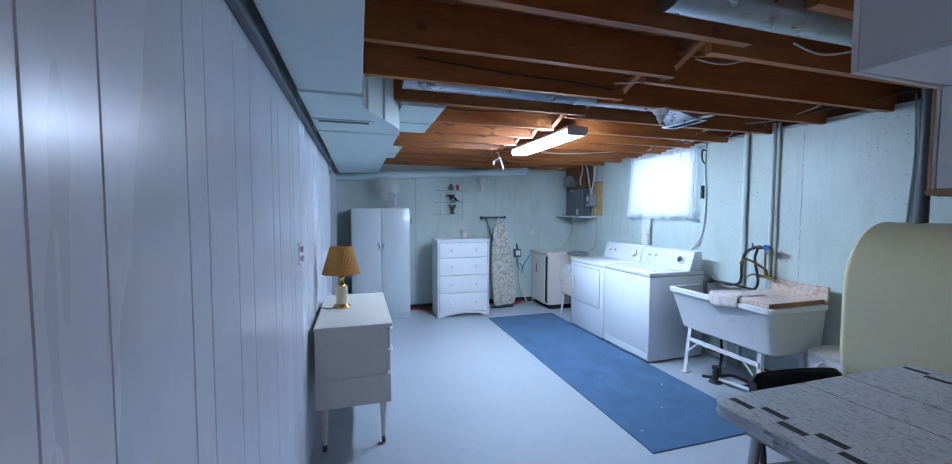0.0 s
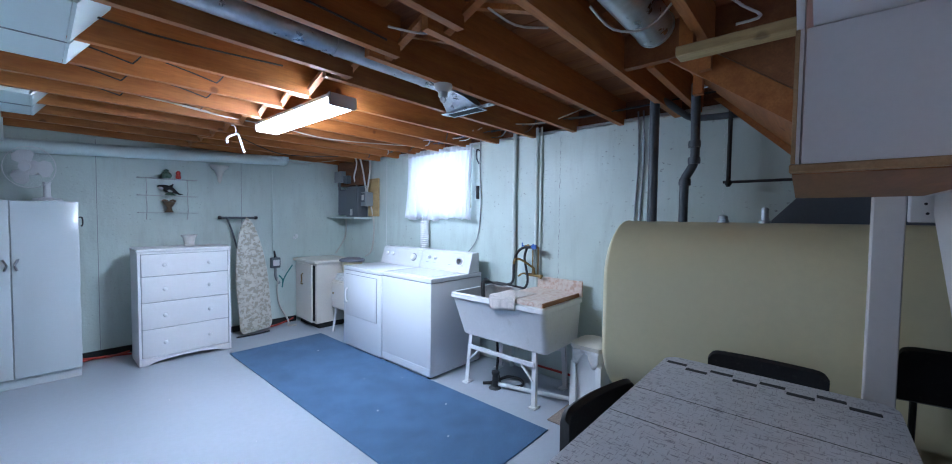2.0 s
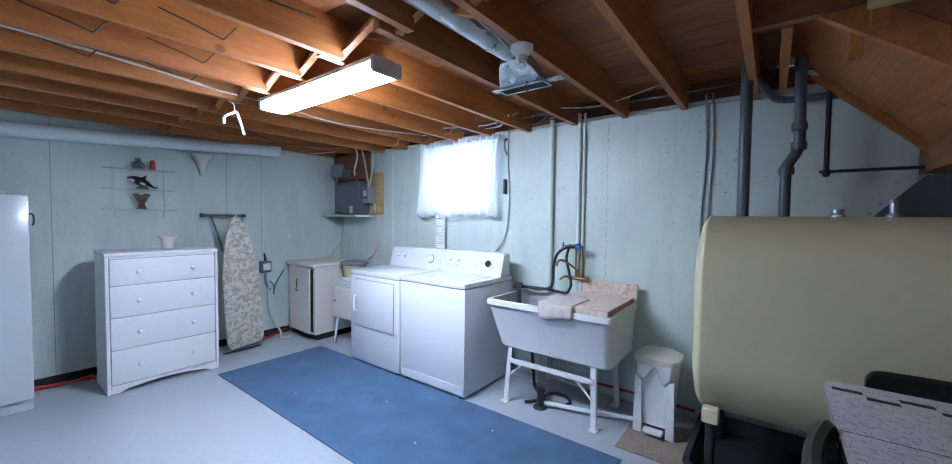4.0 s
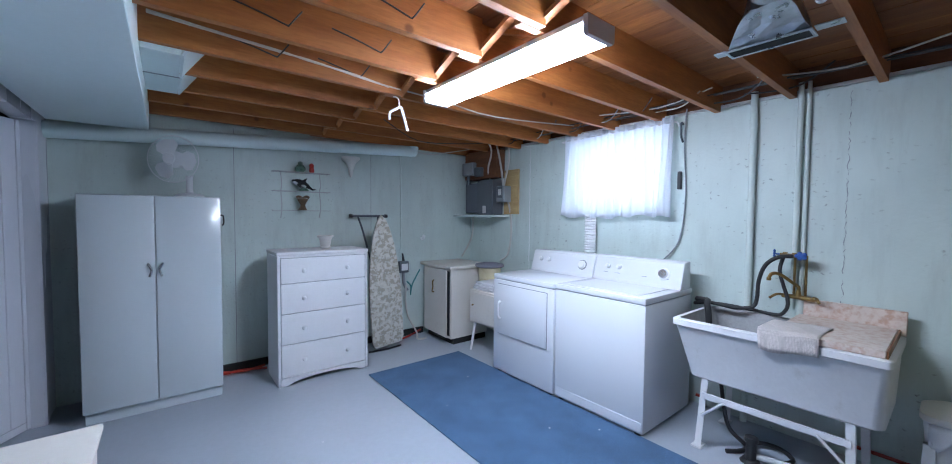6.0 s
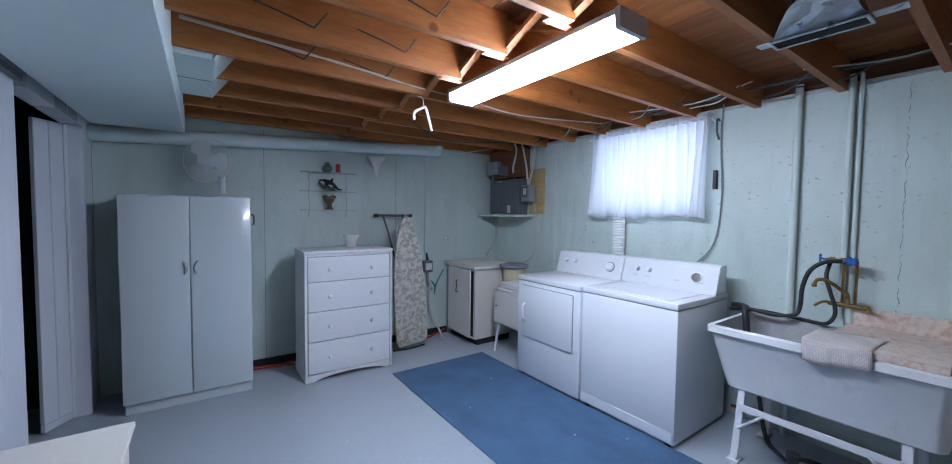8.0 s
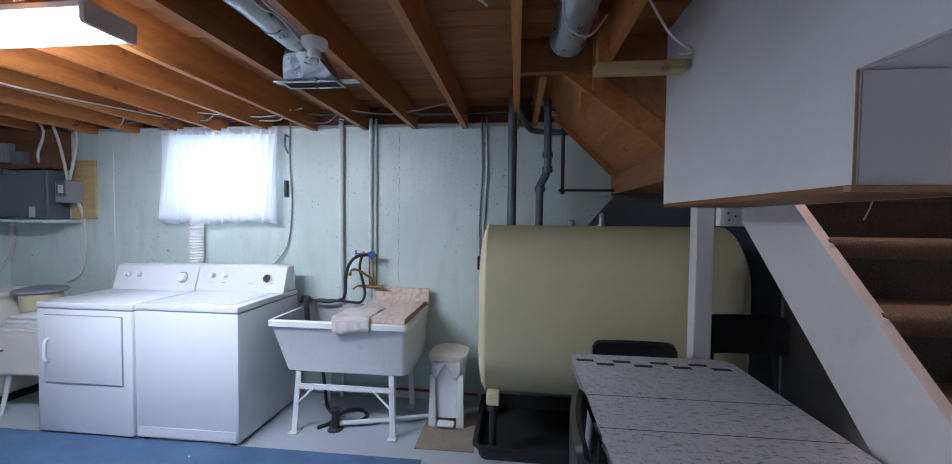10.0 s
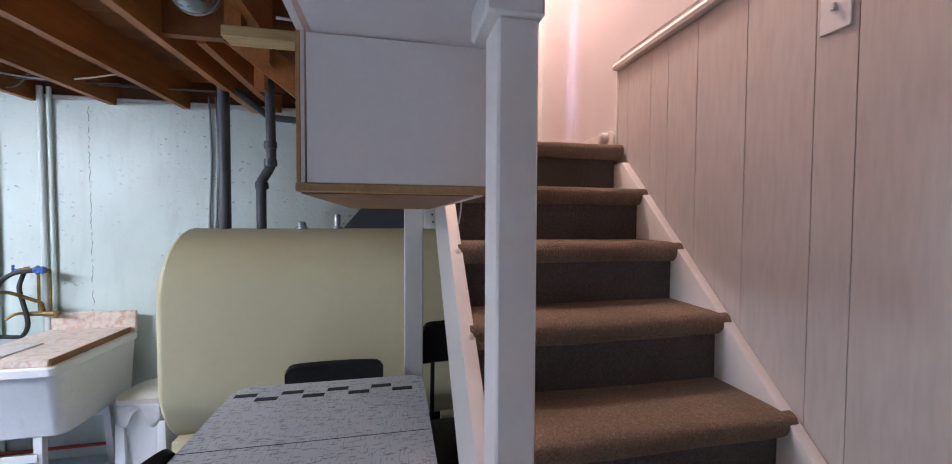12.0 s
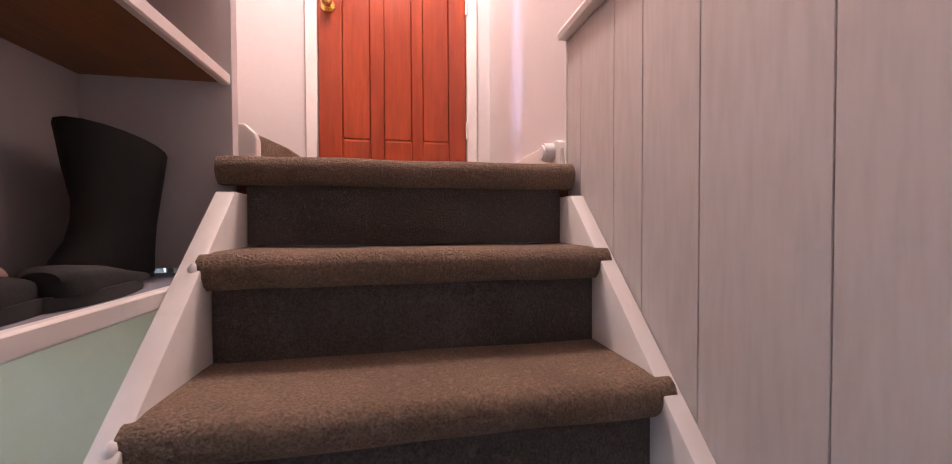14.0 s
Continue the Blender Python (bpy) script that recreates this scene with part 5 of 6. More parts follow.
r0 = [loop(b, 2.955, 3.705, 0.205, 1.665, 0.0955, 0.055), loop(b, 2.955, 3.705, 0.205, 1.665, 0.103, 0.055), loop(b, 2.985, 3.688, 0.235, 1.635, 0.103, 0.05), loop(b, 2.985, 3.688, 0.235, 1.635, 0.0955, 0.05)]
for a, c in zip(r0, r0[1:] + r0[:1]):
    bridge(b, a, c)
part("rim", b, "rubber", pan, "rolled tray rim")

# ---- waste bin and mat ----
solid("mat", box(B(), 3.06, 3.50, 1.66, 2.05, 0.0, 0.007, 0.002), "mat", "small worn beige mat on the floor", "mat")
BIN = pose(0.12, 0.03, 0)
binn = thing("pedal_bin", (3.46, 1.89, 0.007), "white plastic pedal bin with a liner bag", "bin")
b = B()
rr = [loop(b, 3.24, 3.44, 1.765, 1.955, 0.06, 0.05), loop(b, 3.215, 3.465, 1.735, 1.985, 0.47, 0.06), loop(b, 3.21, 3.47, 1.73, 1.99, 0.475, 0.06), loop(b, 3.21, 3.47, 1.73, 1.99, 0.485, 0.06)]
for a, c in zip(rr, rr[1:]):
    bridge(b, a, c)
b.faces.new(rr[0])
b.faces.new(rr[-1])
part("body", b, "plastic", binn, m=BIN)
b = B()
rr = [loop(b, 3.195, 3.475, 1.722, 1.998, 0.487, 0.07), loop(b, 3.195, 3.475, 1.722, 1.998, 0.515, 0.07), loop(b, 3.23, 3.45, 1.76, 1.96, 0.535, 0.07)]
for a, c in zip(rr, rr[1:]):
    bridge(b, a, c)
b.faces.new(rr[0])
b.faces.new(rr[-1])
part("lid", b, "creampaint", binn, m=BIN)
for y in (1.745, 1.945):
    part("leg", prism(B(), [(y - 0.012, 0.007), (y + 0.042, 0.007), (y + 0.035, 0.38), (y - 0.005, 0.38)], "x", 3.205, 3.235, 0.003), "plastic", binn, m=BIN)
part("pedal", box(B(), 3.16, 3.24, 1.80, 1.92, 0.03, 0.045, 0.006), "plastic", binn, m=BIN)
b = B()
g = []
for j in range(5):
    row = []
    for i in range(17):
        u = i / 16
        row.append(b.verts.new((3.203 - 0.012 * math.sin(u * 15 + j) * (j / 4) - 0.004, 1.755 + 0.21 * u, 0.484 - 0.13 * (j / 4) * (0.6 + 0.4 * math.sin(u * 9)))))
    g.append(row)
for j in range(4):
    for i in range(16):
        b.faces.new((g[j][i], g[j][i + 1], g[j + 1][i + 1], g[j + 1][i]))
lin = part("liner", b, "linen", binn, "crumpled white liner bag", m=BIN)
lm = lin.modifiers.new("thickness", "SOLIDIFY")
lm.thickness = 0.002
# ---- wardrobe, dresser, ironing board on the far wall ----
ward = thing("wardrobe", (0.44, 5.77, 0), "glossy pale blue-white two-door metal wardrobe", "wardrobe")
part("carcass", box(B(), 0.095, 0.885, 5.535, 5.98, 0.08, 1.56, 0.004), "steelpaint", ward)
part("plinth", box(B(), 0.105, 0.88, 5.55, 5.97, 0.0, 0.079, 0.003), "steelpaint", ward)
for x0, x1, hx, s in ((0.097, 0.4875, 0.47, -1), (0.4925, 0.883, 0.51, 1)):
    d = part("door", box(B(), x0, x1, 5.516, 5.534, 0.088, 1.555, 0.005, 2), "steelpaint", ward)
    hb = B()
    for z0, z1, dx0, dx1 in ((0.985, 1.03, 0.014, 0.0), (1.03, 1.08, 0.0, 0.022)):
        rod(hb, (hx + s * dx0, 5.500, z0), (hx + s * dx1, 5.500, z1), 0.0075, seg=10)
    for z, dx in ((0.99, 0.013), (1.075, 0.02)):
        rod(hb, (hx + s * dx, 5.516, z), (hx + s * dx, 5.497, z), 0.006, seg=8)
    part("handle", hb, "chrome", d, "bent chrome pull")
hk = B()
tube(hk, [(0.887, 5.62, 1.42), (0.910, 5.62, 1.42), (0.913, 5.62, 1.36), (0.903, 5.62, 1.34)], 0.006, 8, 3)
part("hook", hk, "blackpaint", ward, "small black hook")

dr = thing("dresser", (1.6, 5.6, 0), "white painted four-drawer dresser with scalloped base", "dresser")
X0, X1, Y0, Y1 = 1.252, 2.022, 5.399, 5.80
part("side", box(B(), X0, X0 + 0.022, Y0, Y1, 0.0, 1.090, 0.003), "white", dr)
part("side", box(B(), X1 - 0.022, X1, Y0, Y1, 0.0, 1.090, 0.003), "white", dr)
part("back", box(B(), X0 + 0.023, X1 - 0.023, Y1 - 0.012, Y1, 0.06, 1.090), "white", dr)
part("top", box(B(), X0 - 0.006, X1 + 0.006, Y0 - 0.010, Y1, 1.092, 1.122, 0.006, 2), "white", dr)
# grey colour of this frame gives the drawer gaps their shade
part("inner_frame", box(B(), X0 + 0.023, X1 - 0.023, Y0 + 0.010, Y1 - 0.013, 0.075, 1.089), "midgrey", dr, "frame behind the drawers, greyed to paint the shade in the gaps")
part("rail", box(B(), X0 + 0.023, X1 - 0.023, Y0 + 0.004, Y0 + 0.02, 1.072, 1.090, 0.002), "white", dr)
z = 0.072
for h in (0.2705, 0.2535, 0.2485, 0.2085):
    d = part("drawer", box(B(), X0 + 0.027, X1 - 0.027, Y0 - 0.003, Y0 + 0.02, z, z + h, 0.006, 2), "white", dr)
    for x in (X0 + 0.20, X1 - 0.20):
        kb = B()
        rod(kb, (x, Y0 - 0.004, z + h / 2), (x, Y0 - 0.020, z + h / 2), 0.007, seg=10)
        ball(kb, (x, Y0 - 0.027, z + h / 2), 0.019, 1, 0.75, 1, 14)
        part("knob", kb, "plastic", d, "small round white knob")
    z += h + 0.005
arch = [(X0 + 0.023, 0.066), (X1 - 0.023, 0.066), (X1 - 0.023, 0.0)]
for k in range(13):
    u = k / 12
    arch.append((X1 - 0.07 - (X1 - X0 - 0.14) * u, 0.008 + 0.036 * math.sin(math.pi * u) ** 0.7 if 0 < k < 12 else 0.0))
arch.append((X0 + 0.023, 0.0))
part("apron", prism(B(), arch, "y", Y0 + 0.001, Y0 + 0.018), "white", dr)

pot = B()
lathe(pot, [(0.035, 0.0), (0.045, 0.004), (0.048, 0.014), (0.042, 0.022), (0.05, 0.07), (0.058, 0.10), (0.07, 0.104), (0.072, 0.122), (0.062, 0.122), (0.05, 0.08)], 1.70, 5.60, 1.1225, 24)
solid("flower_pot", pot, "ceramic", "empty white ribbed ceramic pot on the dresser", "pot")

ib = thing("ironing_board", (2.34, 5.75, 0), "ironing board in beige floral cover leaning on the wall", "ironing board")
tilt = pose(2.39, 5.70, 0.05, -84.5, 0, 0) @ pose(0, 0, 0, 0, 0, -6.0)
edge = []
for k in range(25):
    u = k / 24
    w = 0.178 * (1 - max(0.0, (u - 0.35) / 0.65) ** 1.9) ** 0.62 if u < 1 else 0.0
    edge.append((w if k else 0.15, -1.40 * u))
shape = edge + [(-w, y) for w, y in reversed(edge[:-1])]
part("padded_top", prism(B(), shape, "z", 0.0, 0.030, 0.008), "cover", ib, "beige floral cloth cover", m=tilt)
part("frame_tube", tube(B(), [(0.10, -0.1, 0.05), (0.06, -0.9, 0.06), (-0.02, -1.15, 0.06)], 0.010, 8, 3), "galv", ib, m=tilt)
part("leg", tube(B(), [(2.30, 5.87, 0.80), (2.20, 5.93, 1.25), (2.15, 5.95, 1.42)], 0.011, 8, 3), "darkpipe", ib)
part("leg", tube(B(), [(2.33, 5.87, 0.80), (2.36, 5.93, 1.25), (2.38, 5.95, 1.42)], 0.011, 8, 3), "darkpipe", ib)
part("foot_bar", rod(B(), (2.06, 5.95, 1.425), (2.48, 5.95, 1.425), 0.013), "darkpipe", ib)
for x in (2.06, 2.455):
    part("rubber_foot", rod(B(), (x, 5.95, 1.425), (x + 0.03, 5.95, 1.425), 0.019), "rubber", ib)
part("heel", tube(B(), [(2.17, 5.72, 0.012), (2.36, 5.70, 0.012), (2.54, 5.73, 0.012)], 0.010, 8, 3), "blackpaint", ib)

# ---- desk fan ----
fan = thing("desk_fan", (0.64, 5.78, 1.56), "white desk fan with wire cage, at rest on the wardrobe", "fan")
b = B()
lathe(b, [(0.095, 0.0), (0.10, 0.01), (0.085, 0.025), (0.03, 0.035), (0.024, 0.05), (0.022, 0.15), (0.03, 0.17)], 0.705, 5.78, 1.561, 24)
part("stand", b, "plastic", fan)
fm = pose(0.605, 5.72, 1.85, 90, 0, 0) @ pose(0, 0, 0, 0, -30, 0)
b = B()
rod(b, (0, 0, -0.13), (0, 0, -0.02), 0.05, 0.065, 18)
ball(b, (0, 0, -0.13), 0.05, 1, 1, 0.6)
part("motor", b, "plastic", fan, m=fm)
b = B()
for k in range(3):
    a0 = 2 * math.pi * k / 3
    pts = [(0.03, -0.45), (0.07, -0.72), (0.12, -0.78), (0.15, -0.55), (0.162, -0.1), (0.155, 0.3), (0.12, 0.55), (0.07, 0.55), (0.03, 0.4)]
    lo = [b.verts.new((r * math.cos(a0 + a), r * math.sin(a0 + a), 0.015 * a)) for r, a in pts]
    hi = [b.verts.new((r * math.cos(a0 + a), r * math.sin(a0 + a), 0.015 * a + 0.003)) for r, a in pts]
    b.faces.new(lo)
    b.faces.new(hi[::-1])
    for i in range(len(pts)):
        b.faces.new((lo[i], lo[(i + 1) % len(pts)], hi[(i + 1) % len(pts)], hi[i]))
part("blade_rotor", b, "plastic", fan, "three pale blades", m=fm)
for z0, bulge, nm in ((0.0, 0.055, "front_cage"), (0.0, -0.055, "rear_cage")):
    b = B()
    for k in range(46):
        a = 2 * math.pi * k / 46
        tube(b, [(0.03 * math.cos(a), 0.03 * math.sin(a), bulge), (0.12 * math.cos(a), 0.12 * math.sin(a), bulge * 0.8), (0.178 * math.cos(a), 0.178 * math.sin(a), 0.0)], 0.0006, 4, 3)
    part(nm, b, "plastic", fan, "white wire cage half", m=fm)
b = B()
tube(b, [(0.178 * math.cos(2 * math.pi * k / 32), 0.178 * math.sin(2 * math.pi * k / 32), 0) for k in range(33)], 0.0035, 6, 1)
part("cage_ring", b, "plastic", fan, m=fm)
b = B()
rod(b, (0, 0, 0.052), (0, 0, 0.060), 0.045, 0.04, 20)
part("badge", b, "plastic", fan, m=fm)

# ---- glass wall shelf with ornaments ----
sh = thing("wall_shelf", (1.60, 5.97, 1.45), "three-tier clear acrylic wall shelf", "shelf")
for z in (1.47, 1.655, 1.84):
    part("shelf_board", box(B(), 1.34, 1.86, 5.93, 6.045, z, z + 0.006, 0.002), "shelfglass", sh)
for x in (1.42, 1.78):
    part("support", tube(B(), [(x, 6.043, 1.40), (x, 5.99, 1.52), (x, 6.03, 1.66), (x, 5.99, 1.72), (x, 6.03, 1.85)], 0.004, 6, 3), "shelfglass", sh)
b = B()
lathe(b, [(0.03, 0), (0.045, 0.015), (0.05, 0.04), (0.035, 0.06), (0.02, 0.075), (0.024, 0.09), (0.01, 0.1)], 1.585, 5.975, 1.849, 16)
solid("ornament", b, "greenglaze", "small green and gold glazed jar on the shelf", "ornament")
b = B()
lathe(b, [(0.02, 0), (0.026, 0.02), (0.018, 0.05), (0.024, 0.075), (0.008, 0.09)], 1.69, 5.975, 1.849, 14)
solid("ornament", b, "redpaint", "small red figurine on the shelf", "ornament")
orca = thing("ornament", (1.61, 5.975, 1.663), "black and white glazed leaping whale ornament on the shelf", "ornament")
om = pose(1.595, 5.975, 1.735, 0, 22, 0)
b = B()
ball(b, (0, 0, 0), 0.036, 2.2, 0.85, 1.0)
ball(b, (-0.065, 0, -0.006), 0.022, 1.3, 0.85, 0.8)
rod(b, (0.055, 0, 0.002), (0.115, 0, -0.012), 0.022, 0.006, 10)
rod(b, (0.012, 0, 0.028), (0.026, 0, 0.072), 0.018, 0.002, 8)
rod(b, (-0.03, -0.02, -0.018), (-0.005, -0.045, -0.045), 0.014, 0.003, 8)
for s in (-1, 1):
    rod(b, (0.11, 0, -0.012), (0.138, 0.03 * s, -0.004), 0.010, 0.003, 8)
part("body", b, "leather", orca, m=om)
b = B()
ball(b, (-0.045, -0.006, -0.016), 0.022, 1.8, 0.9, 0.8)
ball(b, (0.02, -0.016, -0.014), 0.020, 1.5, 0.8, 0.7)
part("belly_patch", b, "orcawhite", orca, "white belly patches", m=om)
part("base", lathe(B(), [(0.05, 0.0), (0.045, 0.012), (0.02, 0.03), (0.008, 0.06)], 1.615, 5.975, 1.664, 12), "greenglaze", orca, "green wave base")
b = B()
lathe(b, [(0.045, 0), (0.03, 0.02), (0.022, 0.05), (0.04, 0.08), (0.055, 0.11), (0.03, 0.12)], 1.605, 5.975, 1.479, 8)
tube(b, [(1.605, 5.975, 1.59), (1.57, 5.975, 1.61), (1.545, 5.975, 1.60)], 0.012, 8, 3)
tube(b, [(1.605, 5.975, 1.59), (1.635, 5.975, 1.612), (1.665, 5.975, 1.60)], 0.012, 8, 3)
solid("ornament", b, "bronze", "brown bronze-glazed bird ornament on the shelf", "ornament")
b = B()
lathe(b, [(0.004, 0.0), (0.02, 0.03), (0.028, 0.09), (0.05, 0.15), (0.085, 0.185), (0.095, 0.20), (0.095, 0.212)], 2.09, 5.985, 1.83, 18)
solid("wall_bracket", b, "ceramic", "white plaster corbel bracket on the wall", "bracket")

# ---- white pipe along the far wall ----
b = B()
tube(b, [(LX + 0.002, 5.955, 2.015), (1.2, 5.955, 2.088), (2.70, 5.955, 2.172), (2.79, 5.957, 2.178), (2.83, 5.985, 2.182), (2.84, 6.05, 2.185)], 0.060, 18, 4)
lathe(b, [(0.056, 0.0), (0.066, 0.002), (0.066, 0.04), (0.056, 0.042)], 2.815, 5.957, 2.19, 18)
solid("drain_pipe", b, "duct", "thick pale green drain pipe along the far wall", "pipe")
b = B()
tube(b, [(2.70, 6.035, 2.16), (2.705, 6.035, 1.6), (2.70, 6.035, 0.95)], 0.008, 8, 3)
solid("conduit", b, "pipepaint", "thin pale conduit down to the meter", "pipe")
mt = thing("meter_box", (2.73, 6.0, 0.7), "small grey meter box with wires on the far wall", "meter")
part("case", box(B(), 2.665, 2.785, 5.985, 6.048, 0.76, 0.90, 0.012, 2), "panelgrey", mt)
part("cover", box(B(), 2.685, 2.765, 5.975, 5.9845, 0.79, 0.87, 0.004), "plastic", mt)
part("neck", rod(B(), (2.725, 6.01, 0.90), (2.715, 6.02, 0.99), 0.016, 0.010), "blackpaint", mt)
part("lower_pipe", tube(B(), [(2.725, 6.01, 0.76), (2.73, 6.01, 0.64), (2.77, 6.0, 0.55)], 0.018, 8, 3), "midgrey", mt)
solid("cable", tube(B(), [(2.75, 5.99, 0.62), (2.73, 5.97, 0.45), (2.76, 5.96, 0.25), (2.84, 5.90, 0.06), (2.80, 5.80, 0.012), (2.90, 5.78, 0.012)], 0.011, 8, 4), "whitecable", "white cable hanging from the meter to the floor", "cable")
solid("cable", tube(B(), [(2.76, 5.99, 0.66), (2.80, 5.97, 0.60), (2.79, 5.96, 0.50), (2.82, 5.97, 0.62), (2.95, 6.02, 0.78)], 0.008, 8, 4), "teal", "green-blue earth wire by the meter", "cable")
for pts in ([(0.9, 5.97, 0.03), (1.1, 5.93, 0.02), (1.25, 5.95, 0.03)], [(0.86, 5.95, 0.012), (1.05, 5.98, 0.014), (1.26, 5.91, 0.012)], [(2.45, 5.94, 0.03), (2.66, 5.90, 0.02), (2.95, 6.0, 0.05)], [(3.66, 3.14, 0.10), (3.70, 2.7, 0.09), (3.69, 2.2, 0.10), (3.71, 1.7, 0.08)]):
    solid("cable", tube(B(), pts, 0.011, 8, 4), "redcable", "red cable lying along the foot of the wall", "cable")
structure("baseboard", box(B(), 0.85, 3.0, FY - 0.028, FY - 0.002, 0.0, 0.07), "dark", "dark strip along the foot of the far wall", "baseboard")

b = B()
for x, z, rx, rz in ((3.018, 1.172, 0.026, 0.032), (2.982, 1.152, 0.017, 0.019), (3.005, 1.14, 0.012, 0.012)):
    ball(b, (x, FY - 0.001, z), 1.0, rx, 0.005, rz, 14)
part("filler_patch", b, "orcawhite", wall_far, "white dab of filler on the painted concrete")

# ---- corner cabinet, side table, basket ----
cc = thing("cabinet", (3.2, 5.7, 0), "old cream corner cabinet with a door ajar", "cabinet")
part("carcass", box(B(), 2.985, 3.50, 5.40, 5.96, 0.07, 0.845, 0.004), "creampaint", cc)
part("plinth", box(B(), 3.03, 3.49, 5.42, 5.95, 0.0, 0.069), "dark", cc)
part("top", box(B(), 2.945, 3.52, 5.365, 6.0, 0.847, 0.882, 0.006, 2), "creampaint", cc)
# solid plate whose near-black colour gives the shade behind the door
part("shadow_gap", box(B(), 2.980, 2.9845, 5.43, 5.93, 0.10, 0.82), "dark", cc, "near-black plate painted as the shade behind the ajar door")
dm = pose(2.978, 5.93, 0, 0, 0, 0) @ pose(0, 0, 0, 0, 0, -3)
d = part("door", box(B(), -0.018, 0.0, -0.50, 0.0, 0.09, 0.835, 0.004), "creampaint", cc, m=dm)
part("handle", tube(B(), [(-0.018, -0.24, 0.70), (-0.04, -0.24, 0.68), (-0.035, -0.24, 0.62), (-0.045, -0.24, 0.57), (-0.018, -0.24, 0.56)], 0.007, 8, 3), "oldbrass", d, "dark bail handle", m=dm)

st = thing("bedside_table", (3.3, 4.95, 0), "small white splay-legged cupboard beside the dryer", "table")
part("body", box(B(), 3.08, 3.52, 4.72, 5.19, 0.31, 0.66, 0.006), "creampaint", st)
part("door", box(B(), 3.068, 3.079, 4.74, 5.17, 0.33, 0.64, 0.003), "creampaint", st)
part("knob", rod(B(), (3.068, 5.12, 0.50), (3.055, 5.12, 0.50), 0.009), "oldbrass", st)
for x in (3.12, 3.48):
    for y in (4.77, 5.14):
        s1, s2 = (-0.03 if x < 3.3 else 0.03), (0.04 if y > 5 else -0.03)
        part("leg", rod(B(), (x, y, 0.31), (x + s1, y + s2, 0.0), 0.018, 0.011, 10), "white", st)
b = B()
for k in range(3):
    box(b, 3.10 + 0.01 * k, 3.40 - 0.01 * k, 4.86, 5.17 - 0.01 * k, 0.661 + 0.027 * k, 0.686 + 0.027 * k, 0.010, 2)
solid("folded_towels", b, "linen", "pile of folded white linen on the small cupboard", "towels")
bk = thing("basket", (3.5, 5.15, 0.66), "round pale tub with a dark cloth over it", "basket")
b = B()
lathe(b, [(0.10, 0.0), (0.115, 0.02), (0.13, 0.19), (0.135, 0.20), (0.12, 0.2)], 3.40, 5.245, 0.661, 20)
part("tub", b, "cream", bk)
b = B()
lathe(b, [(0.15, 0.0), (0.165, 0.01), (0.16, 0.03), (0.10, 0.045), (0.03, 0.05)], 3.40, 5.245, 0.863, 20)
part("cloth", b, "greycloth", bk)

# ---- electrical panels ----
lg = structure("shelf_ledge", box(B(), 3.46, 3.748, 5.30, 6.045, 1.425, 1.45, 0.004), "wall", "pale green ledge under the electrical panels", "ledge")
bd = solid("mounting_board", box(B(), 3.722, 3.748, 5.13, 5.37, 1.46, 1.98, 0.003), "pine", "pale pine mounting board on the wall", "board")
ep = thing("fuse_box", (3.65, 5.7, 1.46), "grey electrical panels in the corner of the wall", "fuse box")
part("case", box(B(), 3.60, 3.748, 5.72, 5.97, 1.47, 1.845, 0.010), "slate", ep)
part("case", box(B(), 3.575, 3.748, 5.41, 5.70, 1.452, 1.875, 0.008), "panelgrey", ep)
part("cover", box(B(), 3.568, 3.5745, 5.44, 5.67, 1.50, 1.84, 0.003), "panelgrey", ep)
part("label", box(B(), 3.5655, 3.5675, 5.52, 5.58, 1.47, 1.56), "label", ep, "white paper label")
part("case", box(B(), 3.53, 3.598, 5.74, 5.95, 1.94, 2.10, 0.006), "midgrey", ep)
part("case", box(B(), 3.54, 3.598, 5.60, 5.72, 1.92, 2.03, 0.006), "panelgrey", ep)
part("conduit", rod(B(), (3.57, 5.87, 1.83), (3.57, 5.87, 1.945), 0.02), "darkpipe", ep)
sw = thing("switch_box", (3.65, 5.28, 1.6), "light grey disconnect switch box beside the panels", "switch")
part("case", box(B(), 3.60, 3.7205, 5.24, 5.37, 1.60, 1.79, 0.006), "midgrey", sw)
part("cover", box(B(), 3.592, 3.5995, 5.26, 5.35, 1.65, 1.78, 0.003), "panelgrey", sw)
part("sticker", box(B(), 3.589, 3.5915, 5.275, 5.325, 1.68, 1.75), "label", sw)
solid("recess_board", box(B(), 3.60, 3.748, 5.385, 5.98, 1.895, 2.235, 0.003), "rimwood", "dark brown board above the electrical panels", "board")
for pts in ([(3.66, 5.32, 1.80), (3.62, 5.30, 1.95), (3.60, 5.33, 2.15), (3.55, 5.34, 2.32)], [(3.66, 5.30, 1.80), (3.64, 5.22, 2.0), (3.66, 5.22, 2.15), (3.60, 5.2, 2.33)], [(3.66, 5.55, 1.88), (3.58, 5.50, 2.0), (3.60, 5.46, 2.2), (3.52, 5.45, 2.33)],
            [(3.70, 5.27, 1.60), (3.735, 5.26, 1.45), (3.735, 5.25, 1.2), (3.73, 5.30, 0.98), (3.70, 5.40, 0.90)], [(3.735, 5.98, 1.42), (3.735, 5.99, 1.2), (3.70, 6.03, 1.05), (3.60, 6.04, 0.9)]):
    solid("cable", tube(B(), pts, 0.011, 8, 4), "whitecable", "white cable rising from the electrical panels", "cable")

# ---- bedside chest by the panel wall, with lamp ----
ch = thing("chest", (0.16, 2.99, 0), "white low chest of drawers on tapered castor legs", "chest")
A0, A1, E0, E1 = -0.075, 0.385, 2.54, 3.515
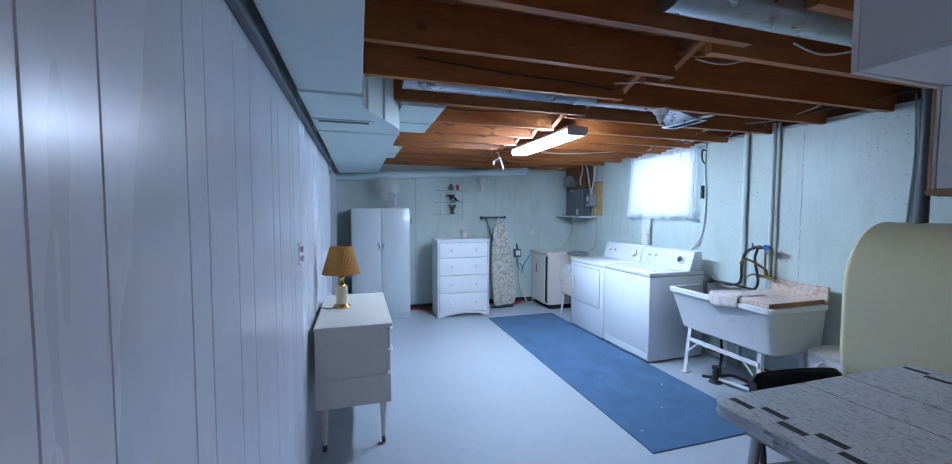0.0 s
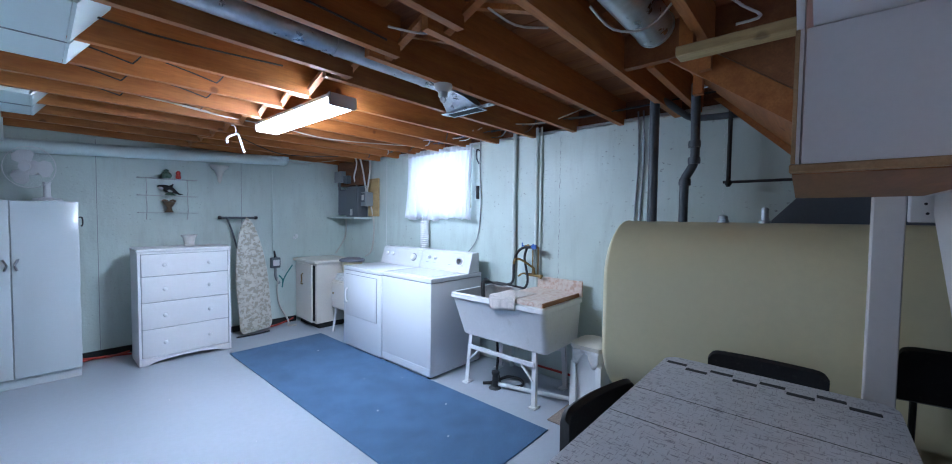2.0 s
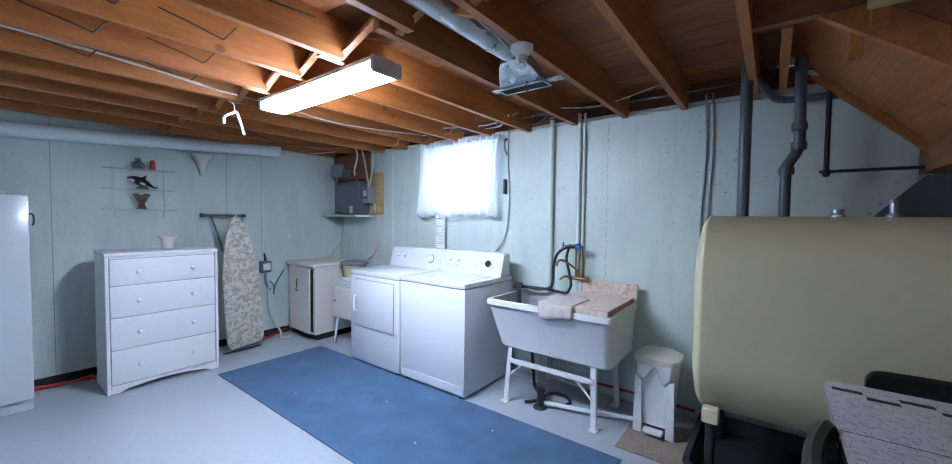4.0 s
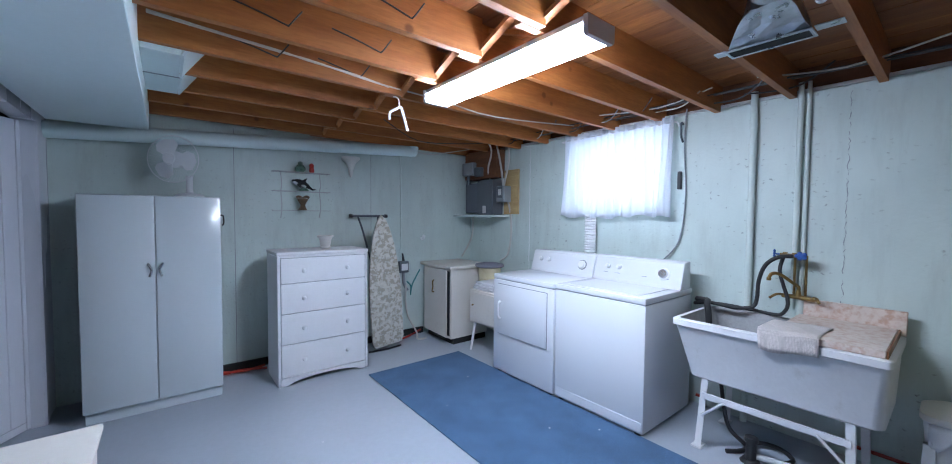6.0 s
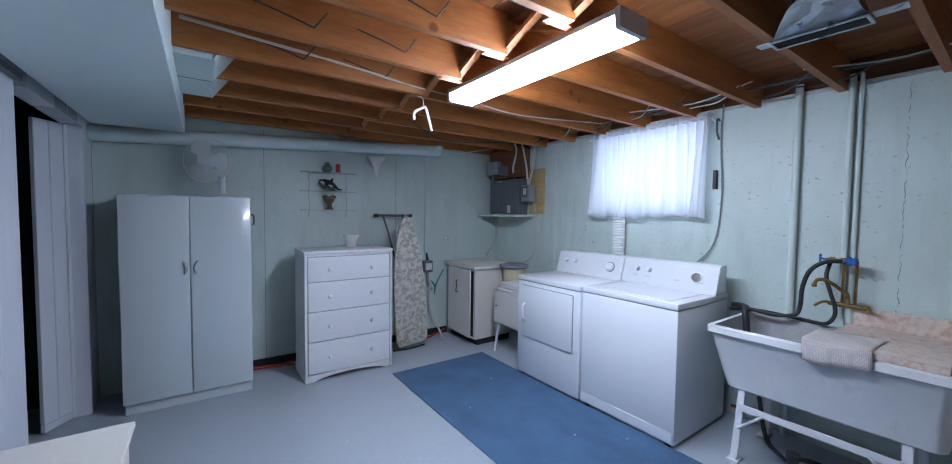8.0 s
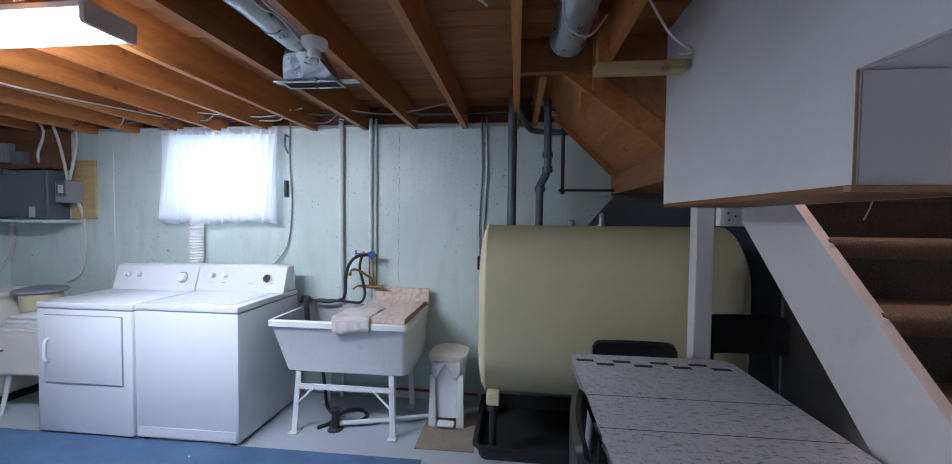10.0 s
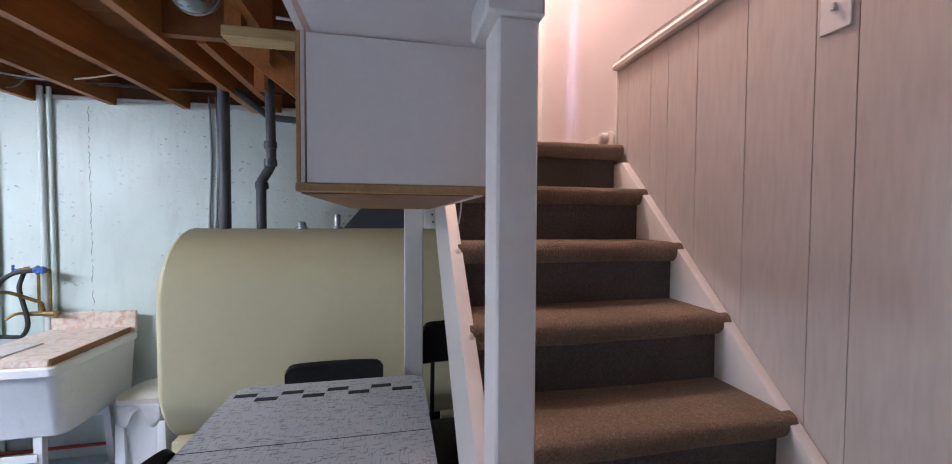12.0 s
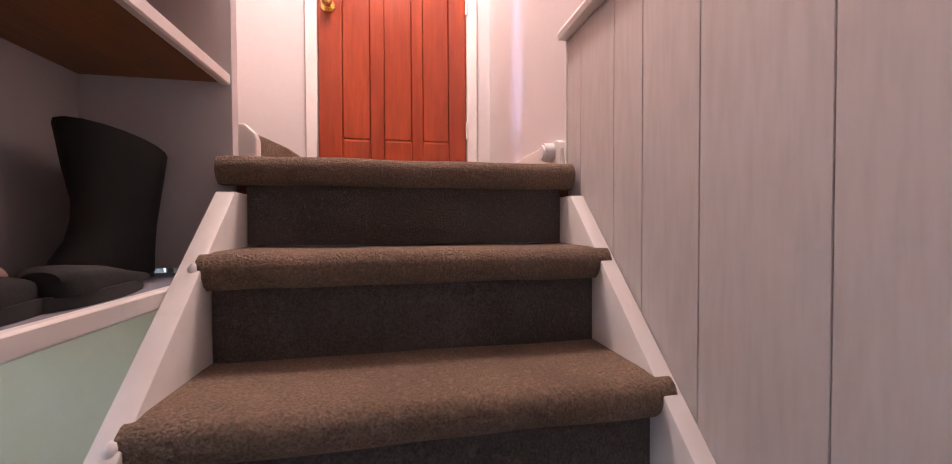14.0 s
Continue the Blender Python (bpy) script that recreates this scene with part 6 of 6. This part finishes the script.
part("body", box(B(), A0 + 0.005, A1 - 0.022, E0 + 0.006, E1 - 0.006, 0.475, 0.785, 0.003), "creampaint", ch)
part("top", box(B(), A0, A1 + 0.01, E0 - 0.004, E1 + 0.004, 0.786, 0.806, 0.005, 2), "creampaint", ch)
part("base", box(B(), A0 + 0.002, A1, E0, E1, 0.29, 0.474, 0.004), "creampaint", ch)
for k in range(2):
    for y0, y1 in ((E0 + 0.02, (E0 + E1) / 2 - 0.004), ((E0 + E1) / 2 + 0.004, E1 - 0.02)):
        d = part("drawer", box(B(), A1 - 0.021, A1 - 0.003, y0, y1, 0.485 + 0.15 * k, 0.627 + 0.15 * k, 0.006, 2), "creampaint", ch)
        zc, yc = 0.56 + 0.152 * k, (y0 + y1) / 2
        part("pull", tube(B(), [(A1 - 0.003, yc - 0.05, zc), (A1 + 0.02, yc - 0.045, zc - 0.005), (A1 + 0.02, yc + 0.045, zc - 0.005), (A1 - 0.003, yc + 0.05, zc)], 0.007, 8, 3), "plastic", d, "white pull")
for x in (A0 + 0.05, A1 - 0.05):
    for y in (E0 + 0.05, E1 - 0.05):
        part("leg", rod(B(), (x, y, 0.289), (x, y, 0.045), 0.024, 0.013, 14), "creampaint", ch)
        cb = B()
        rod(cb, (x - 0.011, y, 0.023), (x + 0.011, y, 0.023), 0.022, seg=14)
        rod(cb, (x, y, 0.03), (x, y, 0.05), 0.012)
        part("castor", cb, "blackpaint", ch, "dark castor wheel")
lp = thing("table_lamp", (0.07, 3.06, 0.806), "brass and cream table lamp with pleated amber shade, unlit", "lamp")
LXY = (0.07, 3.06)
b = B()
lathe(b, [(0.062, 0.0), (0.066, 0.008), (0.06, 0.016), (0.05, 0.02), (0.045, 0.028)], *LXY, 0.8065, 28)
part("foot", b, "brass", lp)
b = B()
lathe(b, [(0.042, 0.0)] + [(0.043 - 0.002 * (k % 2), 0.008 + 0.011 * k) for k in range(10)] + [(0.040, 0.125), (0.03, 0.13)], *LXY, 0.835, 24)
part("body", b, "cream", lp)
b = B()
lathe(b, [(0.03, 0.0), (0.018, 0.02), (0.013, 0.04), (0.02, 0.05), (0.024, 0.065), (0.017, 0.08), (0.014, 0.12)], *LXY, 0.966, 20)
part("neck", b, "brass", lp)
b = B()
lathe(b, [(0.135, 0.0), (0.134, 0.004), (0.078, 0.198), (0.077, 0.202), (0.073, 0.198), (0.129, 0.003)], *LXY, 1.058, 120, 0.012)
part("shade", b, "shade", lp, "pleated amber fabric shade")
solid("cable", tube(B(), [(0.05, 3.02, 0.82), (-0.02, 2.98, 0.818), (-0.08, 3.0, 0.818), (-0.108, 3.05, 0.70), (-0.11, 3.1, 0.4)], 0.004, 6, 4), "blackcable", "thin lamp flex running over the chest", "cable")
so = thing("outlet", (LX + 0.01, 2.27, 1.29), "white wall outlet plate on the panel wall", "outlet")
part("plate", box(B(), LX + 0.0005, LX + 0.006, 2.235, 2.300, 1.235, 1.350, 0.002), "plastic", so)
for z in (1.268, 1.317):
    part("socket", rod(B(), (LX + 0.0065, 2.2675, z), (LX + 0.022, 2.2675, z), 0.017, 0.015, 14), "plastic", so)

# ---- dining table and chairs ----
tb = thing("dining_table", (2.07, 0.74, 0), "grey laminate extension table with dark inlay dashes and metal edge", "table")
TZ, Q0, Q1, R0, R1 = 0.824, 1.43, 2.61, 0.39, 1.135


def rounded(x0, x1, y0, y1, r, corners):
    pts = []
    for (cx, cy, a0), on in zip(((x1, y1, 0), (x0, y1, 90), (x0, y0, 180), (x1, y0, 270)), corners):
        if not on:
            pts.append((cx, cy))
            continue
        sx, sy = (-1 if cx == x1 else 1), (-1 if cy == y1 else 1)
        for k in range(7):
            a = radians(a0 + 15 * k)
            pts.append((cx + sx * r + r * math.cos(a), cy + sy * r + r * math.sin(a)))
    return pts


for x0, x1, cs, nm in ((Q0, 1.91, (0, 1, 1, 0), "tabletop_leaf"), (1.912, 2.15, (0, 0, 0, 0), "extension_leaf"), (2.152, Q1, (1, 0, 0, 1), "tabletop_leaf")):
    leafp = part(nm, prism(B(), rounded(x0, x1, R0, R1, 0.06, cs), "z", TZ - 0.004, TZ), "laminate", tb)
    for k in range(4):
        grow = 0.002 * (k % 2)
        part("edge_band", prism(B(), rounded(x0 + (0.002 - grow if cs[1] else 0), x1 - (0.002 - grow if cs[0] else 0), R0 + 0.002 - grow, R1 - 0.002 + grow, 0.06, cs), "z", TZ - 0.045 + 0.010 * k, TZ - 0.0355 + 0.010 * k), "metaledge", leafp, "ribbed metal edge band")
for x in (1.911, 2.151):
    part("leaf_joint", box(B(), x - 0.0016, x + 0.0016, R0 + 0.004, R1 - 0.004, TZ + 0.0002, TZ + 0.0008), "inlay", tb, "dark joint between the leaves")
for base, sgn in ((Q0 + 0.13, 1), (Q1 - 0.13, -1)):
    for row in range(2):
        x = base - sgn * 0.043 * row
        y = R0 + 0.05 + 0.085 * row
        while y < R1 - 0.08:
            part("inlay", box(B(), x - 0.014, x + 0.014, y, y + 0.080, TZ + 0.0002, TZ + 0.0012), "inlay", tb)
            y += 0.17
for x in (Q0 + 0.12, Q1 - 0.12):
    for y in (R0 + 0.10, R1 - 0.10):
        part("leg", tube(B(), [(x, y, TZ - 0.045), (x + (0.02 if x > 2 else -0.02), y + (0.03 if y > 0.7 else -0.03), 0.3), (x + (0.03 if x > 2 else -0.03), y + (0.05 if y > 0.7 else -0.05), 0.0)], 0.017, 10, 3), "metaledge", tb, "grey metal leg")
part("frame", box(B(), Q0 + 0.08, Q1 - 0.08, R0 + 0.08, R1 - 0.08, TZ - 0.10, TZ - 0.046), "midgrey", tb)


def chair(x, y, rz, label, rise=0.0):
    """A kitchen chair: black vinyl seat and curved back on a bent metal tube frame. It faces +y before it is turned."""
    c = thing("dining_chair", (x, y, 0), label, "chair", "black kitchen chairs")
    m = pose(x, y, 0, 0, 0, rz)
    part("seat", prism(B(), rounded(-0.21, 0.21, -0.20, 0.20, 0.06, (1, 1, 1, 1)), "z", 0.43, 0.475, 0.012), "black", c, m=m)
    b = B()
    n, cols = 28, []
    for i in range(n + 1):
        u = -1 + 2 * i / n
        px, py = 0.215 * u, -0.235 + 0.022 * u * u
        top = 0.850 + rise - 0.030 * abs(u) ** 18
        cols.append([b.verts.new((px, py + dy, zz)) for dy, zz in ((-0.018, 0.64 + rise), (0.0, 0.63 + rise), (0.018, 0.64 + rise), (0.018, top - 0.012), (0.0, top), (-0.018, top - 0.012))])
    for a, d2 in zip(cols, cols[1:]):
        for k in range(6):
            b.faces.new((a[k], a[(k + 1) % 6], d2[(k + 1) % 6], d2[k]))
    b.faces.new(cols[0])
    b.faces.new(cols[-1][::-1])
    part("backrest", b, "black", c, "curved black vinyl back with scuffed edge", m=m)
    for s in (-1, 1):
        part("back_post", tube(B(), [(0.17 * s, -0.20, 0.0), (0.17 * s, -0.19, 0.42), (0.165 * s, -0.215, 0.62), (0.16 * s, -0.235, 0.72 + rise)], 0.011, 8, 3), "blackpaint", c, m=m)
        part("front_leg", tube(B(), [(0.18 * s, 0.19, 0.0), (0.17 * s, 0.17, 0.43)], 0.011, 8, 2), "blackpaint", c, m=m)
    part("stretcher", tube(B(), [(-0.17, 0.0, 0.425), (0.17, 0.0, 0.425)], 0.009, 8, 2), "blackpaint", c, m=m)
    return c


chair(1.93, 0.97, 172, "black vinyl kitchen chair pushed under the long side of the table")
chair(2.55, 0.78, 90, "black vinyl kitchen chair at the far end of the table")
chair(2.685, 0.155, 90, "black high-backed chair standing under the stairs", 0.13)
# ---- things among the joists ----
rd = thing("round_duct", (1.5, 2.43, 2.3), "galvanised round air duct with a register boot between the joists", "duct")
b = B()
rod(b, (0.46, 2.43, 2.315), (2.36, 2.43, 2.315), 0.062, seg=22)
part("pipe", b, "galv", rd)
for x in (0.95, 1.62, 2.20):
    b = B()
    rod(b, (x - 0.012, 2.43, 2.315), (x + 0.012, 2.43, 2.315), 0.066, seg=22)
    part("joint_band", b, "galv", rd)
b = B()
rng = random.Random(12)
rims = []
for s in range(6):
    u = s / 5
    x0, x1 = 2.37 + 0.215 * u, 2.385 + 0.28 * u
    z0, z1 = 2.255 - 0.048 * u ** 2, 2.377 - 0.165 * u ** 0.8
    ya, yb = 2.368 - 0.020 * u, 2.492 + 0.145 * u
    ring = [(x0, ya, z0)] + [(x0, ya + (yb - ya) * q / 5, z0) for q in range(1, 6)] + [(x1, yb - (yb - ya) * q / 5, z1) for q in range(6)]
    rims.append([b.verts.new((px + rng.uniform(-0.005, 0.005), py + rng.uniform(-0.004, 0.004), pz + rng.uniform(-0.006, 0.006))) for px, py, pz in ring])
for ra, rb in zip(rims, rims[1:]):
    bridge(b, ra, rb)
b.faces.new(rims[0][::-1])
b.faces.new(rims[-1])
part("boot", b, "galv", rd, "crumpled sheet-metal boot", smooth=False)
for x0, x1, y0, y1 in ((2.575, 2.588, 2.335, 2.65), (2.668, 2.681, 2.335, 2.65), (2.589, 2.667, 2.335, 2.348), (2.589, 2.667, 2.637, 2.65)):
    part("flange", box(B(), x0, x1, y0, y1, 2.192, 2.199, 0.002), "galv", rd)
# near-black plate stands for the dark inside the register mouth
part("opening", box(B(), 2.590, 2.666, 2.349, 2.636, 2.194, 2.203), "dark", rd, "near-black plate for the shade inside the register")
for y0, y1 in ((2.245, 2.334), (2.651, 2.70)):
    part("hanger_strap", box(B(), 2.60, 2.655, y0, y1, 2.206, 2.211), "galv", rd)
rd2 = thing("round_duct", (1.9, 1.19, 2.3), "galvanised round air duct stub between the joists", "duct")
part("pipe", rod(B(), (1.25, 1.19, 2.305), (2.44, 1.19, 2.305), 0.078, seg=22), "galv", rd2)
part("end_cap", rod(B(), (2.441, 1.19, 2.305), (2.452, 1.19, 2.305), 0.082, seg=22), "galv", rd2)
lh = thing("lampholder", (2.17, 2.24, 2.2), "round white porcelain lampholder under a joist", "lamp")
b = B()
lathe(b, [(0.022, 0.0), (0.027, 0.008), (0.027, 0.03), (0.042, 0.042), (0.052, 0.058), (0.052, 0.072)], 2.17, 2.235, 2.138, 22)
part("base", b, "ceramic", lh)
b = B()
ball(b, (2.17, 2.235, 2.128), 0.018)
part("bulb", b, "shelfglass", lh, "clear unlit bulb")
solid("timber_batten", box(B(), 2.36, 2.44, 0.70, 1.08, 2.125, 2.165, 0.004), "pine", "pale yellow timber batten fixed under the joists", "batten")
solid("batten_hanger", box(B(), 2.37, 2.43, 1.02, 1.07, 2.166, 2.388), "joist", "short upright block above the batten", "block")

hg = B()
tube(hg, [(1.722, 4.19, 2.125), (1.722, 4.195, 2.165), (1.715, 4.21, 2.185), (1.70, 4.225, 2.19)], 0.004, 8, 4)
tube(hg, [(1.662, 4.2, 2.035), (1.660, 4.2, 2.066), (1.672, 4.2, 2.088), (1.705, 4.197, 2.108), (1.735, 4.193, 2.122), (1.750, 4.193, 2.085), (1.768, 4.19, 2.02), (1.780, 4.19, 1.978)], 0.0085, 8, 4)
solid("clothes_hanger", hg, "plastic", "white plastic clothes hanger hooked on a joist", "hanger")

# cables stapled along and slung between the joists
slack = (
    ([(0.5, 4.247, 2.335), (0.8, 4.248, 2.318), (1.05, 4.247, 2.302), (1.2, 4.247, 2.298), (1.45, 4.247, 2.272), (1.66, 4.245, 2.255), (2.1, 4.27, 2.25), (2.6, 4.27, 2.22), (3.6, 4.27, 2.30)], "whitecable"),
    ([(0.5, 4.250, 2.345), (0.8, 4.250, 2.324), (1.05, 4.249, 2.309), (1.2, 4.247, 2.292), (1.45, 4.249, 2.280), (1.68, 4.247, 2.25)], "whitecable"),
    ([(1.86, 2.34, 2.31), (1.98, 2.32, 2.262), (2.08, 2.30, 2.25), (2.16, 2.27, 2.215)], "whitecable"),
    ([(1.88, 2.36, 2.30), (1.97, 2.34, 2.248), (2.07, 2.33, 2.262), (2.18, 2.30, 2.21)], "whitecable"),
    ([(1.80, 1.60, 2.27), (1.95, 1.575, 2.252), (2.12, 1.53, 2.29)], "whitecable"),
    ([(1.62, 1.99, 2.255), (1.75, 1.95, 2.262), (1.86, 1.93, 2.30)], "whitecable"),
    ([(1.98, 1.27, 2.235), (2.10, 1.23, 2.185), (2.20, 1.14, 2.20), (2.27, 1.06, 2.31)], "whitecable"),
    ([(2.08, 1.03, 2.40), (2.18, 0.86, 2.20), (2.15, 0.78, 2.11), (2.12, 0.84, 2.09)], "whitecable"),
    ([(0.5, 2.98, 2.34), (1.0, 2.98, 2.30), (1.6, 2.98, 2.33)], "blackcable"),
    ([(0.5, 2.11, 2.32), (0.8, 2.108, 2.30), (1.1, 2.11, 2.285), (1.4, 2.108, 2.28), (1.7, 2.11, 2.262)], "blackcable"),
    ([(3.55, 0.9, 2.30), (3.5, 1.8, 2.27), (3.52, 2.6, 2.29), (3.5, 3.4, 2.28), (3.55, 4.6, 2.30), (3.6, 5.4, 2.28)], "blackcable"),
    ([(3.62, 0.9, 2.33), (3.6, 1.9, 2.29), (3.62, 2.9, 2.31), (3.6, 4.0, 2.28), (3.64, 5.2, 2.29)], "darkpipe"),
    ([(3.35, 1.9, 2.30), (3.45, 2.35, 2.26), (3.4, 2.75, 2.30)], "whitecable"),
    ([(3.4, 3.0, 2.30), (3.5, 3.4, 2.27), (3.45, 3.9, 2.30)], "whitecable"),
    ([(2.0, 5.0, 2.24), (2.5, 5.3, 2.17), (3.0, 5.3, 2.2), (3.4, 5.3, 2.26)], "blackcable"),
    ([(2.75, 5.99, 2.21), (3.05, 5.97, 2.17), (3.2, 5.8, 2.19), (3.45, 5.7, 2.24)], "whitecable"),
    ([(0.48, 3.02, 2.37), (0.46, 2.4, 2.39), (0.36, 2.1, 2.385), (0.27, 1.8, 2.37), (0.30, 1.2, 2.33)], "blackcable"),
)
rng = random.Random(21)
bundle = []
for k in range(9):
    y0 = 2.45 + 0.30 * k + rng.uniform(-0.08, 0.08)
    x0 = rng.uniform(3.30, 3.45)
    bundle.append(([(x0, y0, 2.275 + rng.uniform(0.0, 0.03)), (x0 + 0.12, y0 + 0.16, 2.235 + rng.uniform(-0.008, 0.01)), (x0 + 0.20, y0 + 0.34, 2.25), (3.66, y0 + 0.50, 2.285)], ("blackcable", "darkpipe", "whitecable", "blackcable", "midgrey")[k % 5]))
for pts, mat in slack + tuple(bundle):
    solid("cable", tube(B(), pts, 0.0048, 6, 4), mat, "white cable slung between the joists" if mat == "whitecable" else "dark cable slung between the joists", "cable")
# thin black lines along the joist faces, each with a turned-up end
for x, y in ((1.438, 3.865), (1.39, 3.455), (0.997, 3.865), (1.494, 4.275), (1.035, 4.275), (1.0, 3.455)):
    f = y - 0.019 - 0.004
    solid("wire_hook", tube(B(), [(x - 0.25, f, 2.322), (x - 0.12, f, 2.300), (x - 0.012, f, 2.276), (x, f - 0.004, 2.276), (x + 0.016, f - 0.012, 2.296), (x + 0.055, f - 0.006, 2.352)], 0.0038, 6, 3), "blackcable", "thin black line along a joist face, ending in a turned-up hook", "hook")

# ---- on the landing and in the shoe cupboard ----
b = B()
prism(b, [(2.626, 1.862), (3.58, 1.862), (3.58, 1.955), (2.66, 1.955), (2.635, 1.945), (2.626, 1.925)], "y", SY - 0.006, SY + 0.014, 0.003)
structure("baseboard", b, "trim", "white skirting board on the landing", "baseboard")
b = B()
rod(b, (2.69, SY + 0.015, 1.922), (2.69, SY + 0.045, 1.922), 0.030, 0.028, 24)
rod(b, (2.69, SY + 0.045, 1.922), (2.69, SY + 0.049, 1.922), 0.022, 0.020, 24)
solid("night_light", b, "plastic", "round white plastic night light on the skirting", "night light")
b = B()
prism(b, [(0.298, 1.864), (0.66, 1.864), (0.66, 1.962), (0.338, 1.966), (0.326, 1.964), (0.304, 1.942), (0.298, 1.925)], "x", 2.655, 2.69, 0.004)
structure("baseboard", b, "trim", "white painted upstand beside the upper flight", "baseboard")
sp = thing("light_switch", (1.655, SY, 2.0), "white light switch plate on the panelling", "switch")
part("plate", box(B(), 1.62, 1.69, SY + 0.0005, SY + 0.007, 1.975, 2.09, 0.002), "plastic", sp)
part("toggle", box(B(), 1.65, 1.66, SY + 0.0072, SY + 0.018, 2.023, 2.042, 0.002), "plastic", sp)

SHF = CZ + 0.0245


def boot(x, y, rz):
    """A tall black leather boot standing on its sole, toe along +x before it is turned."""
    bt = thing("boot", (x, y, SHF), "tall black leather boot standing on the shoe shelf", "boot")
    m = pose(x, y, SHF, 0, 0, rz)
    b = B()
    cols = []
    for z, cx, rx, ry in ((0.012, 0.04, 0.120, 0.048), (0.05, 0.038, 0.116, 0.05), (0.085, 0.02, 0.098, 0.05), (0.12, 0.01, 0.095, 0.048), (0.16, 0.003, 0.098, 0.05), (0.22, 0.005, 0.108, 0.06), (0.285, 0.008, 0.122, 0.065)):
        cols.append([b.verts.new((cx + rx * math.cos(2 * math.pi * k / 18), ry * math.sin(2 * math.pi * k / 18), z + (0.02 * math.cos(2 * math.pi * k / 18) if z > 0.25 else 0))) for k in range(18)])
    for a, c in zip(cols, cols[1:]):
        bridge(b, a, c)
    b.faces.new(cols[0][::-1])
    b.faces.new(cols[-1])
    part("shaft", b, "leather", bt, m=m)
    b = B()
    sole = [b.verts.new((0.04 + 0.117 * math.cos(2 * math.pi * k / 18), 0.048 * math.sin(2 * math.pi * k / 18), z)) for z in (0.0, 0.013) for k in range(18)]
    bridge(b, sole[:18], sole[18:])
    b.faces.new(sole[:18][::-1])
    b.faces.new(sole[18:])
    part("sole", b, "rubber", bt, m=m)
    return bt


def shoe(x, y, rz, upper, name, label):
    s = thing("shoe", (x, y, SHF), label, "shoe", name)
    m = pose(x, y, SHF, 0, 0, rz)
    b = B()
    cols = []
    tall = 1.22 if upper == "shoe" else 0.62
    for px, w, h in ((-0.112, 0.010, 0.055), (-0.108, 0.024, 0.085), (-0.095, 0.034, 0.097), (-0.06, 0.036, 0.093), (0.0, 0.036, 0.082), (0.05, 0.041, 0.06), (0.09, 0.038, 0.048), (0.108, 0.026, 0.04), (0.114, 0.012, 0.034)):
        cols.append([b.verts.new((px, w * math.cos(math.pi * k / 12) * (1 if 0 < k < 12 else 1.03), 0.018 + (h * tall - 0.018) * math.sin(math.pi * k / 12) ** 0.42 if 0 < k < 12 else 0.018)) for k in range(13)])
    m = m @ Matrix.Diagonal((1.05, 1.0, 1.0, 1.0))
    for a, c in zip(cols, cols[1:]):
        bridge(b, a, c)
    b.faces.new(cols[0])
    b.faces.new(cols[-1][::-1])
    part("upper", b, upper, s, m=m)
    b = B()
    ring = [(0.120 * math.cos(2 * math.pi * k / 20), 0.043 * math.sin(2 * math.pi * k / 20)) for k in range(20)]
    prism(b, ring, "z", 0.0, 0.02)
    part("sole", b, "gum" if upper == "shoe" else "rubber", s, m=m)
    if upper == "shoe":
        part("heel_seam", tube(B(), [(-0.06, -0.0365, 0.075), (-0.10, -0.0315, 0.082), (-0.1155, 0.0, 0.085), (-0.10, 0.0315, 0.082), (-0.06, 0.0365, 0.075)], 0.002, 6, 4), "gum", s, "brown heel seam", m=m)
        for k in range(3):
            part("lace", tube(B(), [(0.0 + 0.025 * k, -0.028, 0.088 - 0.014 * k), (0.01 + 0.025 * k, 0.0, 0.112 - 0.014 * k), (0.0 + 0.025 * k, 0.028, 0.088 - 0.014 * k)], 0.003, 6, 3), "linen", s, m=m)
    return s


boot(2.488, 0.505, 178)
for x, y, rz in ((2.065, 0.545, 30), (2.145, 0.495, 26), (1.80, 0.555, 48)):
    shoe(x, y, rz, "shoe", "pale shoes on the shoe shelf", "pale suede lace-up shoe on the shoe shelf")
for x, y, rz in ((2.265, 0.410, 8), (2.13, 0.425, 14)):
    shoe(x, y, rz, "leather", "dark shoes on the shoe shelf", "low black leather shoe on the shoe shelf")
solid("cable", tube(B(), [(1.95, CY0 + 0.03, SHF + 0.03), (1.95, CY0 - 0.006, SHF + 0.012), (1.96, CY0 - 0.012, 1.55), (1.98, CY0 - 0.008, 1.50)], 0.0025, 6, 4), "linen", "loose shoe lace hanging over the shelf edge", "lace")

# dark clutter under the stairs
cl = thing("storage_box", (2.95, 0.55, 0), "dark plastic storage crate under the stairs", "box")
part("body", box(B(), 2.68, 2.94, 0.485, 0.70, 0.14, 0.45, 0.012, 2), "blackpaint", cl)
part("lid", box(B(), 2.67, 2.95, 0.475, 0.71, 0.451, 0.475, 0.008, 2), "slate", cl)
part("base", box(B(), 2.69, 2.93, 0.495, 0.69, 0.0, 0.139, 0.008), "blackpaint", cl)
